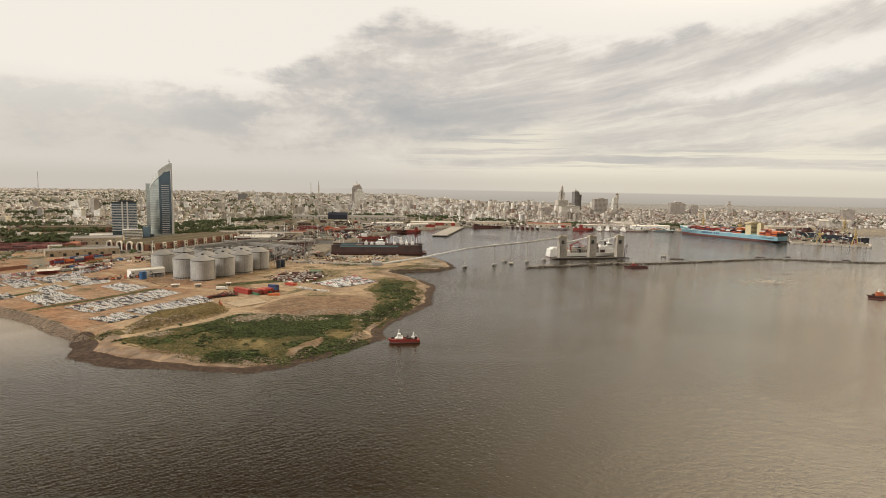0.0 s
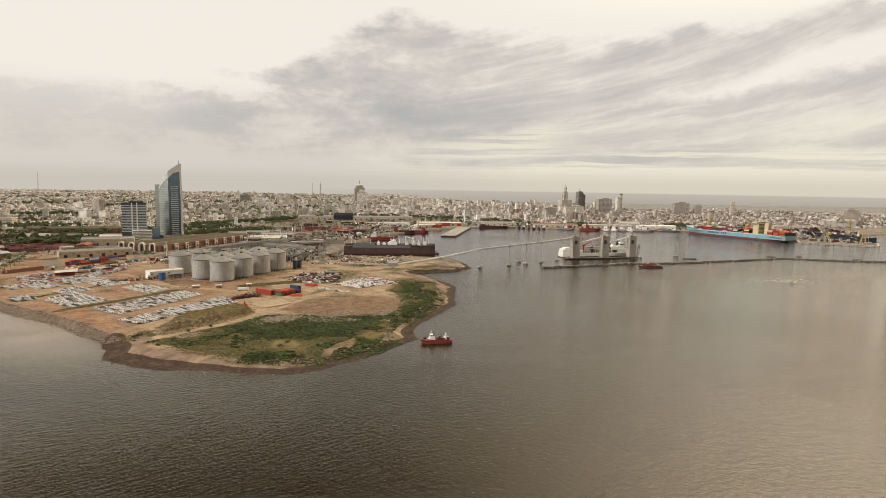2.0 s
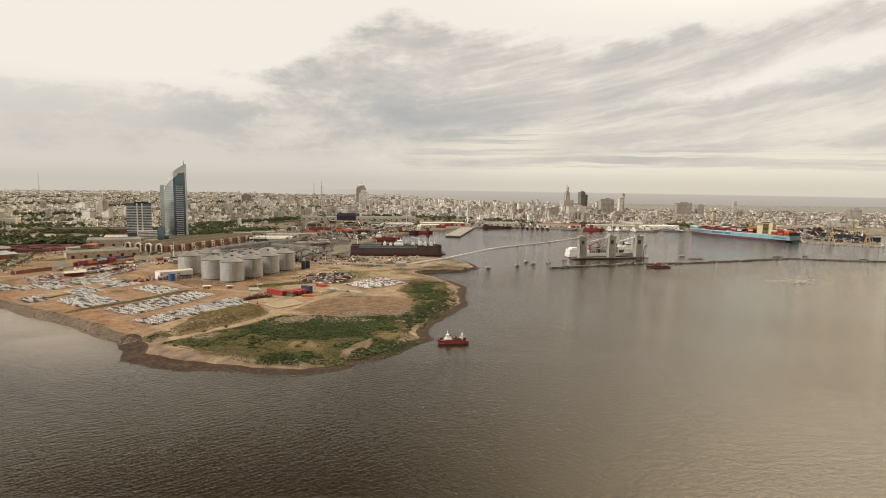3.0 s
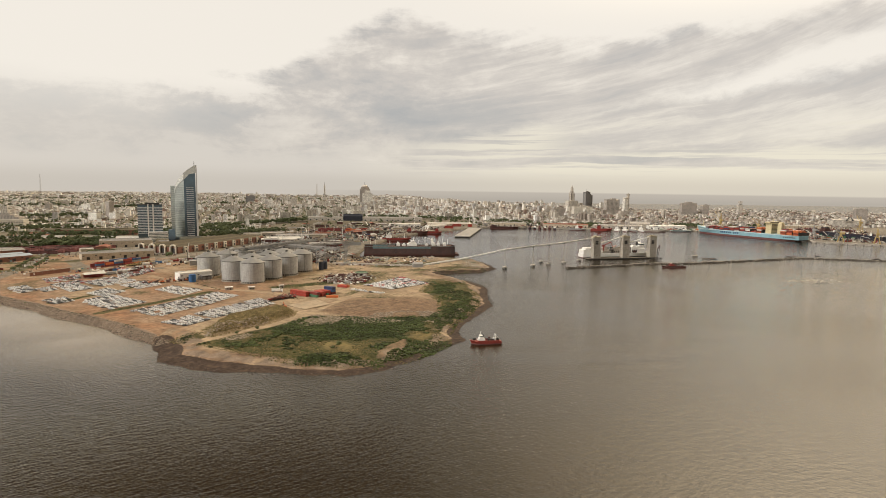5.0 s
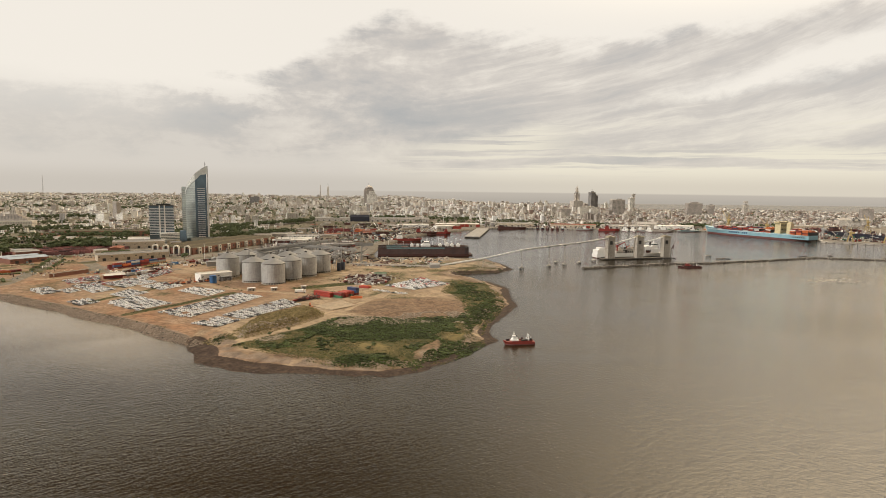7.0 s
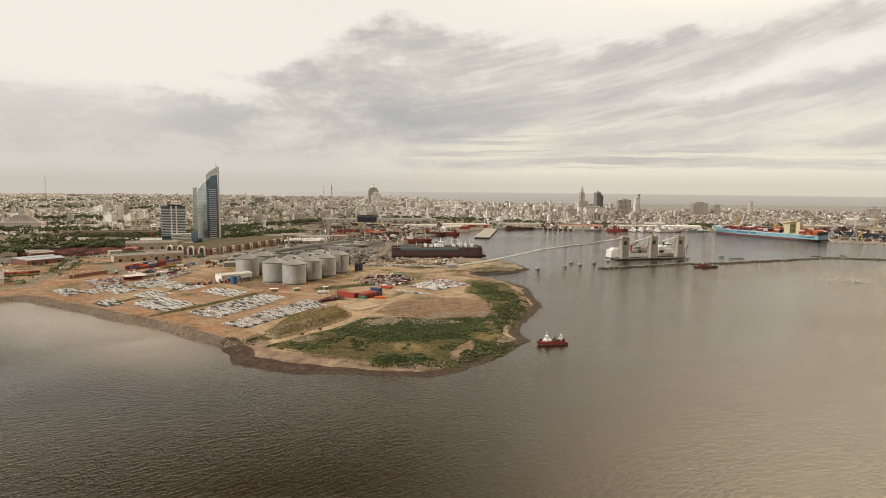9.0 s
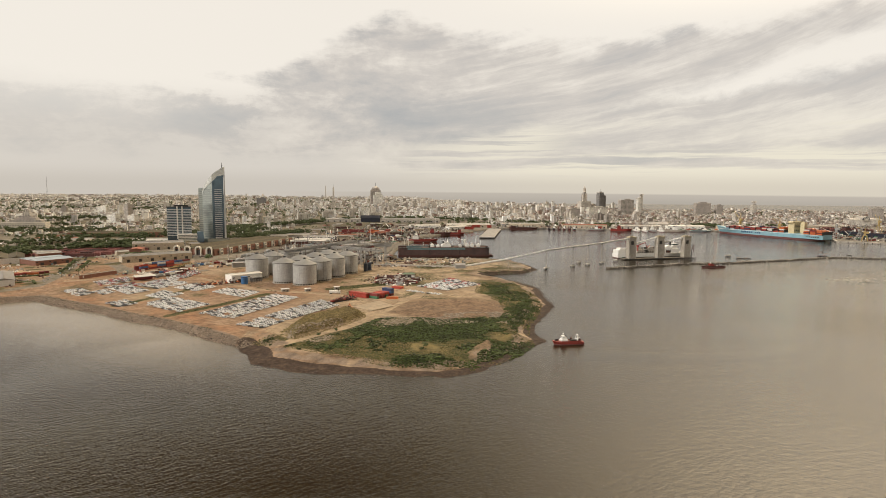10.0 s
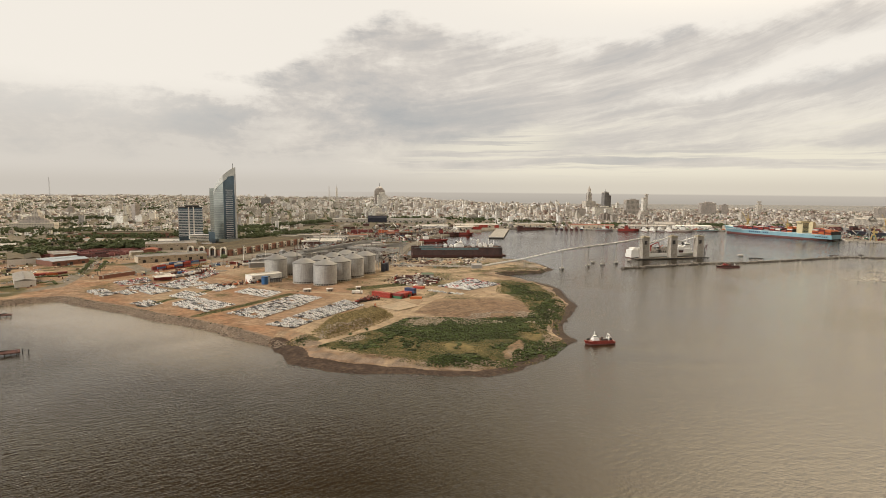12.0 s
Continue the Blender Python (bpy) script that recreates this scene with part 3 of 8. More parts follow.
GRASS = [(-262, 436), (-253, 430), (-227, 415), (-203, 401), (-181, 391), (-157, 381), (-127, 377), (-104, 377), (-90, 389), (-71, 409), (-57, 433), (-57, 462), (-50, 500), (-33, 545), (-23, 590), (-20, 640), (-30, 700), (-70, 712), (-80, 640), (-60, 590), (-60, 535), (-68, 510), (-91, 512), (-118, 500), (-150, 512), (-182, 500), (-205, 470), (-232, 434), (-248, 450)]
SCRUB = [[(-194, 449), (-194, 484), (-175, 476), (-158, 484), (-137, 502), (-112, 502), (-88, 517), (-66, 504), (-81, 479), (-88, 442), (-108, 435), (-129, 432), (-150, 433), (-169, 443)], [(-158, 387), (-154, 399), (-128, 393), (-109, 392), (-95, 419), (-78, 442), (-66, 444), (-57, 433), (-71, 411), (-90, 391), (-104, 378), (-127, 380), (-141, 379), (-152, 379)], [(-67, 705), (-51, 686), (-32, 631), (-28, 584), (-36, 538), (-48, 518), (-54, 500), (-62, 470), (-68, 500), (-60, 527), (-55, 555), (-59, 598), (-65, 647)]]
STRAW = [[(-149, 427), (-132, 428), (-118, 414), (-118, 398), (-137, 401), (-148, 415)], [(-84, 472), (-69, 482), (-67, 456), (-76, 439), (-85, 442)], [(-58, 640), (-40, 660), (-34, 600), (-50, 560)]]
BARE = [[(-109, 390), (-101, 419), (-88, 435), (-86, 429), (-96, 407), (-103, 388)], [(-103, 375), (-90, 393), (-77, 412), (-75, 404), (-88, 385), (-100, 372)], [(-63, 465), (-58, 496), (-52, 492), (-55, 465), (-60, 454)]]


def patches(x, y, polys, a=-3.0, b=3.0):
    """1 inside any of the plan outlines, with a soft edge."""
    return np.max([smooth01(depth_in(x, y, q), a, b) for q in polys], 0)


def ragged(x, y):
    return 0.55 * wobble(x, y, 15, 81) + 0.4 * wobble(x, y, 6, 82) + 0.3 * wobble(x, y, 2.7, 83)


ROADS = [[(-240, 425), (-203, 470), (-186, 508), (-155, 590), (-140, 640)], [(-420, 735), (-330, 655), (-270, 635), (-190, 595), (-150, 600)], [(-560, 700), (-440, 800), (-300, 905), (-150, 985)]]


def build_ground():
    xs = spaced([(-4950, 1), (-1500, 80), (-800, 16), (-600, 5), (110, 2.0), (300, 6), (1100, 9), (1800, 40), (3100, 90)])
    ys = spaced([(340, 1), (820, 2.0), (1000, 3.5), (1800, 9), (2600, 40), (4950, 90)])
    X, Y = np.meshgrid(xs, ys)
    Z, d = relief(X, Y)
    gr = smooth01(depth_in(X, Y, GRASS), -5, 6)
    for path, w in (((( -360, 515), (-305, 622)), 5), (((-430, 560), (-395, 650)), 4), (((-60, 800), (0, 830)), 8), (((-130, 855), (-70, 880)), 12), (((-240, 655), (-190, 690)), 10)):
        gr = np.maximum(gr, near_line(X, Y, path, w))
    gr = np.maximum(gr, 0.9 * patches(X, Y, [[(-139, 816), (-94, 867), (-92, 921), (-136, 865)], [(-62, 836), (-28, 858), (2, 836), (-20, 818), (-50, 812)], [(-30, 700), (-14, 690), (-22, 735), (-45, 752)]], -8, 8) + 0.3 * ragged(X, Y) * patches(X, Y, [[(-150, 800), (10, 800), (10, 925), (-150, 925)]]))
    gr = np.maximum(gr, smooth01(depth_in(X, Y, BERM), -2, 2) * 0.62)
    gr = np.maximum(gr, np.where((Y > 1250) & (X < -250), 0.45, 0))
    gr = np.maximum(gr, np.where((X > -265) & (X < 20) & (Y > 590) & (Y < 960), 0.36 + 0.32 * wobble(X, Y, 30, 61) - 0.1 * smooth01(-X, 120, 200), 0))
    gr = np.maximum(gr, np.where((X > -560) & (Y > 600) & (Y < 960), 0.26 + 0.34 * wobble(X, Y, 22, 62), 0))
    gr = np.maximum(gr, smooth01(-X, 545, 600) * (Y < 980) * (0.4 + 0.5 * wobble(X, Y, 19, 68)))
    mudzone = smooth01(X, -290, -262) * (Y < 960) * (d > -40)
    shelf = 7.5 + 6.5 * smooth01(-X, 130, 235) + 2.5 * wobble(X, Y, 14, 66)
    mud = mudzone * (1 - smooth01(d, shelf, shelf + 3))
    rub = (1 - mudzone) * (1 - smooth01(d, 11, 15)) * (Y < 960)
    landward = smooth01(-X, 545, 600) * (1 - smooth01(Y, 900, 980))
    town = np.maximum(smooth01(Y + 0.15 * X, 770, 900), 0.85 * smooth01(-X, 545, 600)) * (1 - 0.6 * landward)
    sand = 0.25 + 0.5 * wobble(X, Y, 60, 21) + 0.1 * smooth01(X, -250, -100)
    hump = smooth01(depth_in(X, Y, MOUND), -10, 4)
    sand = sand + 0.55 * smooth01(X, -310, -250) * (1 - smooth01(X, -60, -20)) * (1 - hump)
    sand = np.where(Y > 960, 0.15, sand)
    sand = np.maximum(sand, smooth01(depth_in(X, Y, MOUND), 0, 8) * 0.3)
    sand = np.where(mudzone > 0.5, np.maximum(sand * smooth01(d, 16, 40), (0.52 + 0.35 * wobble(X, Y, 11, 65)) * smooth01(d, 5, 9) * (1 - smooth01(d, shelf + 8, shelf + 20))), sand)
    gr = gr * np.where(mudzone > 0.5, smooth01(d + 3 * wobble(X, Y, 9, 64), 9, 15), 1)
    tar = np.where((Y > 960) & (d < 90) & (d > 0), 0.62, 0.0)
    for road, w in ((((-700, 560), (-620, 600), (-588, 640), (-577, 668), (-586, 704), (-601, 749), (-618, 794), (-644, 852), (-675, 918), (-687, 972), (-640, 1030)), 8), (((-586, 704), (-600, 692), (-660, 735), (-760, 800)), 5), (((-600, 870), (-520, 770), (-440, 800)), 9), (((-560, 760), (-540, 800), (-470, 880), (-380, 930)), 14)):
        tar = np.maximum(tar, near_line(X, Y, road, w))
    bare = smooth01(patches(X, Y, BARE, -7, 7) + 0.45 * ragged(X, Y), 0.42, 0.62)
    gr = gr * (1 - 0.6 * bare)
    sand = np.maximum(sand, 0.4 * bare)
    rub = np.maximum(rub, mudzone * smooth01(d, shelf, shelf + 4) * (1 - smooth01(d, shelf + 9, shelf + 22)) * (0.6 + 0.4 * wobble(X, Y, 7, 67)))
    for road in ROADS:
        sand = np.maximum(sand, near_line(X, Y, road, 4.5))
        gr = gr * (1 - near_line(X, Y, road, 5))
    a = np.stack([gr, mud, rub], -1)
    b = np.stack([town, sand, tar], -1)
    cinder = patches(X, Y, [[(-450, 860), (-270, 850), (-205, 890), (-200, 1130), (-150, 1400), (-60, 1560), (0, 1640), (20, 1760), (-120, 1880), (-480, 1880), (-430, 1300)]], -20, 20) * (0.75 + 0.4 * wobble(X, Y, 31, 69))
    c = np.stack([patches(X, Y, SCRUB, -16, 16) + 0.45 * ragged(X, Y), np.maximum(patches(X, Y, STRAW, -10, 10), patches(X, Y, [BERM], -3, 3)) + 0.3 * ragged(X, Y), cinder], -1)
    tagged(sheet_object("ground", xs, ys, Z, GROUND, (("zone_a", a), ("zone_b", b), ("zone_c", c))), "reclaimed port land of red soil, grass and mud", "ground", kind="structure")


def build_water():
    xs = spaced([(-4900, 1), (4900, 350)])
    ys = spaced([(-4850, 1), (4950, 350)])
    zs = np.zeros((len(ys), len(xs)))
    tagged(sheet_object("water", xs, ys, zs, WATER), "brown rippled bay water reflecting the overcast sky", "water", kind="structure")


build_ground()
build_water()


# ---- grain terminal ----
def ring_wall(r, z0, z1, n=40, step=1.1):
    """Ribbed sheet-metal wall: rings that step in and out a little."""
    rings, z, k = [], z0, 0
    while z < z1:
        rings += [(z, r + 0.0), (z + step * 0.5, r + 0.09)]
        z += step
    rings.append((z1, r))
    return MB().tube(0, 0, rings, n, False)


def build_silos():
    first = None
    U, V = Vector((0.41, 0.912)), Vector((-0.912, 0.41))
    O = Vector((-279, 699))
    rows = [((-279.1, 689.5), 4), ((-306.2, 704.1), 4), ((-349.6, 740.6), 3)]
    for p in [Vector(a) + Vector((0.349, 0.937)) * 34.4 * k for a, n in rows for k in range(n)]:
        if first is None:
            s = first = thing("grain_silo", p.x, p.y, 4.2, 0, "round galvanised steel grain silo with a conical roof", "silo", "silos of the grain terminal")
            part("wall", ring_wall(13.6, 2.0, 24.0), M_SILO, s)
            roof = MB().tube(0, 0, [(23.8, 14.0), (24.1, 14.0), (29.6, 1.6), (30.0, 1.4)], 40, False)
            part("roof", roof, M_SILOROOF, s)
            part("cap", MB().tube(0, 0, [(29.4, 1.6), (31.0, 1.6), (31.4, 0.5)], 12), M_DARK, s, "dark vent cap")
            part("base_slab", MB().tube(0, 0, [(-1.0, 14.2), (0.3, 14.2)], 32), M_CONC, s, "concrete foundation ring")
            part("eave_ring", MB().tube(0, 0, [(23.5, 13.75), (23.9, 14.1), (23.9, 13.6)], 40, False), M_DARK, s)
            # solid dark drum fills the space behind the legs
            part("plenum", MB().tube(0, 0, [(0.3, 12.4), (2.2, 12.4)], 24), M_DARK, s, "dark drum behind the legs under the hopper floor")
            for i in range(28):
                a = i * math.pi / 14
                part("leg", MB().box(13.4 * math.cos(a), 13.4 * math.sin(a), 0.2, 0.7, 0.9, 1.9, math.degrees(a)), M_CONC, s)
            ladder = MB().beam((13.9, 0.3, 0.5), (13.9, 0.3, 24.5), 0.12).beam((13.9, -0.3, 0.5), (13.9, -0.3, 24.5), 0.12)
            part("ladder", ladder, M_DARK, s)
        else:
            copy_thing(first, pose(p.x, p.y, 4.2, 0, 0, p.x * 7 + p.y * 3))
    # conveyor galleries over the ridge of each row
    for v in (57,):
        a, b = O + U * 20 + V * v, O + U * 150 + V * v
        g = thing("conveyor_gallery", a.x, a.y, 4.2, 0, "grey steel conveyor gallery on trestles over the silos", "conveyor", "silo conveyors")
        dx, dy = b.x - a.x, b.y - a.y
        part("gallery", MB().beam((0, 0, 33), (dx, dy, 33), 1.7, 1.4), M_GALV, g)
        part("walkway", MB().beam((1.8, -0.9, 31.6), (dx + 1.8, dy - 0.9, 31.6), 1.4, 0.2), M_DARK, g)
        for k in range(6):
            f = k / 5
            part("trestle", MB().beam((dx * f - 1.2, dy * f, -0.5), (dx * f - 0.6, dy * f, 32), 0.5).beam((dx * f + 1.2, dy * f, -0.5), (dx * f + 0.6, dy * f, 32), 0.5).beam((dx * f - 1.1, dy * f, 10), (dx * f + 1.0, dy * f, 18), 0.3).beam((dx * f + 1.0, dy * f, 10), (dx * f - 0.9, dy * f, 18), 0.3), M_GALV, g)
    # open lattice girders that carry belts across and behind the rows
    for (u0, v0), (u1, v1), h in (((36, 57), (210, 60), 29), ((60, 78), (230, 84), 26), ((84, 100), (220, 98), 22), ((128, -6), (134, 100), 27), ((150, 40), (240, 70), 20), ((165, -10), (175, 90), 22), ((110, 72), (250, 20), 24)):
        a, b = O + U * u0 + V * v0, O + U * u1 + V * v1
        g = thing("belt_girder", a.x, a.y, 4.2, 0, "grey open lattice girder carrying a grain belt on legs", "conveyor", "belt girders behind the silos")
        run = Vector((b.x - a.x, b.y - a.y, 0))
        side = Vector((-run.y, run.x, 0)).normalized() * 1.5
        m, n = MB(), max(4, int(run.length / 6))
        for s in (-1, 1):
            for z in (h, h + 3.2):
                m.beam(side * s + Vector((0, 0, z)), run + side * s + Vector((0, 0, z)), 0.45)
            for k in range(n):
                p, q = run * (k / n) + side * s, run * ((k + 1) / n) + side * s
                m.beam(p + Vector((0, 0, h if k % 2 else h + 3.2)), q + Vector((0, 0, h + 3.2 if k % 2 else h)), 0.3)
        part("lattice_frame", m, M_GALV, g)
        part("belt_cover", MB().beam(Vector((0, 0, h + 1.2)), run + Vector((0, 0, h + 1.2)), 1.8, 0.9), M_SILOROOF, g)
        for k in range(4):
            p = run * ((k + 0.3) / 3.6)
            part("leg_frame", MB().beam(p - side * 1.6 - Vector((0, 0, 1)), p - side + Vector((0, 0, h)), 0.5).beam(p + side * 1.6 - Vector((0, 0, 1)), p + side + Vector((0, 0, h)), 0.5).beam(p - side * 1.4 + Vector((0, 0, h * 0.3)), p + side * 1.2 + Vector((0, 0, h * 0.65)), 0.3), M_GALV, g)


build_silos()


# ---- telecom tower ----
M_LOUVRE = material("louvre_metal", (0.60, 0.61, 0.61), 0.4, 0.2, 0.1, 0.2)


def build_tower():
    t = thing("telecom_tower", -581, 1234, 5, 21, "tall sail-shaped glass office tower with a curved white top", "tower")
    prof = [(-21.5, 100), (-20.5, 107), (-18, 114), (-14, 121), (-9, 128), (-3, 135), (3, 140.5), (9, 145), (15, 149), (19, 151), (22, 152)]

    def top(x):
        return float(np.interp(x, [p[0] for p in prof], [p[1] for p in prof]))

    def front(x):
        return float(np.interp(x, [-21.5, -3, 22], [6, -9, -4]))

    def back(x):
        return float(np.interp(x, [-21.5, 0, 22], [14, 19, 12]))

    def slab(xa, xb, cut=0.0, lift=0.0):
        m, xs = MB(), np.linspace(xa, xb, 9)
        for a, b in zip(xs, xs[1:]):
            vs = []
            for x in (a, b):
                h = min(top(x) - lift, 400)
                vs += [(x, front(x) + cut, 0), (x, back(x), 0), (x, front(x) + cut + 0.02 * h * 0.2, h), (x, back(x) - 3, h)]
            m.add(vs, [(0, 4, 6, 2), (5, 1, 3, 7), (2, 6, 7, 3)] + ([(1, 0, 2, 3)] if a == xs[0] else []) + ([(4, 5, 7, 6)] if b == xs[-1] else []))
        return m.weld()

    part("west_block", slab(-21.5, -3), M_GLASSG, t, "green-grey glass flank")
    part("main_block", slab(-3, 19, 0, 0), M_GLASS, t, "dark blue glass front")
    part("edge_fin", MB().add([(19.2, -5.2, 0), (22.8, -4, 0), (22.8, 8, 0), (19.2, 12, 0), (20.3, -4, 151), (22.0, -3.4, 153), (22.0, 2, 153), (20.3, 6, 151)], [(3, 2, 1, 0), (4, 5, 6, 7), (0, 1, 5, 4), (1, 2, 6, 5), (2, 3, 7, 6), (3, 0, 4, 7)]), M_LOUVRE, t, "pale aluminium edge fin")
    # white crown that follows the curve
    crown = MB()
    xs = np.linspace(-21.5, 21, 22)
    for a, b in zip(xs, xs[1:]):
        vs = []
        for x in (a, b):
            h = top(x)
            w = float(np.interp(x, [-21.5, -12, -3, 2, 21], [7, 11, 13, 13, 16]))
            vs += [(x, front(x) - 0.5, h - w), (x, front(x) - 0.3, h + 0.6), (x, back(x) - 3, h + 0.6)]
        crown.add(vs, [(0, 3, 4, 1), (1, 4, 5, 2)])
    part("crown", crown.weld(), material("crown_panels", (0.66, 0.67, 0.64), 0.25, 0.4, 0.2, 0.1), t, "pale curved metal crown")
    part("upper_glazing", MB().add([(0, front(0) - 0.9, 110), (18, front(18) - 0.9, 110), (18, front(18) - 0.9, 135), (7, front(7) - 0.9, 133), (2.5, front(2.5) - 0.9, 126), (0, front(0) - 0.9, 117)], [(0, 1, 2, 3, 4, 5)]), M_GLASS, t)
    for k in range(26):
        z = 6 + k * 3.95
        part("louvre", MB().add([(x, front(x) - o, zz) for zz in (z, z + 1.15) for x, o in ((1.5, 0.9), (15.5, 0.9))] + [(1.5, front(1.5), z), (15.5, front(15.5), z)], [(0, 1, 3, 2), (4, 5, 1, 0)]), M_LOUVRE, t)
    for k in range(30):
        z = 3 + k * 3.6
        part("floor_band", MB().add([(-21.6, front(-21.5) - 0.1, z), (-3, front(-3) - 0.15, z), (-3, front(-3) - 0.15, z + 0.4), (-21.6, front(-21.5) - 0.1, z + 0.4)], [(0, 1, 2, 3)]), M_GALV, t)
    part("service_slab", MB().box(-24.5, 15, 0, 9, 14, 109), M_GLASSG, t, "slim grey rear slab")
    for k in range(26):
        part("slab_band", MB().box(-24.5, 15, 3 + k * 4, 9.5, 14.5, 0.8), M_GALV, t)
    part("mast", MB().tube(17, 4, [(147, 0.7), (161, 0.25)], 8).box(17, 4, 155, 3.2, 0.3, 0.3).box(17, 4, 158, 2.0, 0.3, 0.3), M_DARK, t)
    part("podium", MB().prism([(-34, -6), (-14, -16), (8, -14), (27, -8), (30, 18), (-30, 24)], -1, 5.5), M_GLASSG, t)

    b = thing("office_tower", -636, 1193, 5, 24, "dark glass office slab with two white stripes", "office building")
    part("wall", MB().box(0, 0, -1, 44, 20, 71), M_GLASS, b)
    for k in range(17):
        part("floor_band", MB().box(0, 0, 14 + k * 3.2, 44.6, 20.6, 1.3), M_LOUVRE, b)
    part("roof", MB().box(0, 0, 70, 45, 21, 1.6).box(4, 2, 71.6, 26, 12, 3), M_DARK, b)
    for x in (-3.5, 5.5):
        part("stripe", MB().box(x, -10.8, 8, 2.4, 1.2, 64), M_WHITE, b, "white concrete stripe")
    part("podium", MB().box(14, -14, -1, 34, 14, 17), M_GLASSG, b)
    for k in range(6):
        part("podium_band", MB().box(14, -14, 1 + k * 3, 34.6, 14.6, 1.1), M_WHITE, b)
    part("blue_block", MB().box(38, -2, -1, 14, 16, 22, 0, 0.8), M_GLASS, b, "slanted blue glass block")


build_tower()


# ---- ships ----
def hull_part(name, parent, mat, L, B, z0, z1, rake=0.0, stern=0.82, label="", flare=0.0, sheer=0.0, n=14, full=0.35, deck=False):
    """A band of hull between two heights: bow at +x, pointed; squared stern at -x."""
    def ring(z, f):
        pts = []
        for i in range(n + 1):
            s = i / n
            x = -L / 2 + s * (L + rake * f)
            w = B / 2 * min(1.0, stern + (1 - stern) * min(1, s * 6)) * (1 - max(0.0, (s - (1 - full)) / full) ** (1.9 + flare * f))
            lift = sheer * f * max(0.0, (s - 0.7) / 0.3) ** 2
            pts.append((x, max(w, 0.05), z + lift))
        return [(x, -w, z) for x, w, z in pts] + [(x, w, z) for x, w, z in reversed(pts)]
    a, b = ring(z0, 0.0), ring(z1, 1.0)
    k = len(a)
    m = MB().add(a + b, [(i, (i + 1) % k, k + (i + 1) % k, k + i) for i in range(k)] + ([tuple(range(k, 2 * k))]))
    return part(name, m, mat, parent, label)


CONT_COLOURS = {"red": (0.32, 0.045, 0.03), "maroon": (0.17, 0.03, 0.028), "orange": (0.5, 0.13, 0.04), "blue": (0.05, 0.10, 0.22), "grey": (0.42, 0.41, 0.39), "green": (0.06, 0.17, 0.09), "white": (0.62, 0.6, 0.55), "navy": (0.03, 0.045, 0.11)}
M_CONT = {k: material("container_" + k, c, 0.6, 0, 0.22, 0.5, random_tint=0.15, dirt=tuple(v * 0.6 + 0.03 for v in c)) for k, c in CONT_COLOURS.items()}
CONT_MESH = {}


def container_mesh(colour, length=12.19):
    """A steel shipping box with corrugated sides, corner posts and door bars."""
    key = (colour, length)
    if key not in CONT_MESH:
        m = MB().box(0, 0, 0.12, length - 0.1, 2.3, 2.4)
        n = int(length / 1.0)
        for i in range(n):
            x = -length / 2 + (i + 0.5) * length / n
            for s in (-1, 1):
                m.box(x, s * 1.17, 0.2, length / n * 0.5, 0.08, 2.25)
        for x in (-1, 1):
            for y in (-1, 1):
                m.box(x * (length / 2 - 0.08), y * 1.14, 0, 0.16, 0.16, 2.59)
        m.box(0, 0, 2.5, length, 2.44, 0.09)
        CONT_MESH[key] = m.mesh("shipping_container", M_CONT[colour])
    return CONT_MESH[key]


def container(x, y, z, rz, colour, length=12.19, group="stacked containers"):
    ob = new("shipping_container", container_mesh(colour, length))
    ob.matrix_basis = pose(x, y, z, 0, 0, rz)
    return tagged(ob, colour + " corrugated steel shipping container", "container", group)


M_SKY = material("light_blue_hull", (0.22, 0.38, 0.44), 0.5, 0, 0.12, 0.05, dirt=(0.15, 0.28, 0.34))
M_NAVYBAR = material("dark_blue_lettering", (0.02, 0.06, 0.13), 0.5, 0, 0.1, 0.5)
M_BOOT = material("hull_boot_paint", (0.14, 0.055, 0.05), 0.6, 0, 0.3, 0.1, dirt=(0.09, 0.04, 0.04))
M_CREAM = material("cream_paint", (0.58, 0.49, 0.30), 0.6, 0, 0.15, 0.3, dirt=(0.45, 0.35, 0.2))
M_NAVY = material("black_hull", (0.018, 0.02, 0.032), 0.5, 0, 0.3, 0.2)
M_TEAL = material("teal_paint", (0.14, 0.22, 0.23), 0.6, 0, 0.25, 0.2, dirt=(0.14, 0.12, 0.11))
M_ORANGE = material("orange_paint", (0.38, 0.10, 0.035), 0.6, 0, 0.2, 0.4)
M_YELLOW = material("yellow_crane_paint", (0.36, 0.265, 0.11), 0.6, 0, 0.2, 0.4)


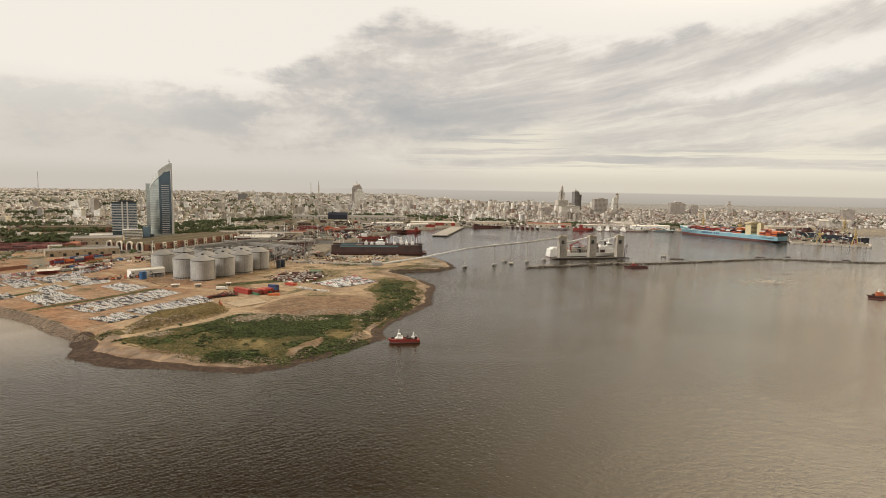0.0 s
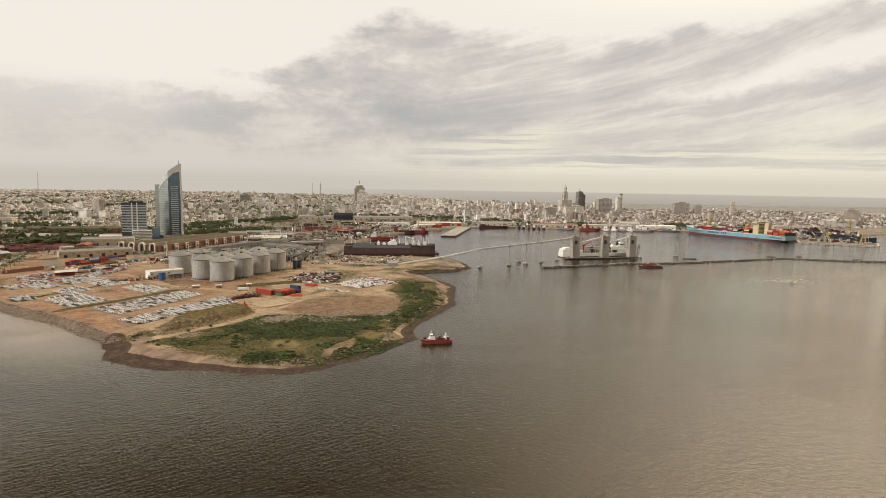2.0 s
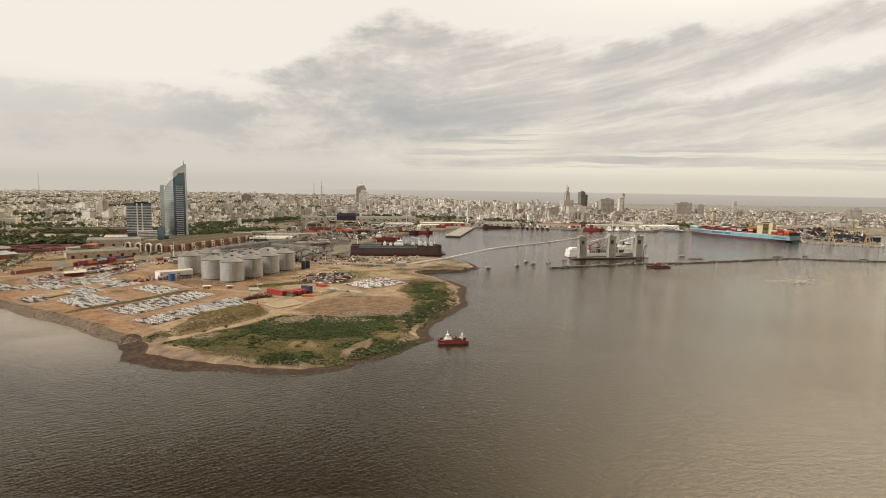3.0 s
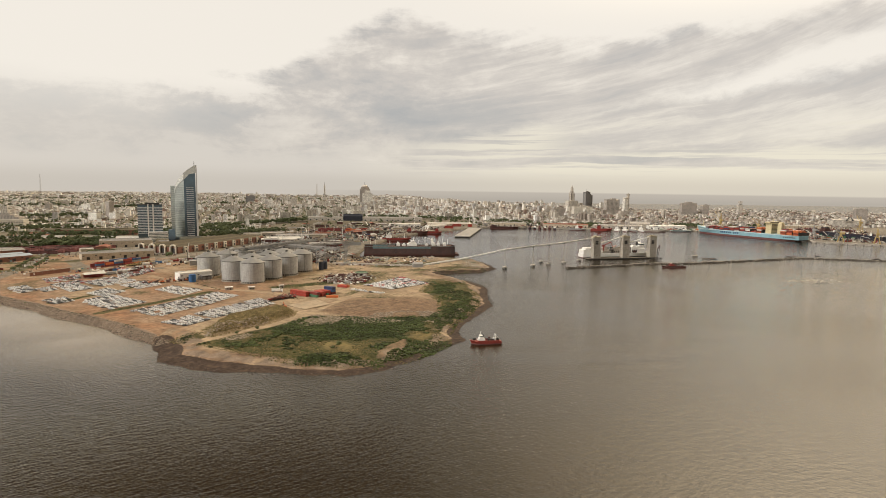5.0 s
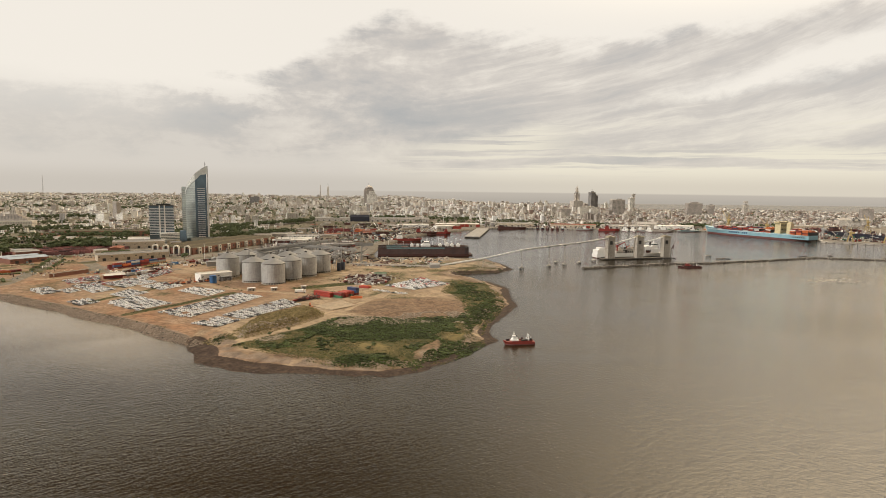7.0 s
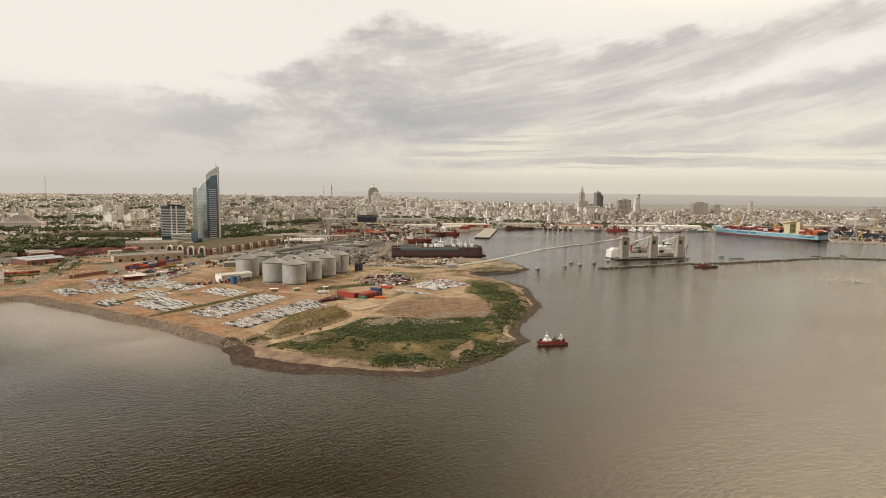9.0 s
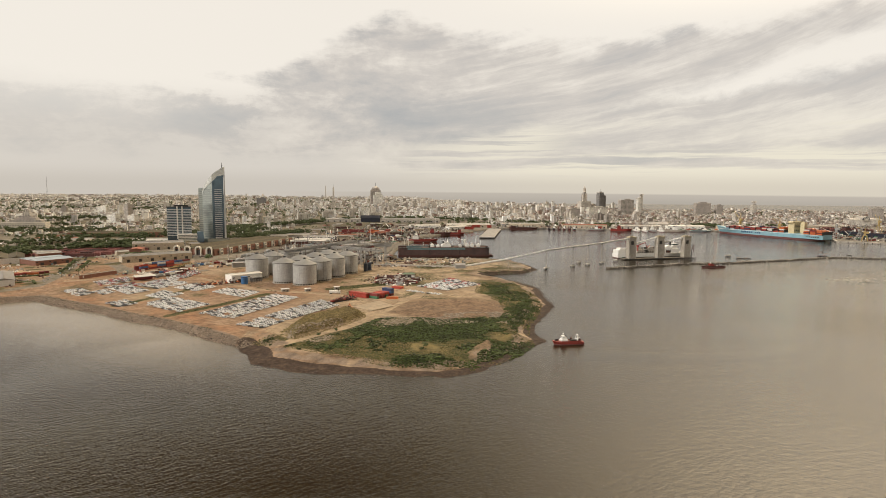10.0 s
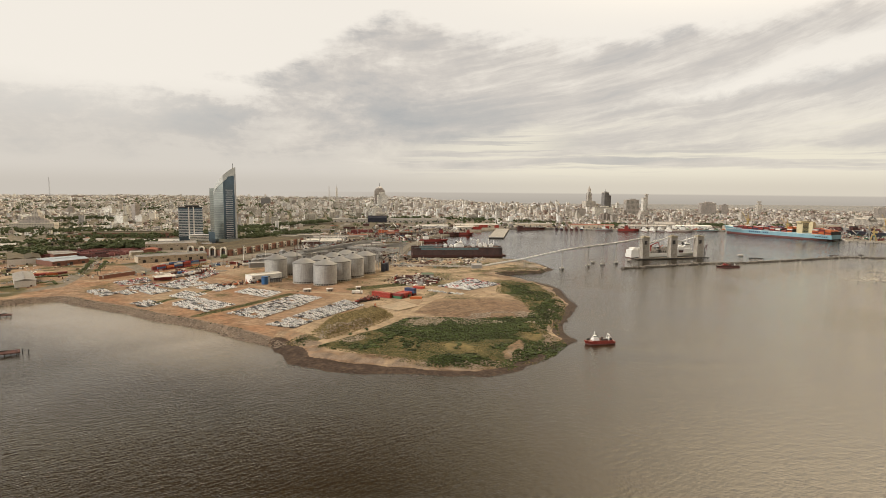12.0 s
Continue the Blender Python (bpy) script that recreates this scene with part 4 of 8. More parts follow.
def build_container_ship():
    s = thing("container_ship", 745, 1510, 0, 115.5, "long light-blue container ship moored at the quay", "ship")
    boot = hull_part("boot", s, M_BOOT, 282, 41.6, -2, 4.2, 0, 0.6)
    boot.location.x = 6
    hull_part("hull", s, M_SKY, 296, 42.3, 4.2, 14.5, 9, 0.86, flare=1.4, sheer=7)
    # near-black slab puts the shade of the stern overhang into paint
    part("counter", MB().box(-143, 0, 3.0, 9, 36, 1.3), M_NAVY, s, "near-black counter standing in for shade under the stern")
    part("rubbing_band", MB().box(-4, 21.25, 13.2, 268, 0.3, 0.7), M_WHITE, s)
    house = part("deckhouse", MB().box(-70, 0, 14, 15, 36, 26), M_CREAM, s, "cream accommodation block")
    for k in range(7):
        part("window_row", MB().box(-70, 0, 18 + k * 3.2, 15.3, 33, 0.9), M_WINDOW, house)
    bridge = part("bridge", MB().box(-69, 0, 40, 13, 44, 3.6), M_CREAM, s, "cream bridge with wings")
    part("bridge_window", MB().box(-69, 0, 41.6, 13.3, 40, 1.1), M_WINDOW, bridge)
    part("funnel", MB().box(-90, 0, 14, 10, 12, 26).box(-90, 0, 40, 7, 9, 3), M_CREAM, s)
    part("foremast", MB().tube(136, 0, [(20, 0.6), (34, 0.3)], 8), M_CREAM, s)
    part("radar_mast", MB().tube(-70, 0, [(43, 0.7), (54, 0.3)], 8).box(-70, 0, 48, 1, 8, 0.5), M_CREAM, s)
    for k in range(10):
        if k != 6:
            part("name_bar", MB().box(62 - k * 5.6, 21.0, 7.6, 3.8, 0.5, 4.2), M_NAVYBAR, s, "dark blue bar of hull lettering")
    for k in range(6):
        part("mooring_port", MB().box(-112 - k * 5.2, 20.6, 8.0, 2.8, 0.5, 2.2), M_DARK, s)
    rnd = random.Random(4)
    deck = ["maroon", "maroon", "red", "maroon", "grey", "maroon", "red", "navy", "white"]
    aft = ["orange", "maroon", "orange", "white", "red", "maroon", "orange"]
    for b in range(17):
        x = -140 + b * 15.6
        if -100 < x < -58:
            continue
        tiers = rnd.choice((2, 3, 3, 4)) if x > -40 else rnd.choice((4, 5, 5))
        part("lashing_bridge", MB().box(x - 7.2, 0, 14, 0.8, 40, 8), M_DARK, s)
        for r in range(6):
            w = 0.0 if x < 90 else (x - 90) * 0.13
            for h in range(max(1, tiers - rnd.choice((0, 0, 1, 1)))):
                ob = part("deck_container", container_mesh(rnd.choice(deck if x > -40 else aft)), None, s)
                ob.matrix_basis = Matrix.Translation((x, (-17 + r * 6.8) * (1 - w / 9), 14.8 + h * 2.75)) @ Matrix.Diagonal((1.08, 2.6 - w * 0.1, 1.04, 1))


build_container_ship()


# ---- town ----
def town_mask(x, y):
    line = np.clip(1420 + 0.5 * (x + 650), 1330, 1830)
    line = np.where((x > -520) & (x < 60), np.maximum(line, 1960), line)
    return y > line


def build_town():
    rnd = random.Random(11)
    c, s = math.cos(radians(14)), math.sin(radians(14))
    lots = []
    for step, lo, hi in ((12.5, 1200, 2300), (16, 2300, 3000), (24, 3000, 4750)):
        n = int(9000 / step)
        i, j = np.meshgrid(np.arange(-n // 2, n // 2), np.arange(0, int(5200 / step)))
        keep = (i % 5 != 0) & (j % 4 != 0)
        i, j = i[keep], j[keep]
        u, v = i * step, j * step
        x, y = c * u - s * v, s * u + c * v
        k = (y > lo) & (y <= hi) & town_mask(x, y) & (np.abs(x + 60) < 0.84 * y + 120)
        lots += [(a, b, step) for a, b in zip(x[k], y[k])]
    P = np.array([(a, b) for a, b, _ in lots])
    Z, d = relief(P[:, 0], P[:, 1])
    green = wobble(P[:, 0], P[:, 1], 170, 31)
    park = np.any([inside(P[:, 0], P[:, 1], q) for q in PARKS], 0)
    d = np.where(park, 0, d)
    tall = wobble(P[:, 0], P[:, 1], 300, 33)
    newer, older = MB(), MB()
    for (x, y, step), z, dd, g, t in zip(lots, Z, d, green, tall):
        r = rnd.random()
        if dd < 45 or r < (0.66 if g > -0.1 and x < -420 else 0.35 if x < -200 else 0.08):
            continue
        x, y = x + rnd.uniform(-4, 4), y + rnd.uniform(-4, 4)
        centre = math.exp(-((x + 150) ** 2 / 900**2 + (y - 2700) ** 2 / 800**2)) + 0.7 * math.exp(-((x - 500) ** 2 / 300**2 + (y - 2250) ** 2 / 300**2))
        h = rnd.choice((3.5, 4, 5, 6, 7, 8, 10)) * (1 + 0.35 * centre)
        if rnd.random() < (0.005 if x < -650 else 0.01) + 0.042 * centre + 0.015 * max(t, 0):
            h = rnd.uniform(11, 23) * (1 + 0.3 * centre)
        if x > 620:
            h = min(h, 15) * 0.85
        w, e = step * rnd.uniform(0.5, 0.95), step * rnd.uniform(0.5, 0.95)
        if h > 17:
            w, e = rnd.uniform(8, 17), rnd.uniform(8, 14)
        rz = 14 + rnd.choice((0, 0, 90)) + rnd.uniform(-2, 2)
        m = older if x > 330 + rnd.gauss(0, 90) else newer
        m.box(x, y, z - 3, w, e, h + 3, rz)
        if rnd.random() < 0.45:
            m.box(x + rnd.uniform(-3, 3), y + rnd.uniform(-3, 3), z + h, w * 0.35, e * 0.3, rnd.uniform(1.5, 4), rz)
    tagged(part("town_houses", newer, M_TOWN), "dense pale low-rise city of houses and flats", "city", kind="stuff")
    tagged(part("old_town_houses", older, M_OLD), "dense tan and grey houses of the old town", "city", kind="stuff")


build_town()


# ---- harbour works ----
def build_breakwater():
    line = [(134, 869), (287, 930), (353, 940), (436, 970), (586, 1030), (704, 1001), (900, 985), (1300, 960)]
    rnd = random.Random(21)
    b = thing("breakwater", 0, 0, 0, 0, "long low dark rubble breakwater awash in the bay", "breakwater", kind="structure")
    core, stones = MB(), MB()
    for (x0, y0), (x1, y1) in zip(line, line[1:]):
        n = int(math.hypot(x1 - x0, y1 - y0) / 6)
        for i in range(n):
            f = i / n
            x, y = x0 + (x1 - x0) * f, y0 + (y1 - y0) * f
            core.box(x, y, -1.5, 8, 8.0 + rnd.uniform(-1, 1), 3.4 + rnd.uniform(0, 0.8), math.degrees(math.atan2(y1 - y0, x1 - x0)) + rnd.uniform(-8, 8), 0.75)
            for k in range(8):
                s = rnd.uniform(0.8, 2.4)
                stones.box(x + rnd.uniform(-4, 4), y + rnd.uniform(-4.9, 4.9), rnd.uniform(-0.5, 1.5), s, s * rnd.uniform(0.6, 1), s * 0.7, rnd.uniform(0, 180), rnd.uniform(0.5, 0.9))
    part("core", core, material("dark_wet_stone", (0.10, 0.085, 0.07), 0.8, 0, 0.4, 0.3, 0.1, island=0.3), b)
    tagged(part("boulders", stones, material("breakwater_boulders", (0.21, 0.182, 0.15), 0.85, 0, 0.35, 0.5, 0.1, island=0.5), b), kind="stuff")
    for x, y, l, a in ((410, 1007, 24, -8), (581, 1055, 16, -20), (640, 1068, 9, 5), (720, 1030, 14, 0)):
        f = thing("floating_pontoon", x, y, 0, a, "low dark floating pontoon on the water", "pontoon", "pontoons by the breakwater")
        part("deck", MB().box(0, 0, 0.1, l, 3.5, 0.9, 0, 0.95), M_DARK, f)
        part("rail", MB().box(0, 1.5, 0.95, l * 0.9, 0.3, 0.5), M_RUST, f)


def dolphin(x, y, rz, w=6.4):
    d = thing("mooring_dolphin", x, y, 0, rz, "white concrete cap on dark piles in the water", "mooring dolphin", "dolphins under the conveyor")
    part("cap", MB().box(0, 0, 1.7, w, 4.2, 1.7, 0, 0.96), M_CONC, d)
    for i in (-1, 0, 1):
        for j in (-1, 1):
            part("pile", MB().tube(i * w * 0.36, j * 1.7, [(-3, 0.45), (1.8, 0.45)], 8), M_DARK, d)


def lattice(m, x, y, z0, z1, w0, w1, t=0.3, n=6):
    """Four legs with crossed braces."""
    for k in range(n):
        za, zb = z0 + (z1 - z0) * k / n, z0 + (z1 - z0) * (k + 1) / n
        wa, wb = (w0 + (w1 - w0) * k / n) / 2, (w0 + (w1 - w0) * (k + 1) / n) / 2
        c = [(-1, -1), (1, -1), (1, 1), (-1, 1)]
        for i in range(4):
            a, b = c[i], c[(i + 1) % 4]
            m.beam((x + a[0] * wa, y + a[1] * wa, za), (x + a[0] * wb, y + a[1] * wb, zb), t)
            m.beam((x + a[0] * wa, y + a[1] * wa, za), (x + b[0] * wb, y + b[1] * wb, zb), t * 0.6)
            m.beam((x + b[0] * wa, y + b[1] * wa, za), (x + a[0] * wb, y + a[1] * wb, zb), t * 0.6)
            m.beam((x + a[0] * wb, y + a[1] * wb, zb), (x + b[0] * wb, y + b[1] * wb, zb), t * 0.6)
    return m


def build_conveyor():
    path = [(-88, 838, 6.5), (-20, 846, 17), (37, 856, 28.5), (83, 884, 31.5), (111, 904, 32.5), (139, 926, 33.6), (171, 957, 34.8), (206, 990, 36.4)]
    c = thing("conveyor_bridge", 0, 0, 0, 0, "long white enclosed conveyor rising over the water", "conveyor")
    for a, b in zip(path, path[1:]):
        part("gallery_span", MB().beam(a, b, 1.9, 1.7), M_WHITE, c)
        part("truss", MB().beam((a[0], a[1], a[2] - 1.6), (b[0], b[1], b[2] - 1.6), 0.6, 0.35), M_GALV, c)
    for x, y, z in path[3:6]:
        part("pylon", lattice(MB(), x, y, 4, z - 1, 1.5, 1.0, 0.1, 9), M_CONC, c, "slim lattice pylon")
        part("saddle", MB().box(x, y, z - 2.2, 2.2, 2.2, 1.8), M_DARK, c)
    for x, y, z in path[1:3]:
        part("pylon", lattice(MB(), x, y, -1, z - 1, 1.5, 1.0, 0.1, 7), M_CONC, c, "slim lattice pylon")
    part("transfer_house", MB().box(-90, 838, 3, 14, 9, 6, 10).gable(-90, 838, 9, 14, 9, 2, 10, 0.6), M_GALV, c, "grey transfer house")
    ground = thing("ground_conveyor", 0, 0, 0, 0, "pale pipe conveyor running low over the yard", "conveyor")
    part("belt_housing", MB().beam((-215, 860, 6), (-90, 838, 6), 2.2, 1.6), M_CONC, ground)
    for k in range(10):
        part("support", MB().box(-215 + k * 12.5, 860 - k * 2.2, 3, 0.8, 2, 2.6), M_CONC, ground)
    for x, y in ((37, 856), (83, 884), (104, 931), (111, 904), (139, 926), (171, 957), (10, 850)):
        dolphin(x, y, 20)
    dolphin(400, 1040, 0, 9)


def build_berth():
    rz = 13.5
    j = thing("loading_jetty", 260, 1001, 0, rz, "concrete ship loading jetty on piles", "jetty")
    part("deck", MB().box(-4, 0, 0.7, 134, 12, 1.4, 0, 0.99), material("dark_jetty_concrete", (0.12, 0.10, 0.078), 0.85, 0, 0.35, 0.2, 0.05), j)
    part("fender", MB().box(0, -6.2, 0.2, 140, 0.6, 1.3), M_DARK, j)
    for k in range(24):
        part("pile", MB().tube(-68 + k * 5.9, -5 if k % 2 else 5, [(-3, 0.6), (0.9, 0.6)], 8), M_DARK, j)
    M_BEIGE = material("beige_cladding", (0.36, 0.325, 0.275), 0.8, 0, 0.3, 0.15, 0.04, dirt=(0.25, 0.205, 0.16))
    M_BUFFTOP = material("ochre_sheet", (0.36, 0.31, 0.22), 0.8, 0, 0.25, 0.3)
    first = None
    for x, y in ((207, 988), (261, 1003), (311, 1013)):
        if first is None:
            t = first = thing("loader_tower", x, y, 1.6, rz, "tall beige clad ship-loader tower with open bands", "loader tower", "three loader towers")
            for k in range(9):
                part("panel", MB().box(0, 0, 0.3 + k * 3.9, 12.4, 9.4, 3.5, 0, 0.99), M_BEIGE, t)
                part("floor_edge", MB().box(0, 0, k * 3.9, 13, 10, 0.35), M_CONC, t)
            for a in (-1, 1):
                for b in (-1, 1):
                    part("column", MB().box(a * 6.1, b * 4.6, 0, 0.9, 0.9, 36.5), M_CONC, t)
            part("head_house", MB().box(0, 0, 35.2, 13.4, 10.4, 2.2, 0, 1.0).box(-3, -2, 37.4, 5, 5, 1.6), M_BUFFTOP, t, "ochre head house")
            part("opening", MB().box(-1, -4.85, 24, 5, 0.3, 6), M_DARK, t)
            part("spout", MB().beam((4, 5, 30), (8, 16, 20), 1.4), M_RUST, t)
        else:
            copy_thing(first, pose(x, y, 1.6, 0, 0, rz))
    for a, b in (((214, 990, 27), (256, 1003, 37)), ((268, 1005, 27), (306, 1013, 37))):
        g = thing("link_conveyor", 0, 0, 0, 0, "white inclined conveyor between loader towers", "conveyor", "link conveyors")
        part("gallery_span", MB().beam(a, b, 2.0, 1.8), M_WHITE, g)
    cr = thing("jetty_crane", 321, 1012, 1.8, rz, "thin knuckle-boom crane at the jetty end", "crane")
    part("post", MB().tube(0, 0, [(0, 1), (14, 0.8)], 10), M_GALV, cr)
    part("boom", MB().beam((0, 0, 14), (5, 0, 22), 1.0).beam((5, 0, 22), (2.5, 0, 4), 0.5), M_RUST, cr)


def ship(x, y, rz, L, B, H, hull, house, label, group, house_at=-0.3, house_h=9.0, crane=None, boot=True, mast=True, hatch=True, category="ship", rake=0.06, sheer=0.3):
    s = thing("tugboat" if category == "tugboat" else "cargo_ship" if category == "ship" else "fishing_boat", x, y, 0, rz, label, category, group)
    if boot:
        hull_part("boot", s, M_BOOT, L, B, -1.5, 0.35 * min(H, 3), 0, 0.85)
    hull_part("hull", s, hull, L, B * 1.02, 0.35 * min(H, 3) if boot else -1.5, H, L * rake, 0.88, flare=0.8, sheer=H * sheer)
    part("bulwark", MB().box(-L * 0.05, -B / 2 + 0.1, H, L * 0.7, 0.2, 0.9).box(-L * 0.05, B / 2 - 0.1, H, L * 0.7, 0.2, 0.9), hull, s)
    hx = house_at * L
    w = min(L * 0.2, 16)
    part("deckhouse", MB().box(hx, 0, H, w, B * 0.8, house_h * 0.45).box(hx, 0, H + house_h * 0.45, w * 0.75, B * 0.62, house_h * 0.3), house, s)
    part("wheelhouse", MB().box(hx + w * 0.1, 0, H + house_h * 0.75, w * 0.55, B * 0.66, house_h * 0.25, 0, 0.92), house, s)
    part("bridge_window", MB().box(hx + w * 0.1, 0, H + house_h * 0.84, w * 0.56, B * 0.67, house_h * 0.1), M_WINDOW, s)
    part("funnel", MB().tube(hx - w * 0.3, 0, [(H + house_h * 0.7, w * 0.1), (H + house_h * 1.15, w * 0.09)], 10), M_DARK, s)
    if mast:
        part("mast", MB().tube(hx + w * 0.15, 0, [(H + house_h, L * 0.006 + 0.12), (H + house_h * 1.75, 0.08)], 6).box(hx + w * 0.15, 0, H + house_h * 1.4, 0.25, B * 0.3, 0.2), M_WHITE, s)
        fx = L * 0.3 if house_at < 0 else -L * 0.3
        part("derrick", MB().tube(fx, 0, [(H, L * 0.007 + 0.12), (H + house_h * 1.1, 0.12)], 6).beam((fx, 0, H + 1), (fx + L * 0.1 * (-1 if house_at > 0 else -1), 0, H + house_h * 0.7), 0.2), M_WHITE, s)
    if hatch:
        for k in range(3):
            part("hatch", MB().box(L * (-0.08 + 0.15 * k), 0, H, L * 0.11, B * 0.6, 1.2), M_RUST, s)
    gr = random.Random(int(abs(x) + abs(y)))
    for k in range(max(4, int(L / 9))):
        part("deck_gear", MB().box(gr.uniform(-0.4, 0.4) * L, gr.uniform(-0.3, 0.3) * B, H, gr.uniform(0.8, 2.6) * (1 + L / 120), gr.uniform(0.6, 1.8), gr.uniform(0.7, 2.2) * (1 + L / 90)), gr.choice((M_WHITE, M_RUST, M_GALV, M_DARK, house)), s)
    if crane:
        for k in (-0.05, 0.2):
            part("deck_crane", MB().tube(L * k, 0, [(H, 1.0), (H + 9, 0.8)], 8).beam((L * k, 0, H + 9), (L * k + 10, 2, H + 13), 0.8), crane, s)
    return s


def build_dock():
    d = thing("floating_dock", -110, 1037, 0, 5.5, "rust-red floating dry dock with a faded teal rail", "floating dock")
    part("pontoon", MB().box(0, 0, -1.5, 158, 42, 4.5), M_RUST, d)
    M_WALL = material("dock_wall_plates", (0.095, 0.055, 0.048), 0.75, 0.1, 0.45, 0.12, 0.03, dirt=(0.06, 0.045, 0.045))
    for y in (-19, 19):
        for k in range(3):
            part("side_wall", MB().box(-52.5 + k * 52.5, y, 3, 51.8, 4.2, 11.6), M_WALL, d)
        part("top_band", MB().box(-14, y - 0.15 if y < 0 else y, 11.8, 100, 4.5, 2.9), M_TEAL, d, "faded teal upper band")
        part("top_deck", MB().box(0, y, 14.7, 158, 5.2, 0.4), M_DARK, d)
        rail = MB().box(0, y - 2.4, 15.9, 157, 0.12, 0.12)
        for k in range(40):
            rail.box(-78 + k * 4, y - 2.4, 15.1, 0.12, 0.12, 0.9)
        part("railing", rail, M_GALV, d)
    part("end_flap", MB().box(82, 0, 0.5, 8, 38, 1.2), M_RUST, d)
    part("end_frame", lattice(MB(), 75, -19, 3, 16, 5, 4, 0.4, 3), M_DARK, d)
    for x, h in ((-68, 14), (-60, 12), (-34, 9), (-20, 8), (2, 13), (18, 10), (29, 16), (40, 13), (52, 9), (61, 17), (70, 14)):
        part("lamp_post", MB().tube(x, 17, [(15, 0.35), (15 + h * 0.7, 0.2)], 6).box(x, 17, 15 + h * 0.7, 2, 0.6, 0.4), M_WHITE, d)
    v = ship(-92, 1040, 5.5, 112, 20, 9.5, M_RUST, M_WHITE, "rusty trawler with white upperworks inside the dry dock", "harbour ships", -0.12, 9, boot=False, sheer=0.2)
    v.location.z = 4.6
    for x, h in ((-38, 5), (-28, 3.5), (12, 4), (24, 6), (33, 4.5), (44, 5)):
        part("deck_house", MB().box(x, -3, 9.5, 5.5, 6, h).box(x, -3, 9.5 + h, 3, 3, 1.6), M_WHITE, v)
    c = thing("dock_crane", -70, 1062, 15, 12, "white travelling crane on the dry dock wall", "crane")
    part("tower", lattice(MB(), 0, 0, 0, 9, 3.5, 2.5, 0.35, 3), M_WHITE, c)
    part("jib", MB().beam((0, 0, 9), (-14, 0, 13), 0.9), M_WHITE, c)
    part("cabin", MB().box(0, 0, 9, 3, 2.4, 2.4), M_WHITE, c)


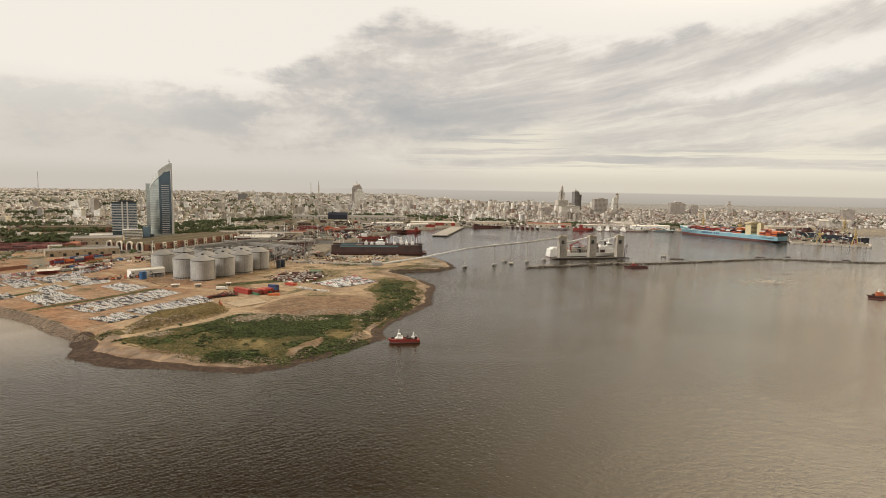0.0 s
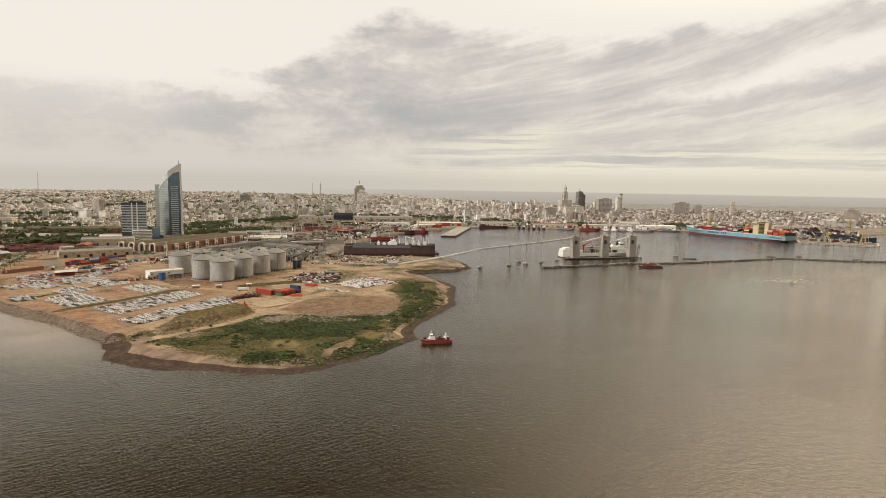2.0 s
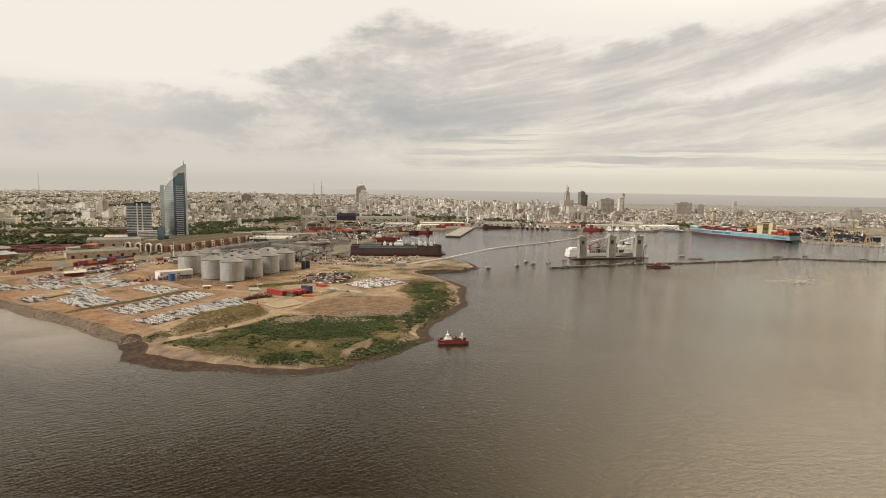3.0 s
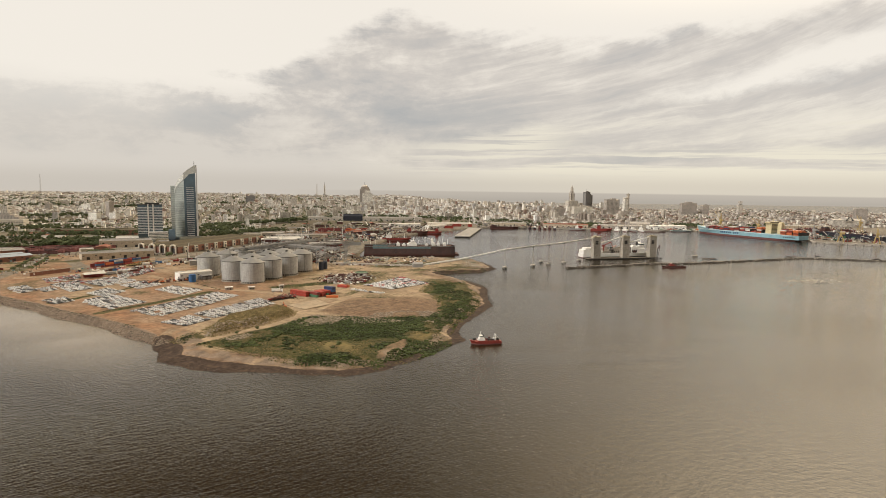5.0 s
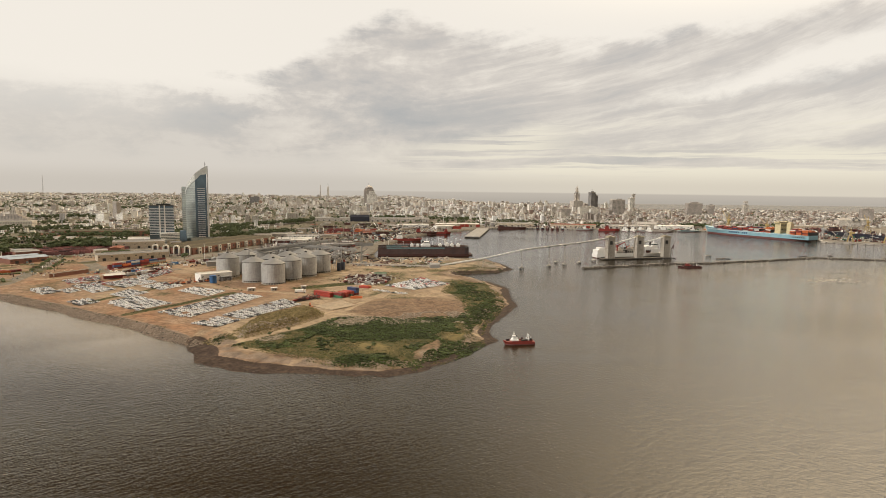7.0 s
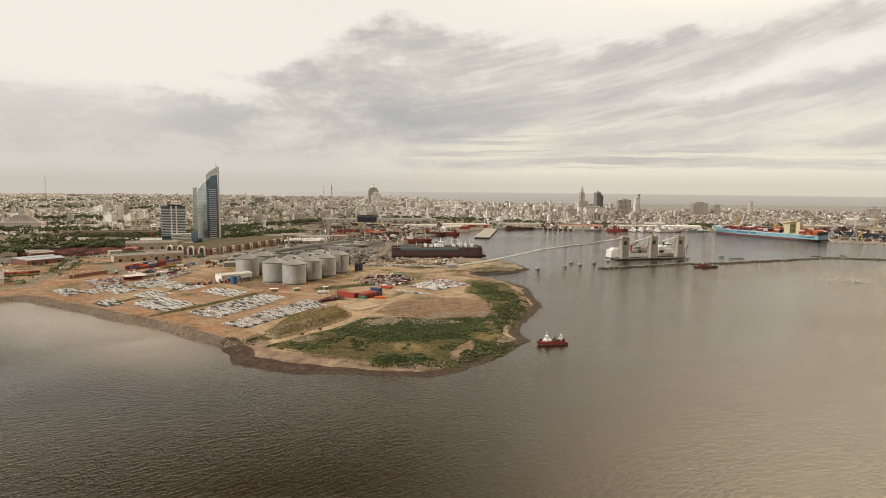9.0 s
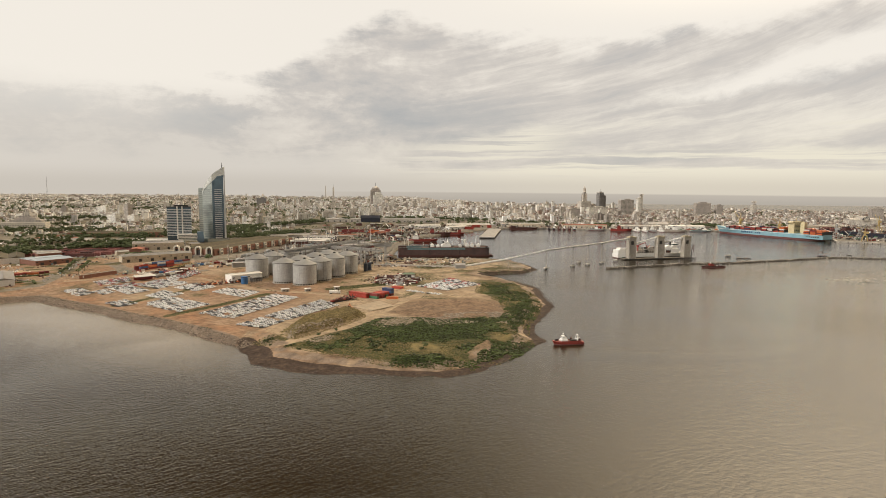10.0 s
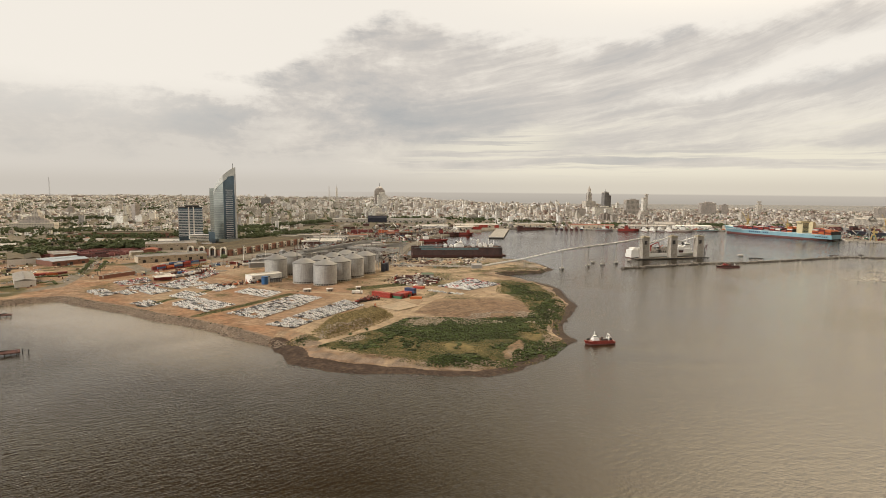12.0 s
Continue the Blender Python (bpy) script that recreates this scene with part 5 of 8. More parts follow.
def build_shipping():
    # the work tug off the point, and small craft
    t = ship(-27, 441, 188, 23, 6.6, 2.2, M_RED, M_WHITE, "small red work tug with a white wheelhouse, at anchor", "working craft", 0.16, 4.4, category="tugboat", hatch=False, sheer=0.55)
    part("deck_gear", MB().box(-4, 0, 2.6, 5, 3, 1.1).box(-8.5, 0, 2.6, 2, 2.4, 1.6), M_DARK, t)
    part("tow_frame", MB().beam((-6, -2.4, 2.2), (-7, -1.6, 7.2), 0.35).beam((-6, 2.4, 2.2), (-7, 1.6, 7.2), 0.35).beam((-7, -1.8, 7.2), (-7, 1.8, 7.2), 0.4).beam((-7, 0, 7.2), (-10.5, 0, 3.0), 0.2), M_WHITE, t, "white towing frame on the aft deck")
    part("winch", MB().tube(-2.5, 0, [(2.2, 1.0), (3.6, 1.0)], 12), M_RUST, t)
    part("tyre_fender", MB().box(0, -3.4, 1.3, 16, 0.35, 0.6), M_DARK, t)
    for k in range(5):
        part("window", MB().box(2.2 + k * 0.7, -2.75, 3.6, 0.45, 0.1, 0.6), M_WINDOW, t)
    ship(300, 889, 184, 36, 8, 2.6, M_RUST, M_RED, "dark red low work boat beside the breakwater", "working craft", 0.1, 4.0, category="tugboat", sheer=0.4)
    ship(507, 655, 170, 38, 9, 3.2, M_RUST, M_ORANGE, "dark red barge tug with an orange deckhouse", "working craft", 0.2, 5.0, category="tugboat", sheer=0.5)
    # the ship at the loading jetty
    s = ship(252, 1028, 13.5, 132, 20, 7, M_WHITE, M_WHITE, "white bulk ship with cluttered decks behind the loader towers", "harbour ships", 0.36, 17, M_ORANGE, sheer=0.15)
    part("stern_house", MB().box(-58, 0, 7, 14, 17, 7).box(-56, 0, 14, 9, 13, 3), M_WHITE, s)
    gear, M_CREAMSHIP = random.Random(5), material("stained_white_paint", (0.42, 0.385, 0.335), 0.75, 0, 0.28, 0.3, dirt=(0.24, 0.17, 0.12))
    for k in range(46):
        x = gear.uniform(-48, 40)
        part("deck_gear", MB().box(x, gear.uniform(-8, 8), 7, gear.uniform(2, 8), gear.uniform(1.5, 5), gear.uniform(3, 11)), gear.choice((M_WHITE, M_DARK, M_GALV, M_CONC, M_CREAMSHIP, M_RUST)), s)
    for k in range(8):
        part("derrick_post", MB().tube(-40 + k * 11, gear.uniform(-6, 6), [(7, 0.5), (7 + gear.uniform(9, 16), 0.3)], 6), gear.choice((M_WHITE, M_ORANGE)), s)
    part("deck_crane", MB().tube(-26, -6, [(7, 1.3), (19, 1.1)], 8).box(-26, -6, 19, 3.4, 3, 3).beam((-26, -6, 21), (-14, -9, 27), 1.3).beam((-14, -9, 27), (-9, -9, 17), 0.9), M_RED, s, "red folding deck crane")
    part("deck_crane", MB().tube(24, -6, [(7, 1.3), (20, 1.1)], 8).box(24, -6, 20, 3.2, 3, 2.6).beam((24, -6, 22), (12, -8, 30), 1.2), M_RUST, s, "rusty deck crane")
    part("hull_band", MB().box(0, -10.3, 0.2, 118, 0.5, 1.6), M_DARK, s, "dark waterline band")
    for x, l, w, h in ((-44, 20, 15, 7), (-20, 16, 16, 5), (-2, 18, 15, 8), (18, 16, 16, 6), (34, 12, 16, 11)):
        h0 = part("deck_block", MB().box(x, 0, 7, l, w, h).box(x + 1, 0, 7 + h, l * 0.6, w * 0.7, 2.2), M_WHITE if l == 12 else M_CREAMSHIP, s)
        for k in range(int(l / 4)):
            part("opening", MB().box(x - l / 2 + 2 + k * 4, -w / 2 - 0.1, 8.5, 1.6, 0.3, h * 0.4), M_DARK, h0)
    # trawlers and coasters in the inner basin and along the quays
    ship(-150, 1296, 8, 62, 11, 5, M_RED, M_WHITE, "red trawler with white upperworks behind the dock", "harbour ships", -0.25, 11)
    ship(-112, 1484, 4, 56, 11, 6, M_RUST, M_RED, "dark red coaster in the inner basin", "harbour ships", -0.3, 10)
    ship(-70, 1500, 3, 44, 9, 5, M_RED, M_RED, "red supply boat moored in the inner basin", "harbour ships", 0.25, 9)
    ship(140, 1722, 8, 82, 13, 5, M_RUST, M_RUST, "rust-brown laid-up barge along the quay", "harbour ships", -0.4, 6)
    rnd = random.Random(3)
    for k in range(6):
        ship(214 + k * 14, 1716 - k * 3.5, 262 + rnd.uniform(-6, 6), 34, 8, 4, rnd.choice((M_RUST, M_BOOT, M_NAVY)), rnd.choice((M_RUST, M_WHITE, M_BOOT)), "small dark fishing boat moored stern-to at the quay", "fishing boats", -0.2, 6, category="fishing boat", hatch=False)
    ship(345, 1688, 350, 46, 9, 4.5, M_GALV, M_WHITE, "grey patrol boat along the quay", "harbour ships", 0.0, 9)
    ship(408, 1664, 352, 56, 11, 6.5, M_RED, M_RED, "bright red tug along the quay", "harbour ships", -0.1, 11, sheer=0.4)
    for k in range(4):
        ship(455 + k * 22, 1664 - k * 3, 270 + rnd.uniform(-8, 8), 40, 10, 5, rnd.choice((M_WHITE, M_NAVY, M_GALV)), M_WHITE, "white supply boat moored at the quay", "harbour ships", -0.15, 10, category="fishing boat", hatch=False)
    ship(560, 1662, 356, 62, 12, 5, M_CONC, M_WHITE, "pale grey coaster with white upperworks at the quay", "harbour ships", 0.05, 11)
    ship(640, 1672, 358, 60, 11, 3.5, M_TEAL, M_WHITE, "teal and white ferry pontoon at the quay", "harbour ships", 0.2, 6)
    ship(985, 1470, 102, 190, 28, 14, M_NAVY, M_RUST, "black-hulled bulk carrier behind the container quay", "harbour ships", 0.38, 12, M_GALV)


def build_quays():
    for k, (a, b) in enumerate(zip(COAST_HARBOUR[:8], COAST_HARBOUR[1:9])):
        w = thing("quay_wall_%d" % (k + 1), 0, 0, 0, 0, "grey concrete harbour quay wall with dark fenders", "quay", kind="structure")
        part("coping", MB().beam((*a, 3.25), (*b, 3.25), 5, 0.7), M_CONC, w)
        part("face", MB().beam((*a, 1.0), (*b, 1.0), 3.6, 4.6), M_CONC, w)
        n = max(2, int(math.hypot(b[0] - a[0], b[1] - a[1]) / 14))
        for i in range(n):
            f = (i + 0.5) / n
            part("fender", MB().box(a[0] + (b[0] - a[0]) * f, a[1] + (b[1] - a[1]) * f - 0.4, 0.2, 1.3, 5.3, 1.8, math.degrees(math.atan2(b[1] - a[1], b[0] - a[0]))), M_DARK, w)
    M_PIER = material("grey_pier_concrete", (0.30, 0.282, 0.255), 0.85, 0, 0.25, 0.1, 0.05, dirt=(0.22, 0.2, 0.18))
    p = thing("pier", 30, 1560, 0, -10, "pale concrete finger pier in the inner harbour", "pier")
    part("deck", MB().box(0, -20, 1.8, 36, 300, 1.8), M_PIER, p)
    part("face", MB().box(0, -20, -2, 34.5, 298, 3.8), M_DARK, p)
    for k in range(3):
        part("kerb", MB().box((k - 1) * 17.4, -20, 3.6, 0.8, 299, 0.4), M_CONC, p)
    for i, (x, y, a) in enumerate(((-538, 526, 28), (-448, 408, 35))):
        w = thing("wooden_jetty", x, y, 0, a, "old dark timber jetty on short piles", "jetty", "old jetties")
        part("deck", MB().box(-14 if i == 0 else -6, 0, 1.4, 46 if i == 0 else 26, 9 if i else 6, 0.7), M_RUST, w)
        for k in range(8):
            part("pile", MB().tube(-12 + k * 3.4 - (4 if i == 0 else 0), 2.6 * (-1) ** k, [(-3, 0.35), (2.6, 0.3)], 7), M_DARK, w)
        part("rail", MB().box(-10, 3, 2.1, 30 if i == 0 else 20, 0.4, 0.7), M_DARK, w)


def portal_crane(x, y, rz, h, mat, label):
    c = thing("harbour_crane", x, y, 3.2, rz, label, "crane", "quay cranes")
    for a in (-1, 1):
        for b in (-1, 1):
            part("leg", MB().beam((a * 6, b * 6, 0), (a * 3.2, b * 3.2, h * 0.42), 1.2), mat, c)
    part("portal", MB().box(0, 0, h * 0.42, 8, 8, 1.6), mat, c)
    part("tower", MB().box(0, 0, h * 0.42 + 1.6, 4.2, 4.2, h * 0.25), mat, c)
    part("machine_house", MB().box(-2, 0, h * 0.6, 10, 5.4, 4.6), mat, c)
    part("cabin", MB().box(4.5, -1, h * 0.6, 2.6, 2.4, 2.6), M_WINDOW, c)
    part("jib", lattice(MB(), 0, 0, h * 0.66, h, 2.6, 1.2, 0.35, 4).beam((1, 0, h * 0.62), (h * 0.55, 0, h * 1.1), 0.9).beam((0, 0, h), (h * 0.55, 0, h * 1.1), 0.25), mat, c)
    return c


build_breakwater()
build_conveyor()
build_berth()
build_dock()
build_shipping()
build_quays()
for x, y, rz, h, m, lab in ((880, 1352, 150, 30, M_YELLOW, "yellow harbour crane at the quay end"), (930, 1305, 60, 34, M_YELLOW, "yellow harbour crane with a raised jib"), (860, 1420, 120, 36, M_GALV, "grey harbour crane with a raised jib"), (905, 1400, 20, 34, M_GALV, "grey harbour crane beside the bulk ship"), (738, 1640, 100, 52, M_YELLOW, "tall yellow crane behind the container ship"), (790, 1540, 110, 40, M_YELLOW, "yellow crane on the container quay"), (1150, 1660, 80, 46, M_YELLOW, "tall yellow crane on the far quay")):
    portal_crane(x, y, rz, h, m, lab)


# ---- yard buildings ----
M_BRICK = material("red_brickwork", (0.20, 0.092, 0.062), 0.85, 0, 0.3, 0.4, 0.03, dirt=(0.17, 0.09, 0.07))
M_BUFF = material("buff_render", (0.50, 0.42, 0.32), 0.85, 0, 0.22, 0.2, dirt=(0.36, 0.3, 0.23))
M_ROOFG = material("grey_sheet_roof", (0.30, 0.285, 0.265), 0.6, 0.1, 0.25, 0.15, 0.03, random_tint=0.25, dirt=(0.22, 0.17, 0.13))
M_ROOFW = material("white_sheet_roof", (0.55, 0.52, 0.47), 0.55, 0, 0.12, 0.1, 0.02, dirt=(0.52, 0.47, 0.4))
M_ROOFB = material("brown_sheet_roof", (0.088, 0.070, 0.044), 0.85, 0, 0.3, 0.06, 0.04, random_tint=0.2, dirt=(0.13, 0.115, 0.07))
M_ROOFC = material("pale_blue_sheet_roof", (0.36, 0.40, 0.44), 0.5, 0.1, 0.15, 0.1)
M_TILE = material("red_tile_roof", (0.25, 0.10, 0.065), 0.85, 0, 0.3, 0.3, 0.04, random_tint=0.3)
M_CREAMY = material("pale_render", (0.58, 0.53, 0.45), 0.8, 0, 0.15, 0.3, dirt=(0.45, 0.39, 0.32))
M_BLUE = material("blue_paint", (0.035, 0.11, 0.25), 0.5, 0, 0.15, 0.4)


def warehouse(x, y, rz, L, W, h, wall, roof, label, rise=2.5, bays=1, group="port warehouses", name="warehouse", z=None, doors=True):
    z = ground_z(x, y) if z is None else z
    w = thing(name, x, y, z, rz, label, "warehouse", group)
    part("wall", MB().box(0, 0, -1, L, W, h + 1), wall, w)
    for k in range(bays):
        part("roof", MB().gable(0, -W / 2 + (k + 0.5) * W / bays, h, L, W / bays, rise, 0, 0.8 if bays == 1 else 0), roof, w)
    part("ridge_vent", MB().box(0, -W / 2 + 0.5 * W / bays, h + rise - 0.3, L * 0.8, 1.2, 0.8), roof, w)
    if doors:
        n = max(1, int(L / 16))
        for k in range(n):
            part("loading_door", MB().box(-L / 2 + (k + 0.5) * L / n, -W / 2 - 0.06, 0, 4.2, 0.16, min(4.2, h * 0.7)), M_DARK, w)
            part("window", MB().box(-L / 2 + (k + 0.12) * L / n, -W / 2 - 0.05, h * 0.6, 2.2, 0.14, 1.1), M_WINDOW, w)
    return w


def yard_clutter():
    """Steelwork, pipes, boxes and heaps too many and small to tell apart."""
    rnd = random.Random(71)
    zones = [([(-440, 850), (-250, 845), (-205, 880), (-205, 960), (-240, 985), (-236, 1120), (-400, 1160), (-395, 960)], 1500, 1.0), ([(-400, 1160), (-236, 1120), (-150, 1390), (-60, 1560), (-80, 1700), (-330, 1640), (-400, 1400)], 1700, 1.0), ([(-215, 850), (-100, 845), (-60, 960), (-200, 955)], 200, 0.6), ([(-640, 980), (-560, 900), (-470, 940), (-560, 1040)], 150, 0.8), ([(-1000, 720), (-700, 700), (-600, 960), (-900, 960)], 500, 0.75), ([(-690, 700), (-600, 640), (-560, 760), (-640, 900)], 90, 0.72), ([(-560, 760), (-470, 720), (-400, 900), (-520, 900)], 160, 0.72), ([(60, 1730), (700, 1695), (700, 1810), (60, 1830)], 420, 0.9), ([(720, 1690), (850, 1400), (930, 1300), (985, 1345), (1005, 1560), (900, 1680)], 800, 1.0), ([(1000, 1540), (1160, 1560), (1210, 1800), (940, 1790)], 600, 1.0)]
    kinds = [(M_RUST, 6), (M_GALV, 5), (M_DARK, 6), (M_WHITE, 2), (M_CONC, 3), (M_RED, 1), (M_TEAL, 1), (M_BUFF, 2)]
    mbs = {m: MB() for m, _ in kinds}
    picks = [m for m, w in kinds for _ in range(w)]
    for poly, n, k in zones:
        arr = np.array(poly, float)
        xs = [rnd.uniform(arr[:, 0].min(), arr[:, 0].max()) for _ in range(n)]
        ys = [rnd.uniform(arr[:, 1].min(), arr[:, 1].max()) for _ in range(n)]
        X, Y = np.array(xs), np.array(ys)
        Z, d = relief(X, Y)
        ok = inside(X, Y, arr) & (d > 4)
        for x, y, z in zip(X[ok], Y[ok], Z[ok]):
            m, c = mbs[rnd.choice(picks)], rnd.random()
            c = 0.9 if k < 0.7 or k < 0.85 and c > 0.35 else c
            a = rnd.choice((12, 24, 102, 114)) + rnd.gauss(0, 8)
            if c < 0.35:
                m.box(x, y, z - 0.2, rnd.uniform(2, 9) * k, rnd.uniform(1.5, 4) * k, rnd.uniform(1, 4) * k, a, rnd.uniform(0.7, 1))
            elif c < 0.6:
                l, h = rnd.uniform(6, 24) * k, rnd.uniform(1, 6)
                m.beam((x, y, z + h), (x + l * math.cos(radians(a)), y + l * math.sin(radians(a)), z + h + rnd.choice((0, 0, 3, 8))), rnd.uniform(0.4, 1.3))
                m.box(x, y, z - 0.2, 0.5, 0.5, h + 0.4, a)
            elif c < 0.72:
                m.tube(x, y, [(z - 0.2, 1.6), (z + rnd.uniform(2, 7), 1.6)], 9)
            elif c < 0.82 and k > 0.85:
                h = rnd.uniform(8, 20)
                m.beam((x, y, z - 0.2), (x, y, z + h), 0.35).beam((x, y, z + h), (x + 4, y + 1, z + h * 0.9), 0.3)
            else:
                for _ in range(4):
                    m.box(x + rnd.gauss(0, 3), y + rnd.gauss(0, 3), z - 0.2, rnd.uniform(1, 3.5), rnd.uniform(0.8, 2), rnd.uniform(0.5, 2), rnd.uniform(0, 180), 0.8)
    g = thing("yard_clutter", 0, 0, 0, 0, "jumbled steelwork, pipes and gear across the port yards", "clutter", kind="stuff")
    for m, mb in mbs.items():
        tagged(part("clutter_pieces", mb, m, g), kind="stuff")


def sidings():
    rnd = random.Random(72)
    for k in range(6):
        a, b = (-392 + k * 9, 1000 + k * 6), (-330 + k * 11, 1420 + k * 10)
        n = math.hypot(b[0] - a[0], b[1] - a[1])
        rz = math.degrees(math.atan2(b[1] - a[1], b[0] - a[0]))
        t = thing("railway_track_%d" % (k + 1), (a[0] + b[0]) / 2, (a[1] + b[1]) / 2, 3.3, rz, "rusty railway siding on dark ballast", "railway", kind="structure")
        part("ballast", MB().box(0, 0, -0.3, n, 3.4, 0.6), M_DARK, t)
        for s in (-0.72, 0.72):
            part("rail", MB().box(0, s, 0.3, n, 0.16, 0.18), M_RUST, t)
        for w in range(3):
            f = rnd.uniform(-0.42, 0.42) * n
            c, s = math.cos(radians(rz)), math.sin(radians(rz))
            wg = thing("rail_wagon", (a[0] + b[0]) / 2 + c * f, (a[1] + b[1]) / 2 + s * f, 3.8, rz, "weathered brown goods wagon on the siding", "wagon", "goods wagons")
            part("body", MB().box(0, 0, 1.0, 12, 2.8, 2.6), rnd.choice((M_RUST, M_BRICK, M_GALV)), wg)
            part("roof", MB().gable(0, 0, 3.6, 12, 2.8, 0.5, 0, 0.2), M_ROOFG, wg)
            for e in (-4.2, 4.2):
                part("bogie", MB().box(e, 0, 0.0, 2.6, 2.0, 1.0), M_DARK, wg)
    for x, y, h in ((-120, 1620, 34), (40, 1765, 36), (-260, 1250, 30), (-340, 1180, 28), (480, 1720, 30), (-60, 1780, 34), (900, 1480, 32), (-440, 900, 24)):
        m = thing("light_mast", x, y, ground_z(x, y), 0, "tall slim white floodlight mast", "light mast", "floodlight masts")
        part("pole", MB().tube(0, 0, [(-0.5, 0.55), (h, 0.28)], 8), M_WHITE, m)
        part("lamp_head", MB().box(0, 0, h, 3.2, 1.2, 0.9), M_GALV, m)


def build_yard():
    # the white switch house with a blue tank beside it
    w = warehouse(-357, 712, 42, 38, 18, 9, M_WHITE, M_ROOFW, "white sheet-clad switch house beside the silos", 1.0, group="")
    part("lean_to", MB().box(10, -12, 0, 12, 6, 5), M_GALV, w)
    t = thing("blue_tank", -349, 688, 4, 0, "squat bright blue steel water tank", "tank")
    part("shell", MB().tube(0, 0, [(0, 3.9), (8.6, 3.9), (9.1, 3.6)], 20), M_BLUE, t)
    part("rim", MB().tube(0, 0, [(8.4, 4.05), (8.8, 4.05)], 20), M_DARK, t)
    r = thing("pipe_rack", -338, 698, 4, 42, "dark steel pipe rack beside the tank", "pipe rack")
    for k in range(5):
        part("post", MB().box(-6 + k * 3, 0, 0, 0.4, 0.4, 5).box(-6 + k * 3, 4, 0, 0.4, 0.4, 5), M_DARK, r)
    part("beam", MB().box(0, 0, 4.6, 13, 0.5, 0.5).box(0, 4, 4.6, 13, 0.5, 0.5), M_DARK, r)
    for x, y, s in ((-290, 640, 8), (-266, 642, 6), (-236, 652, 5)):
        k = thing("site_cabin", x, y, ground_z(x, y), 25, "small pale site cabin with a flat roof", "cabin", "site cabins")
        part("wall", MB().box(0, 0, -0.5, s, s * 0.6, 3.4), M_CONC, k)
        part("roof", MB().box(0, 0, 2.9, s + 0.8, s * 0.6 + 0.8, 0.3), M_WHITE, k)
        part("door", MB().box(s * 0.2, -s * 0.3 - 0.04, -0.3, 1.0, 0.1, 2.2), M_DARK, k)
        part("window", MB().box(-s * 0.2, -s * 0.3 - 0.04, 1.0, 1.4, 0.1, 1.0), M_WINDOW, k)
    M_TANK = material("slate_tank_paint", (0.05, 0.06, 0.085), 0.6, 0, 0.3, 0.4)
    for x, y in ((-220, 799), (-216, 807)):
        t = thing("fuel_tank", x, y, 4, 0, "dark blue upright storage tank beside the silos", "tank", "dark tanks")
        part("shell", MB().tube(0, 0, [(0, 3), (10.5, 3), (11.2, 2)], 18), M_TANK, t)
        part("rim", MB().tube(0, 0, [(10.2, 3.12), (10.6, 3.12)], 18), M_DARK, t)
    # loader masts and gantries by the terminal
    for x, y, h, lean in ((-202, 905, 34, 3), (-196, 850, 30, 0), (-330, 905, 26, 0), (-250, 950, 24, -4)):
        m = thing("lattice_mast", x, y, 4, 0, "pale steel lattice mast beside the silos", "mast", "lattice masts")
        part("mast", lattice(MB(), 0, 0, -0.5, h, 2.4, 1.0, 0.22, 8), M_GALV, m)
        part("arm", MB().beam((0, 0, h * 0.6), (9 + lean, 4, h * 0.85), 0.8).beam((0, 0, h), (9 + lean, 4, h * 0.85), 0.3), M_GALV, m)
    # the goods hall with white gabled porches
    g = thing("goods_hall", -487, 1098, 5, 73.1, "long brick goods hall with pale porches and a brown roof", "station hall")
    part("wall", MB().box(0, 0, -1, 246, 78, 10.5), M_BRICK, g)
    for k in range(10):
        part("roof", MB().gable(0, -35.1 + k * 7.8, 9.5, 247, 7.6, 1.8), M_ROOFB, g)
    part("gutter", MB().box(0, 0, 9.2, 246.6, 77.6, 0.4), M_DARK, g)
    for k in range(10):
        x = -108 + k * 26
        q = part("porch", MB().box(x, -40, -1, 7, 4, 10.5), M_CREAMY, g, "pale rendered porch")
        part("door", MB().box(x, -42.1, 0, 3.4, 0.2, 4.2), M_DARK, q)
        part("window", MB().box(x, -42.1, 6.5, 3.2, 0.2, 2), M_WINDOW, q)
    for k in range(20):
        part("window", MB().box(-114 + k * 12.4, -39.1, 3.5, 3.2, 0.3, 2.6), M_WINDOW, g)
    for k in range(4):
        y = -30 + k * 21
        ring = MB().box(-124.5, y - 5.2, -1, 3, 1.8, 9).box(-124.5, y + 5.2, -1, 3, 1.8, 9)
        for i in range(12):
            a, b = math.pi * i / 12, math.pi * (i + 1) / 12
            vs = [(x, y + r * math.cos(c), 8 + r * math.sin(c)) for x in (-126, -123) for c in (a, b) for r in (4.3, 6.1)]
            ring.add(vs, [(0, 1, 3, 2), (4, 6, 7, 5), (0, 2, 6, 4), (1, 5, 7, 3)])
        q = part("arch", ring.weld(), M_CREAMY, g, "pale round-headed gateway arch")
        part("gate", MB().box(-123.2, y, -0.5, 0.3, 8.4, 8.4), M_DARK, q)
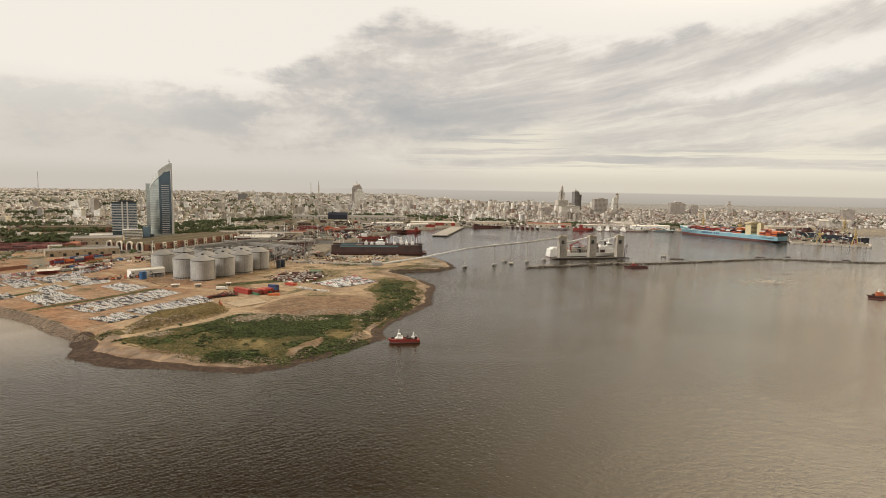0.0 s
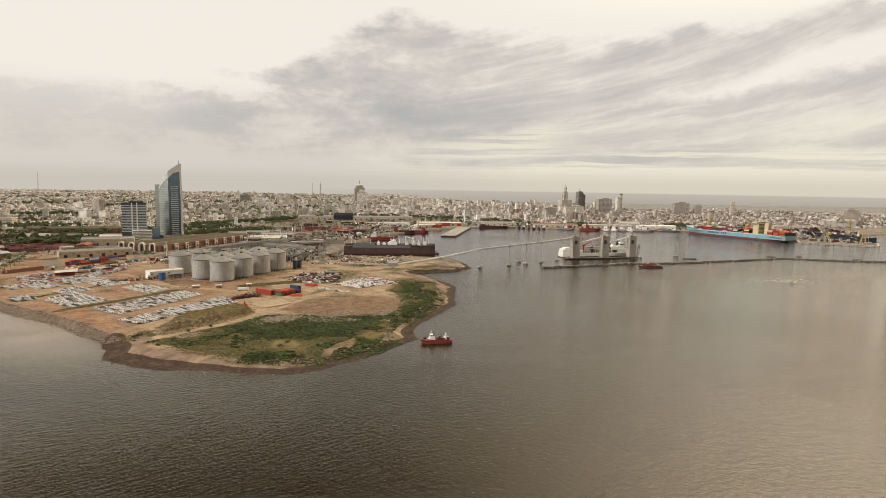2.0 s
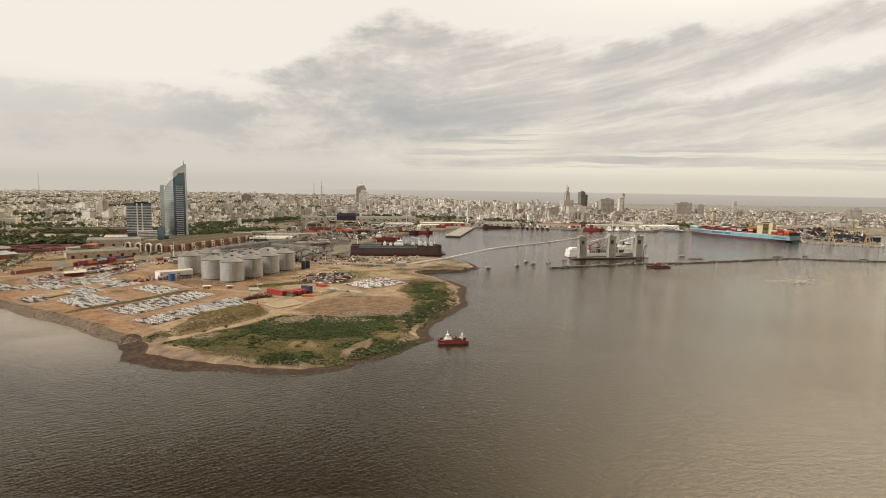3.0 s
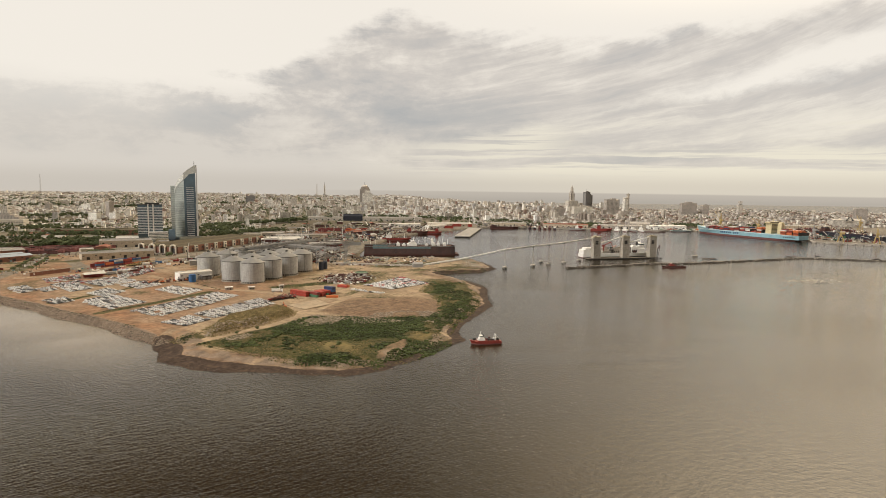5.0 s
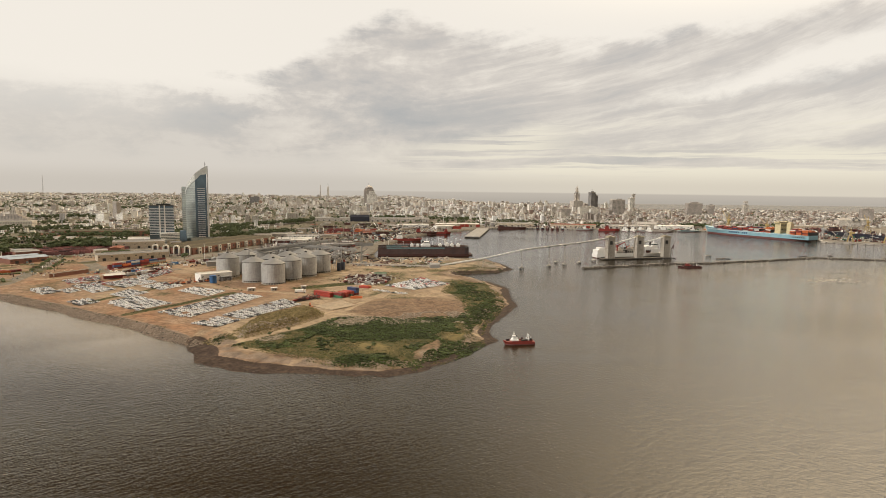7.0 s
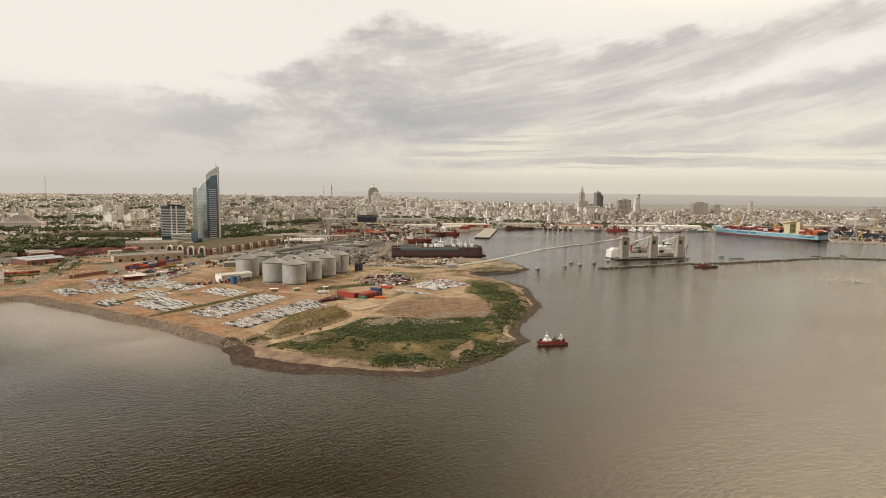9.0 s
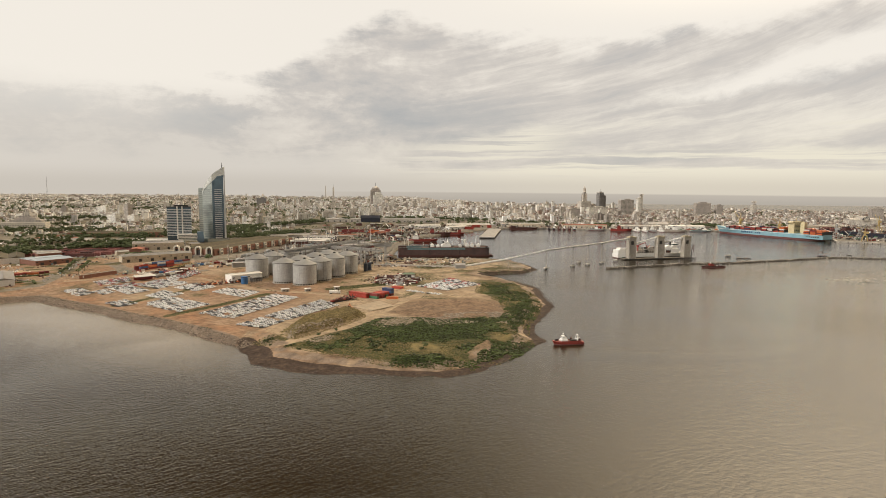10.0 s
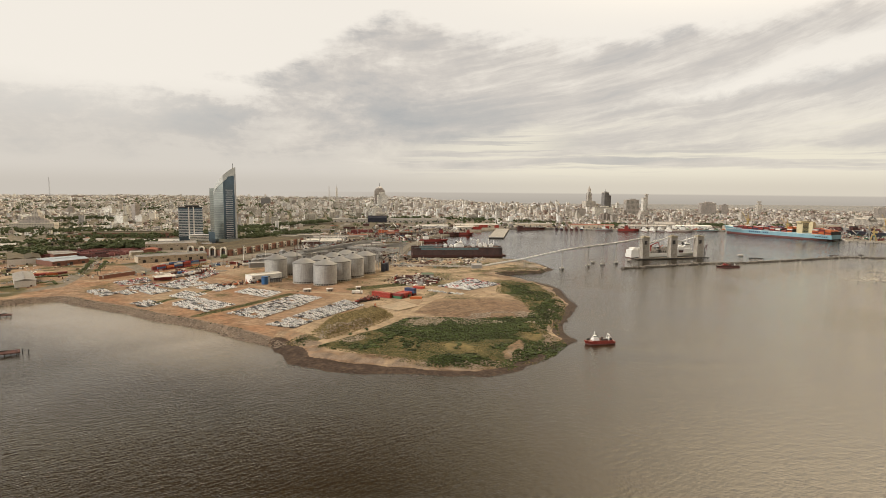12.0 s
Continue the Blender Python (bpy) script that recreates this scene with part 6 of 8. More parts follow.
    # warehouses that stand out
    for spec in (
        (-553, 910, 38, 98, 24, 9, M_BUFF, M_ROOFG, "long cream goods shed with a grey roof"),
        (-692, 868, 57, 50, 48, 7, M_BRICK, M_ROOFC, "brick shed with a pale blue roof"),
        (-768, 898, 125, 112, 40, 8, M_WHITE, M_ROOFB, "long white-fronted depot with a brown roof"),
        (-628, 1082, 24, 84, 34, 12, M_BUFF, M_ROOFG, "buff customs store with a grey roof"),
        (-385, 1232, 12, 86, 18, 6, M_WHITE, M_ROOFW, "long low white-roofed shed by the sidings"),
        (-380, 1195, 12, 70, 14, 6, M_CONC, M_ROOFW, "white-roofed shed beside the sidings"),
        (-366, 1310, 8, 96, 14, 6, M_WHITE, M_ROOFG, "row of white goods sheds by sidings"),
        (-470, 1300, 10, 46, 26, 8, M_CONC, M_ROOFG, "grey double-roofed workshop by the sidings"),
        (-430, 1330, 10, 50, 22, 8, M_CONC, M_ROOFG, "grey workshop beside the sidings"),
        (-325, 1890, 5, 60, 34, 14, M_NAVY, M_NAVY, "dark blue train shed with a rounded roof"),
        (-200, 1905, 5, 190, 40, 10, M_CONC, M_ROOFG, "long grey railway shed with vents"),
        (-410, 1880, 5, 110, 30, 9, M_CONC, M_ROOFG, "grey railway workshop with roof vents"),
        (-150, 1700, 12, 90, 24, 8, M_WHITE, M_ROOFW, "white-roofed transit shed near the basin"),
        (-20, 1760, 8, 130, 26, 8, M_BUFF, M_ROOFW, "pale transit shed near the pier"),
        (-60, 1660, 30, 60, 22, 8, M_WHITE, M_ROOFW, "white transit shed at the basin head"),
        (160, 1800, -6, 110, 24, 9, M_BUFF, M_ROOFG, "buff harbour shed behind the quay"),
        (330, 1765, -8, 130, 24, 9, M_BUFF, M_TILE, "long buff harbour store with a red roof"),
        (480, 1745, -3, 140, 26, 9, M_CONC, M_ROOFG, "long grey harbour store behind the quay"),
        (625, 1740, -2, 110, 24, 9, M_WHITE, M_ROOFW, "white passenger hall behind the quay"),
        (560, 1790, -4, 60, 30, 12, M_CONC, M_ROOFG, "arched grey market hall near the quay"),
        (770, 1740, -8, 90, 30, 9, M_BUFF, M_ROOFG, "buff customs shed behind the ship quay"),
        (1050, 1760, 4, 150, 34, 12, M_BUFF, M_ROOFG, "large buff grain shed on the far quay"),
        (-310, 1050, 20, 70, 22, 7, M_CONC, M_ROOFG, "grey repair shed in the yard"),
        (-270, 1110, 12, 60, 18, 7, M_RUST, M_ROOFG, "rusty repair shed near the dry dock"),
        (-300, 980, 24, 44, 16, 6, M_CONC, M_ROOFG, "grey yard shed behind the silos"),
        (-630, 694, 126, 78, 20, 7, M_WHITE, M_ROOFG, "white office block with a flat grey roof"),
        (-860, 1170, 20, 110, 46, 7, M_BUFF, M_ROOFG, "wide grey-roofed works among trees"),
        (-700, 1180, 14, 90, 30, 7, M_BUFF, M_ROOFW, "white-roofed store among trees"),
        (-830, 1330, 12, 190, 40, 11, M_BRICK, M_ROOFB, "long brown brick railway works"),
        (-940, 1060, 30, 80, 30, 7, M_BUFF, M_ROOFW, "pale works shed among trees"),
    ):
        x, y, rz, L, W, h, wall, roof, label = spec
        warehouse(x, y, rz, L, W, h, wall, roof, label, rise=6 if "rounded" in label or "arched" in label else 2.4, bays=max(1, int(W / 17)))
    grey = random.Random(44)
    for k in range(22):
        x, y = grey.uniform(-420, -225), grey.uniform(838, 975)
        if x > -255 and y < 870 or y < 700 - 0.6 * (x + 280) + 40:
            continue
        warehouse(x, y, 24 + grey.choice((0, 90)), grey.uniform(14, 36), grey.uniform(7, 14), grey.uniform(5, 10), M_GALV, M_GALV, "low grey steel conveyor house behind the silos", 1.4, group="grey terminal sheds", name="conveyor_house", doors=False)
    wall = thing("brick_wall", -545, 738, ground_z(-545, 738), 66, "long red-brick yard wall by the road", "wall")
    part("brickwork", MB().box(0, 0, -0.5, 50, 0.5, 5.0), M_BRICK, wall)
    part("coping", MB().box(0, 0, 4.5, 50.4, 0.8, 0.25), M_CONC, wall)
    yard_clutter()
    sidings()
    # loose clutter of the working yard
    rnd = random.Random(8)
    walls, roofs = (M_CONC, M_BUFF, M_RUST, M_GALV, M_RUST), (M_ROOFG, M_ROOFG, M_ROOFB, M_ROOFB, M_TILE)
    for k in range(60):
        x, y = rnd.uniform(-430, -60), rnd.uniform(1130, 1780)
        if x > -230 + (y - 1130) * 0.28 or y - 1330 > 0.62 * (x + 650) + 260:
            continue
        warehouse(x, y, rnd.choice((12, 12, 24, 102)) + rnd.uniform(-4, 4), rnd.uniform(16, 46), rnd.uniform(9, 16), rnd.uniform(4, 8), rnd.choice(walls), rnd.choice(roofs), "small weathered port shed in the working yard", 1.6, group="small yard sheds", name="yard_shed", doors=rnd.random() < 0.4)
    for k in range(26):
        x, y = rnd.uniform(-330, -190), rnd.uniform(860, 1000)
        if y < 880 + (-190 - x) * 0.1 and x < -230:
            continue
        warehouse(x, y, rnd.choice((12, 24, 100)), rnd.uniform(8, 22), rnd.uniform(6, 10), rnd.uniform(3, 5), rnd.choice(walls), rnd.choice(roofs), "small weathered port shed in the working yard", 1.2, group="small yard sheds", name="yard_shed", doors=False)
    for k in range(30):
        x, y = rnd.uniform(-1050, -580), rnd.uniform(720, 1300)
        if abs(x + 640) < 22 and y < 960:
            continue
        warehouse(x, y, rnd.choice((20, 44, 110)) + rnd.uniform(-5, 5), rnd.uniform(14, 40), rnd.uniform(9, 18), rnd.uniform(4, 8), rnd.choice((M_BUFF, M_WHITE, M_BRICK, M_CONC)), rnd.choice((M_ROOFG, M_TILE, M_ROOFW, M_ROOFB)), "low works building on the landward side", 1.8, group="landward works", name="works_building", doors=rnd.random() < 0.4)


build_yard()


def build_containers():
    # the small stack on the point
    z = ground_z(-195, 612) - 0.1
    for k in range(2):
        for h in range(2):
            container(-212 + k * 9.95, 613 - k * 7.25, z + h * 2.6, -36, "red")
            container(-210.4 + k * 9.95, 615.2 - k * 7.25, z + h * 2.6, -36, "red")
    for k, cols in enumerate((("green", "maroon"), ("red", "red"), ("green", "red"), ("maroon", "blue", "navy"))):
        for r in range(2):
            for h, col in enumerate(cols):
                container(-190.5 + k * 4.2 + r * 1.5, 602.5 + k * 5.9 + r * 2.1, z + h * 2.6, -36, col if r == 0 or h else "maroon")
    container(-168, 664, ground_z(-168, 664), -27, "orange")
    container(-170, 661, ground_z(-168, 664), -27, "red")
    container(-171, 600, ground_z(-171, 600) - 0.3, 5, "orange", 12.19, "")
    rnd = random.Random(6)
    # rows at the gate
    for r in range(2):
        for k in range(6):
            x, y = -520 + k * 6.5 - r * 9, 802 + k * 12.0 + r * 4
            z = ground_z(x, y)
            for h in range(rnd.choice((2, 3, 3))):
                container(x, y, z + h * 2.6, 64, rnd.choice(("maroon", "orange", "red", "blue", "maroon", "grey")))
    # long maroon rows on the landward side, past counting
    rows = MB()
    for r in range(12):
        for k in range(11):
            x, y = -806 + k * 13.2 + r * 3.5, 932 + r * 10.5 + k * 1.5
            for h in range(rnd.choice((0, 1, 2, 2, 2))):
                rows.box(x, y, ground_z(x, y) + h * 2.6, 12.1, 2.44 + 2.6 * (r % 2), 2.5, 7)
    for r in range(7):
        for k in range(11):
            x, y = 985 + k * 14 + r * 4, 1585 + r * 30 + k * 2
            for h in range(rnd.choice((0, 1, 2, 3, 3))):
                rows.box(x, y, ground_z(x, y) + h * 2.6, 12.1, 2.44 + 2.6 * (r % 2), 2.5, 8)
    tagged(part("container_rows", rows, material("maroon_container_rows", (0.12, 0.042, 0.037), 0.65, 0, 0.3, 0.4, island=0.85)), "dense rows of stacked maroon containers by trees", "containers", kind="stuff")
    for r in range(3):
        for k in range(3):
            container(-661 + k * 13.5 + r * 2, 735 + k * 8 + r * 7, ground_z(-650, 745), 30, rnd.choice(("red", "maroon", "orange")), group="red row by the road")
    # stacks by the sidings
    for r in range(3):
        for k in range(9):
            x, y = -345 + k * 13.2, 1450 + r * 14
            z = ground_z(x, y)
            col = "maroon" if k < 5 else "orange" if k < 7 else rnd.choice(("red", "white", "maroon"))
            for h in range(rnd.choice((3, 4, 4)) if k not in (4,) else 1):
                container(x, y, z + h * 2.6, 2, col if rnd.random() < 0.8 else "red", group="stacks by the sidings")
    for k in range(60):
        x, y = rnd.uniform(-420, -130), rnd.uniform(1180, 1640)
        if x > -240 + (y - 1130) * 0.28:
            continue
        container(x, y, ground_z(x, y), rnd.choice((5, 15, 95)), rnd.choice(list(CONT_COLOURS)), group="scattered containers")
    for k in range(22):
        x, y = 800 + rnd.uniform(0, 190), 1330 + rnd.uniform(20, 260)
        if depth_in(np.array([x]), np.array([y]), COAST)[0] < 12:
            continue
        for h in range(rnd.choice((1, 2, 2))):
            container(x, y, 3.3 + h * 2.6, 25, rnd.choice(("orange", "maroon", "white", "green", "red")), group="quay containers")
    for k in range(14):
        x = 600 + k * 9.5
        container(x, 1712 + rnd.uniform(-4, 4), 3.3, 85, rnd.choice(("white", "red", "white", "green", "orange")), group="quay containers")
    for x, y in ((-5, 1735), (8, 1738), (-18, 1650), (-30, 1655), (362, 1715), (40, 1730)):
        for h in range(3):
            container(x, y, 3.3 + h * 2.6, 8, "red", group="quay containers")


build_containers()


# ---- planting and stones ----
ICO = None


def clumps(name, centres, sizes, mat, seed, squash=0.75, rough=0.35):
    """Many small ragged clumps in one mesh."""
    global ICO
    if ICO is None:
        bm = bmesh.new()
        bmesh.ops.create_icosphere(bm, subdivisions=1, radius=1.0)
        ICO = (np.array([v.co[:] for v in bm.verts]), np.array([[v.index for v in f.verts] for f in bm.faces]))
        bm.free()
    base, tri = ICO
    rs = np.random.RandomState(seed)
    n, k = len(centres), len(base)
    wob = 1 + rough * (rs.rand(n, k, 1) * 2 - 1)
    shape = np.stack([np.ones(n) * rs.uniform(0.75, 1.3, n), rs.uniform(0.75, 1.3, n), squash * rs.uniform(0.7, 1.2, n)], -1)
    co = (np.asarray(centres, float)[:, None] + base[None] * wob * shape[:, None] * np.asarray(sizes, float)[:, None, None]).reshape(-1, 3).astype(np.float32)
    faces = (tri[None] + (np.arange(n) * k)[:, None, None]).reshape(-1, 3).astype(np.int32)
    me = bpy.data.meshes.new(name)
    me.vertices.add(len(co))
    me.vertices.foreach_set("co", co.ravel())
    me.loops.add(faces.size)
    me.loops.foreach_set("vertex_index", faces.ravel())
    me.polygons.add(len(faces))
    me.polygons.foreach_set("loop_start", np.arange(0, faces.size, 3, dtype=np.int32))
    me.update(calc_edges=True)
    me.materials.append(mat)
    return me


def scatter(n, box, seed, test):
    """Plan places in a box that pass a test, with ground heights."""
    rs = np.random.RandomState(seed)
    x, y = rs.uniform(box[0], box[1], n), rs.uniform(box[2], box[3], n)
    keep = test(x, y)
    x, y = x[keep], y[keep]
    z, d = relief(x, y)
    return x, y, z, d, rs


def on_road(x, y, w=7):
    r = np.zeros(x.shape)
    for road in ROADS:
        r = np.maximum(r, near_line(x, y, road, w))
    r = np.maximum(r, smooth01(patches(x, y, BARE, -7, 7) + 0.45 * ragged(x, y), 0.45, 0.65))
    return r > 0.4


M_DRY = material("dry_grass", (0.16, 0.125, 0.06), 0.9, 0, 0.4, 0.1, 0, island=0.4, spec=0.1)
M_OLIVE = material("olive_grass", (0.07, 0.07, 0.025), 0.9, 0, 0.5, 0.06, 0, island=0.4, spec=0.1)
M_STONE = material("shore_stones", (0.20, 0.16, 0.123), 0.9, 0, 0.3, 0.6, 0.05, island=0.5)
M_WET = material("wet_shore_stones", (0.05, 0.036, 0.028), 0.75, 0, 0.3, 0.6, 0.05, island=0.5)
M_PALE = material("pale_rubble", (0.235, 0.19, 0.145), 0.9, 0, 0.3, 0.6, 0.05, island=0.4)


def build_planting():
    thick = lambda x, y: wobble(x, y, 26, 41) + 0.6 * wobble(x, y, 9, 42)
    lush = lambda x, y: patches(x, y, SCRUB, -16, 16) + 0.45 * ragged(x, y) - 0.5 * patches(x, y, STRAW, -8, 8)
    x, y, z, d, rs = scatter(120000, (-280, -20, 370, 715), 1, lambda x, y: (depth_in(x, y, GRASS) > -3) & ~on_road(x, y) & ((lush(x, y) > 0.42) | (thick(x, y) + 1.6 * ragged(x, y) > 0.62)))
    s = rs.uniform(0.1, 0.95, len(x)) ** 2 * 0.75 * (1 + 0.8 * np.clip(thick(x, y), 0, 1)) + 0.16
    tagged(new("shrub_cover", clumps("shrub_cover", np.stack([x, y, z + 0.4 * s], -1), s, M_SHRUB, 5, 0.5, 0.45)), "dense low green scrub over the point", "shrubs", kind="stuff")
    x, y, z, d, rs = scatter(90000, (-285, -10, 370, 715), 2, lambda x, y: (depth_in(x, y, GRASS) > -4) & ~on_road(x, y) & (lush(x, y) < 0.65) & (thick(x, y) > -0.5))
    s = rs.uniform(0.2, 0.5, len(x))
    k = rs.rand(len(x)) < 0.55
    tagged(new("green_tussocks", clumps("green_tussocks", np.stack([x, y, z + 0.1 * s], -1)[k], s[k], M_OLIVE, 25, 0.6)), "olive green grass tussocks on the point", "grass", kind="stuff")
    tagged(new("dry_tussocks", clumps("dry_tussocks", np.stack([x, y, z + 0.1 * s], -1)[~k], s[~k], M_DRY, 6, 0.6)), "straw-coloured dry grass tussocks on the point", "grass", kind="stuff")
    x, y, z, d, rs = scatter(9000, (-255, -185, 435, 540), 3, lambda x, y: depth_in(x, y, BERM) > -3)
    s = rs.uniform(0.25, 0.6, len(x))
    tagged(new("berm_grass", clumps("berm_grass", np.stack([x, y, z + 0.1 * s], -1), s, M_DRY, 7, 0.7)), "dry grass growing on the earth berm", "grass", kind="stuff")
    strips = (((-360, 515), (-305, 622)), ((-430, 560), (-395, 650)), ((-60, 800), (0, 830)), ((-130, 855), (-70, 880)), ((-240, 655), (-190, 690)), ((-520, 603), (-300, 466)), ((-300, 640), (-400, 735)))
    x, y, z, d, rs = scatter(60000, (-530, 20, 440, 960), 4, lambda x, y: np.max([near_line(x, y, p, w) for p, w in zip(strips, (4.5, 3.5, 9, 13, 9, 0.8, 1.5))], 0) > 0.45)
    s = rs.uniform(0.3, 0.75, len(x))
    tagged(new("verge_weeds", clumps("verge_weeds", np.stack([x, y, z + 0.1 * s], -1), s, M_SHRUB, 8, 0.6)), "weedy green strips between the parking lots", "weeds", kind="stuff")
    # stones of the armoured shore
    x, y, z, d, rs = scatter(90000, (-620, -262, 425, 625), 5, lambda x, y: (lambda q: (q > -1.5) & (q < 11))(depth_in(x, y, COAST)))
    k = rs.rand(len(x)) < 0.55
    x, y, z = x[k], y[k], z[k]
    s = rs.uniform(0.28, 0.75, len(x))
    tagged(new("armour_stones", clumps("armour_stones", np.stack([x, y, z + 0.1], -1), s, M_STONE, 9, 0.7, 0.3)), "grey-brown rubble stones armouring the shore", "stones", kind="stuff")
    x, y, z, d, rs = scatter(90000, (-620, 30, 355, 960), 6, lambda x, y: (lambda q: (q > -2.5) & (q < 2.5))(depth_in(x, y, COAST)))
    s = rs.uniform(0.25, 0.8, len(x))
    tagged(new("wet_shore_stones", clumps("wet_shore_stones", np.stack([x, y, np.maximum(z, -0.2)], -1), s, M_WET, 10, 0.6, 0.3)), "dark wet stones along the muddy waterline", "stones", kind="stuff")
    x, y, z, d, rs = scatter(30000, (-250, -60, 430, 620), 7, lambda x, y: (near_line(x, y, ((-222, 447), (-175, 496), (-120, 504), (-70, 512)), 17) > 0.3) & (wobble(x, y, 14, 50) > -0.2) & ~on_road(x, y))
    s = rs.uniform(0.25, 0.9, len(x))
    tagged(new("pale_rubble", clumps("pale_rubble", np.stack([x, y, z], -1), s, M_PALE, 11, 0.7, 0.3)), "pale tipped rubble between track and scrub", "rubble", kind="stuff")
    x, y, z, d, rs = scatter(7000, (-240, 25, 835, 965), 8, lambda x, y: wobble(x, y, 16, 51) > 0.25)
    s = rs.uniform(0.3, 1.0, len(x))
    k = d > 2
    tagged(new("dumped_spoil", clumps("dumped_spoil", np.stack([x, y, z], -1)[k], s[k], M_PALE, 12, 0.6, 0.35)), "dumped spoil and rubble by the conveyor", "rubble", kind="stuff")
    # clods and litter on the bare soil, and weeds creeping over it
    x, y, z, d, rs = scatter(26000, (-560, 0, 440, 960), 14, lambda x, y: (wobble(x, y, 24, 71) + 0.5 * wobble(x, y, 7, 72) > 0.1) & ~on_road(x, y))
    k = d > 12
    tagged(new("soil_clods", clumps("soil_clods", np.stack([x, y, z], -1)[k], rs.uniform(0.15, 0.5, len(x))[k], material("soil_clods", (0.23, 0.15, 0.095), 0.95, 0, 0.4, 0.1, 0, island=0.5, spec=0.1), 15, 0.6, 0.35)), "scattered clods and litter on bare soil", "soil", kind="stuff")
    x, y, z, d, rs = scatter(26000, (-265, 10, 590, 960), 16, lambda x, y: (0.36 + 0.32 * wobble(x, y, 30, 61) + 0.2 * wobble(x, y, 8, 73) > 0.52) & ~on_road(x, y))
    k = d > 4
    tagged(new("creeping_weeds", clumps("creeping_weeds", np.stack([x, y, z], -1)[k], rs.uniform(0.2, 0.6, len(x))[k], M_SHRUB, 17, 0.5, 0.35)), "creeping weeds over the bare ground", "weeds", kind="stuff")
    # the mud shoal off the breakwater
    rs = np.random.RandomState(18)
    n = 110
    c = np.stack([432 + rs.normal(0, 17, n), 772 + rs.normal(0, 13, n), np.full(n, -0.02)], -1)
    shoal = thing("shoal", 0, 0, 0, 0, "brown mud shoal just awash with drift lines", "shoal", kind="stuff")
    tagged(part("mud_film", clumps("mud_film", c, rs.uniform(0.6, 2.6, n), material("silty_mud", (0.20, 0.165, 0.125), 0.45, 0, 0.2, 0.1), 19, 0.045, 0.4), None, shoal), kind="stuff")
    n = 70
    c = np.stack([np.r_[440 + rs.normal(0, 14, n // 2), 500 + rs.normal(0, 9, n // 2)], np.r_[752 + rs.normal(0, 4, n // 2), 842 + rs.normal(0, 2, n // 2)], np.zeros(n)], -1)
    tagged(part("drift_line", clumps("drift_line", c, rs.uniform(0.5, 1.4, n), M_DARK, 20, 0.2, 0.4), None, shoal), kind="stuff")
    # standing bushes that can be told apart
    rnd = random.Random(13)
    for i in range(16):
        x, y = rnd.uniform(-262, -90), rnd.uniform(392, 470)
        if depth_in(np.array([x]), np.array([y]), np.array(GRASS))[0] < 1:
            continue
        r = rnd.uniform(1.2, 2.2)
        c = [(rnd.gauss(0, r * 0.4), rnd.gauss(0, r * 0.4), r * 0.5 + rnd.random() * r * 0.7) for _ in range(26)]
        ob = new("bush", clumps("bush", c, [r * 0.32] * 26, M_LEAF, i + 60))
        ob.matrix_basis = pose(x, y, ground_z(x, y) - 0.1)
        tagged(ob, "dark green rounded bush in the scrub", "bush", "bushes on the point")


TREES = []


def tree_prototypes():
    rnd = random.Random(17)
    for i, (h, r) in enumerate(((11, 5.2), (9, 4.6), (13, 5.6), (8, 3.6))):
        t = thing("tree", 0, 0, -60, 0, "leafy dark green broad-crowned street tree", "tree", "town trees")
        trunk = MB().tube(0, 0, [(-0.6, 0.35), (h * 0.25, 0.26), (h * 0.5, 0.16)], 7)
        for a in range(5):
            q = a * 1.26 + i
            trunk.beam((0, 0, h * 0.3), (math.cos(q) * r * 0.55, math.sin(q) * r * 0.55, h * 0.62), 0.16)
        part("trunk", trunk, M_BARK, t)
        c, s = [], []
        for _ in range(46):
            a, b, q = rnd.uniform(0, 6.28), rnd.uniform(-0.5, 1), rnd.uniform(0.45, 1.0)
            w = math.sqrt(max(0.05, 1 - b * b * 0.85)) * q
            c.append((math.cos(a) * r * w, math.sin(a) * r * w, h * 0.66 + b * h * 0.34 * q))
            s.append(r * rnd.uniform(0.16, 0.34))
        part("crown", clumps("crown", c, s, M_LEAF, 90 + i, 0.8, 0.4), None, t)
        TREES.append(t)


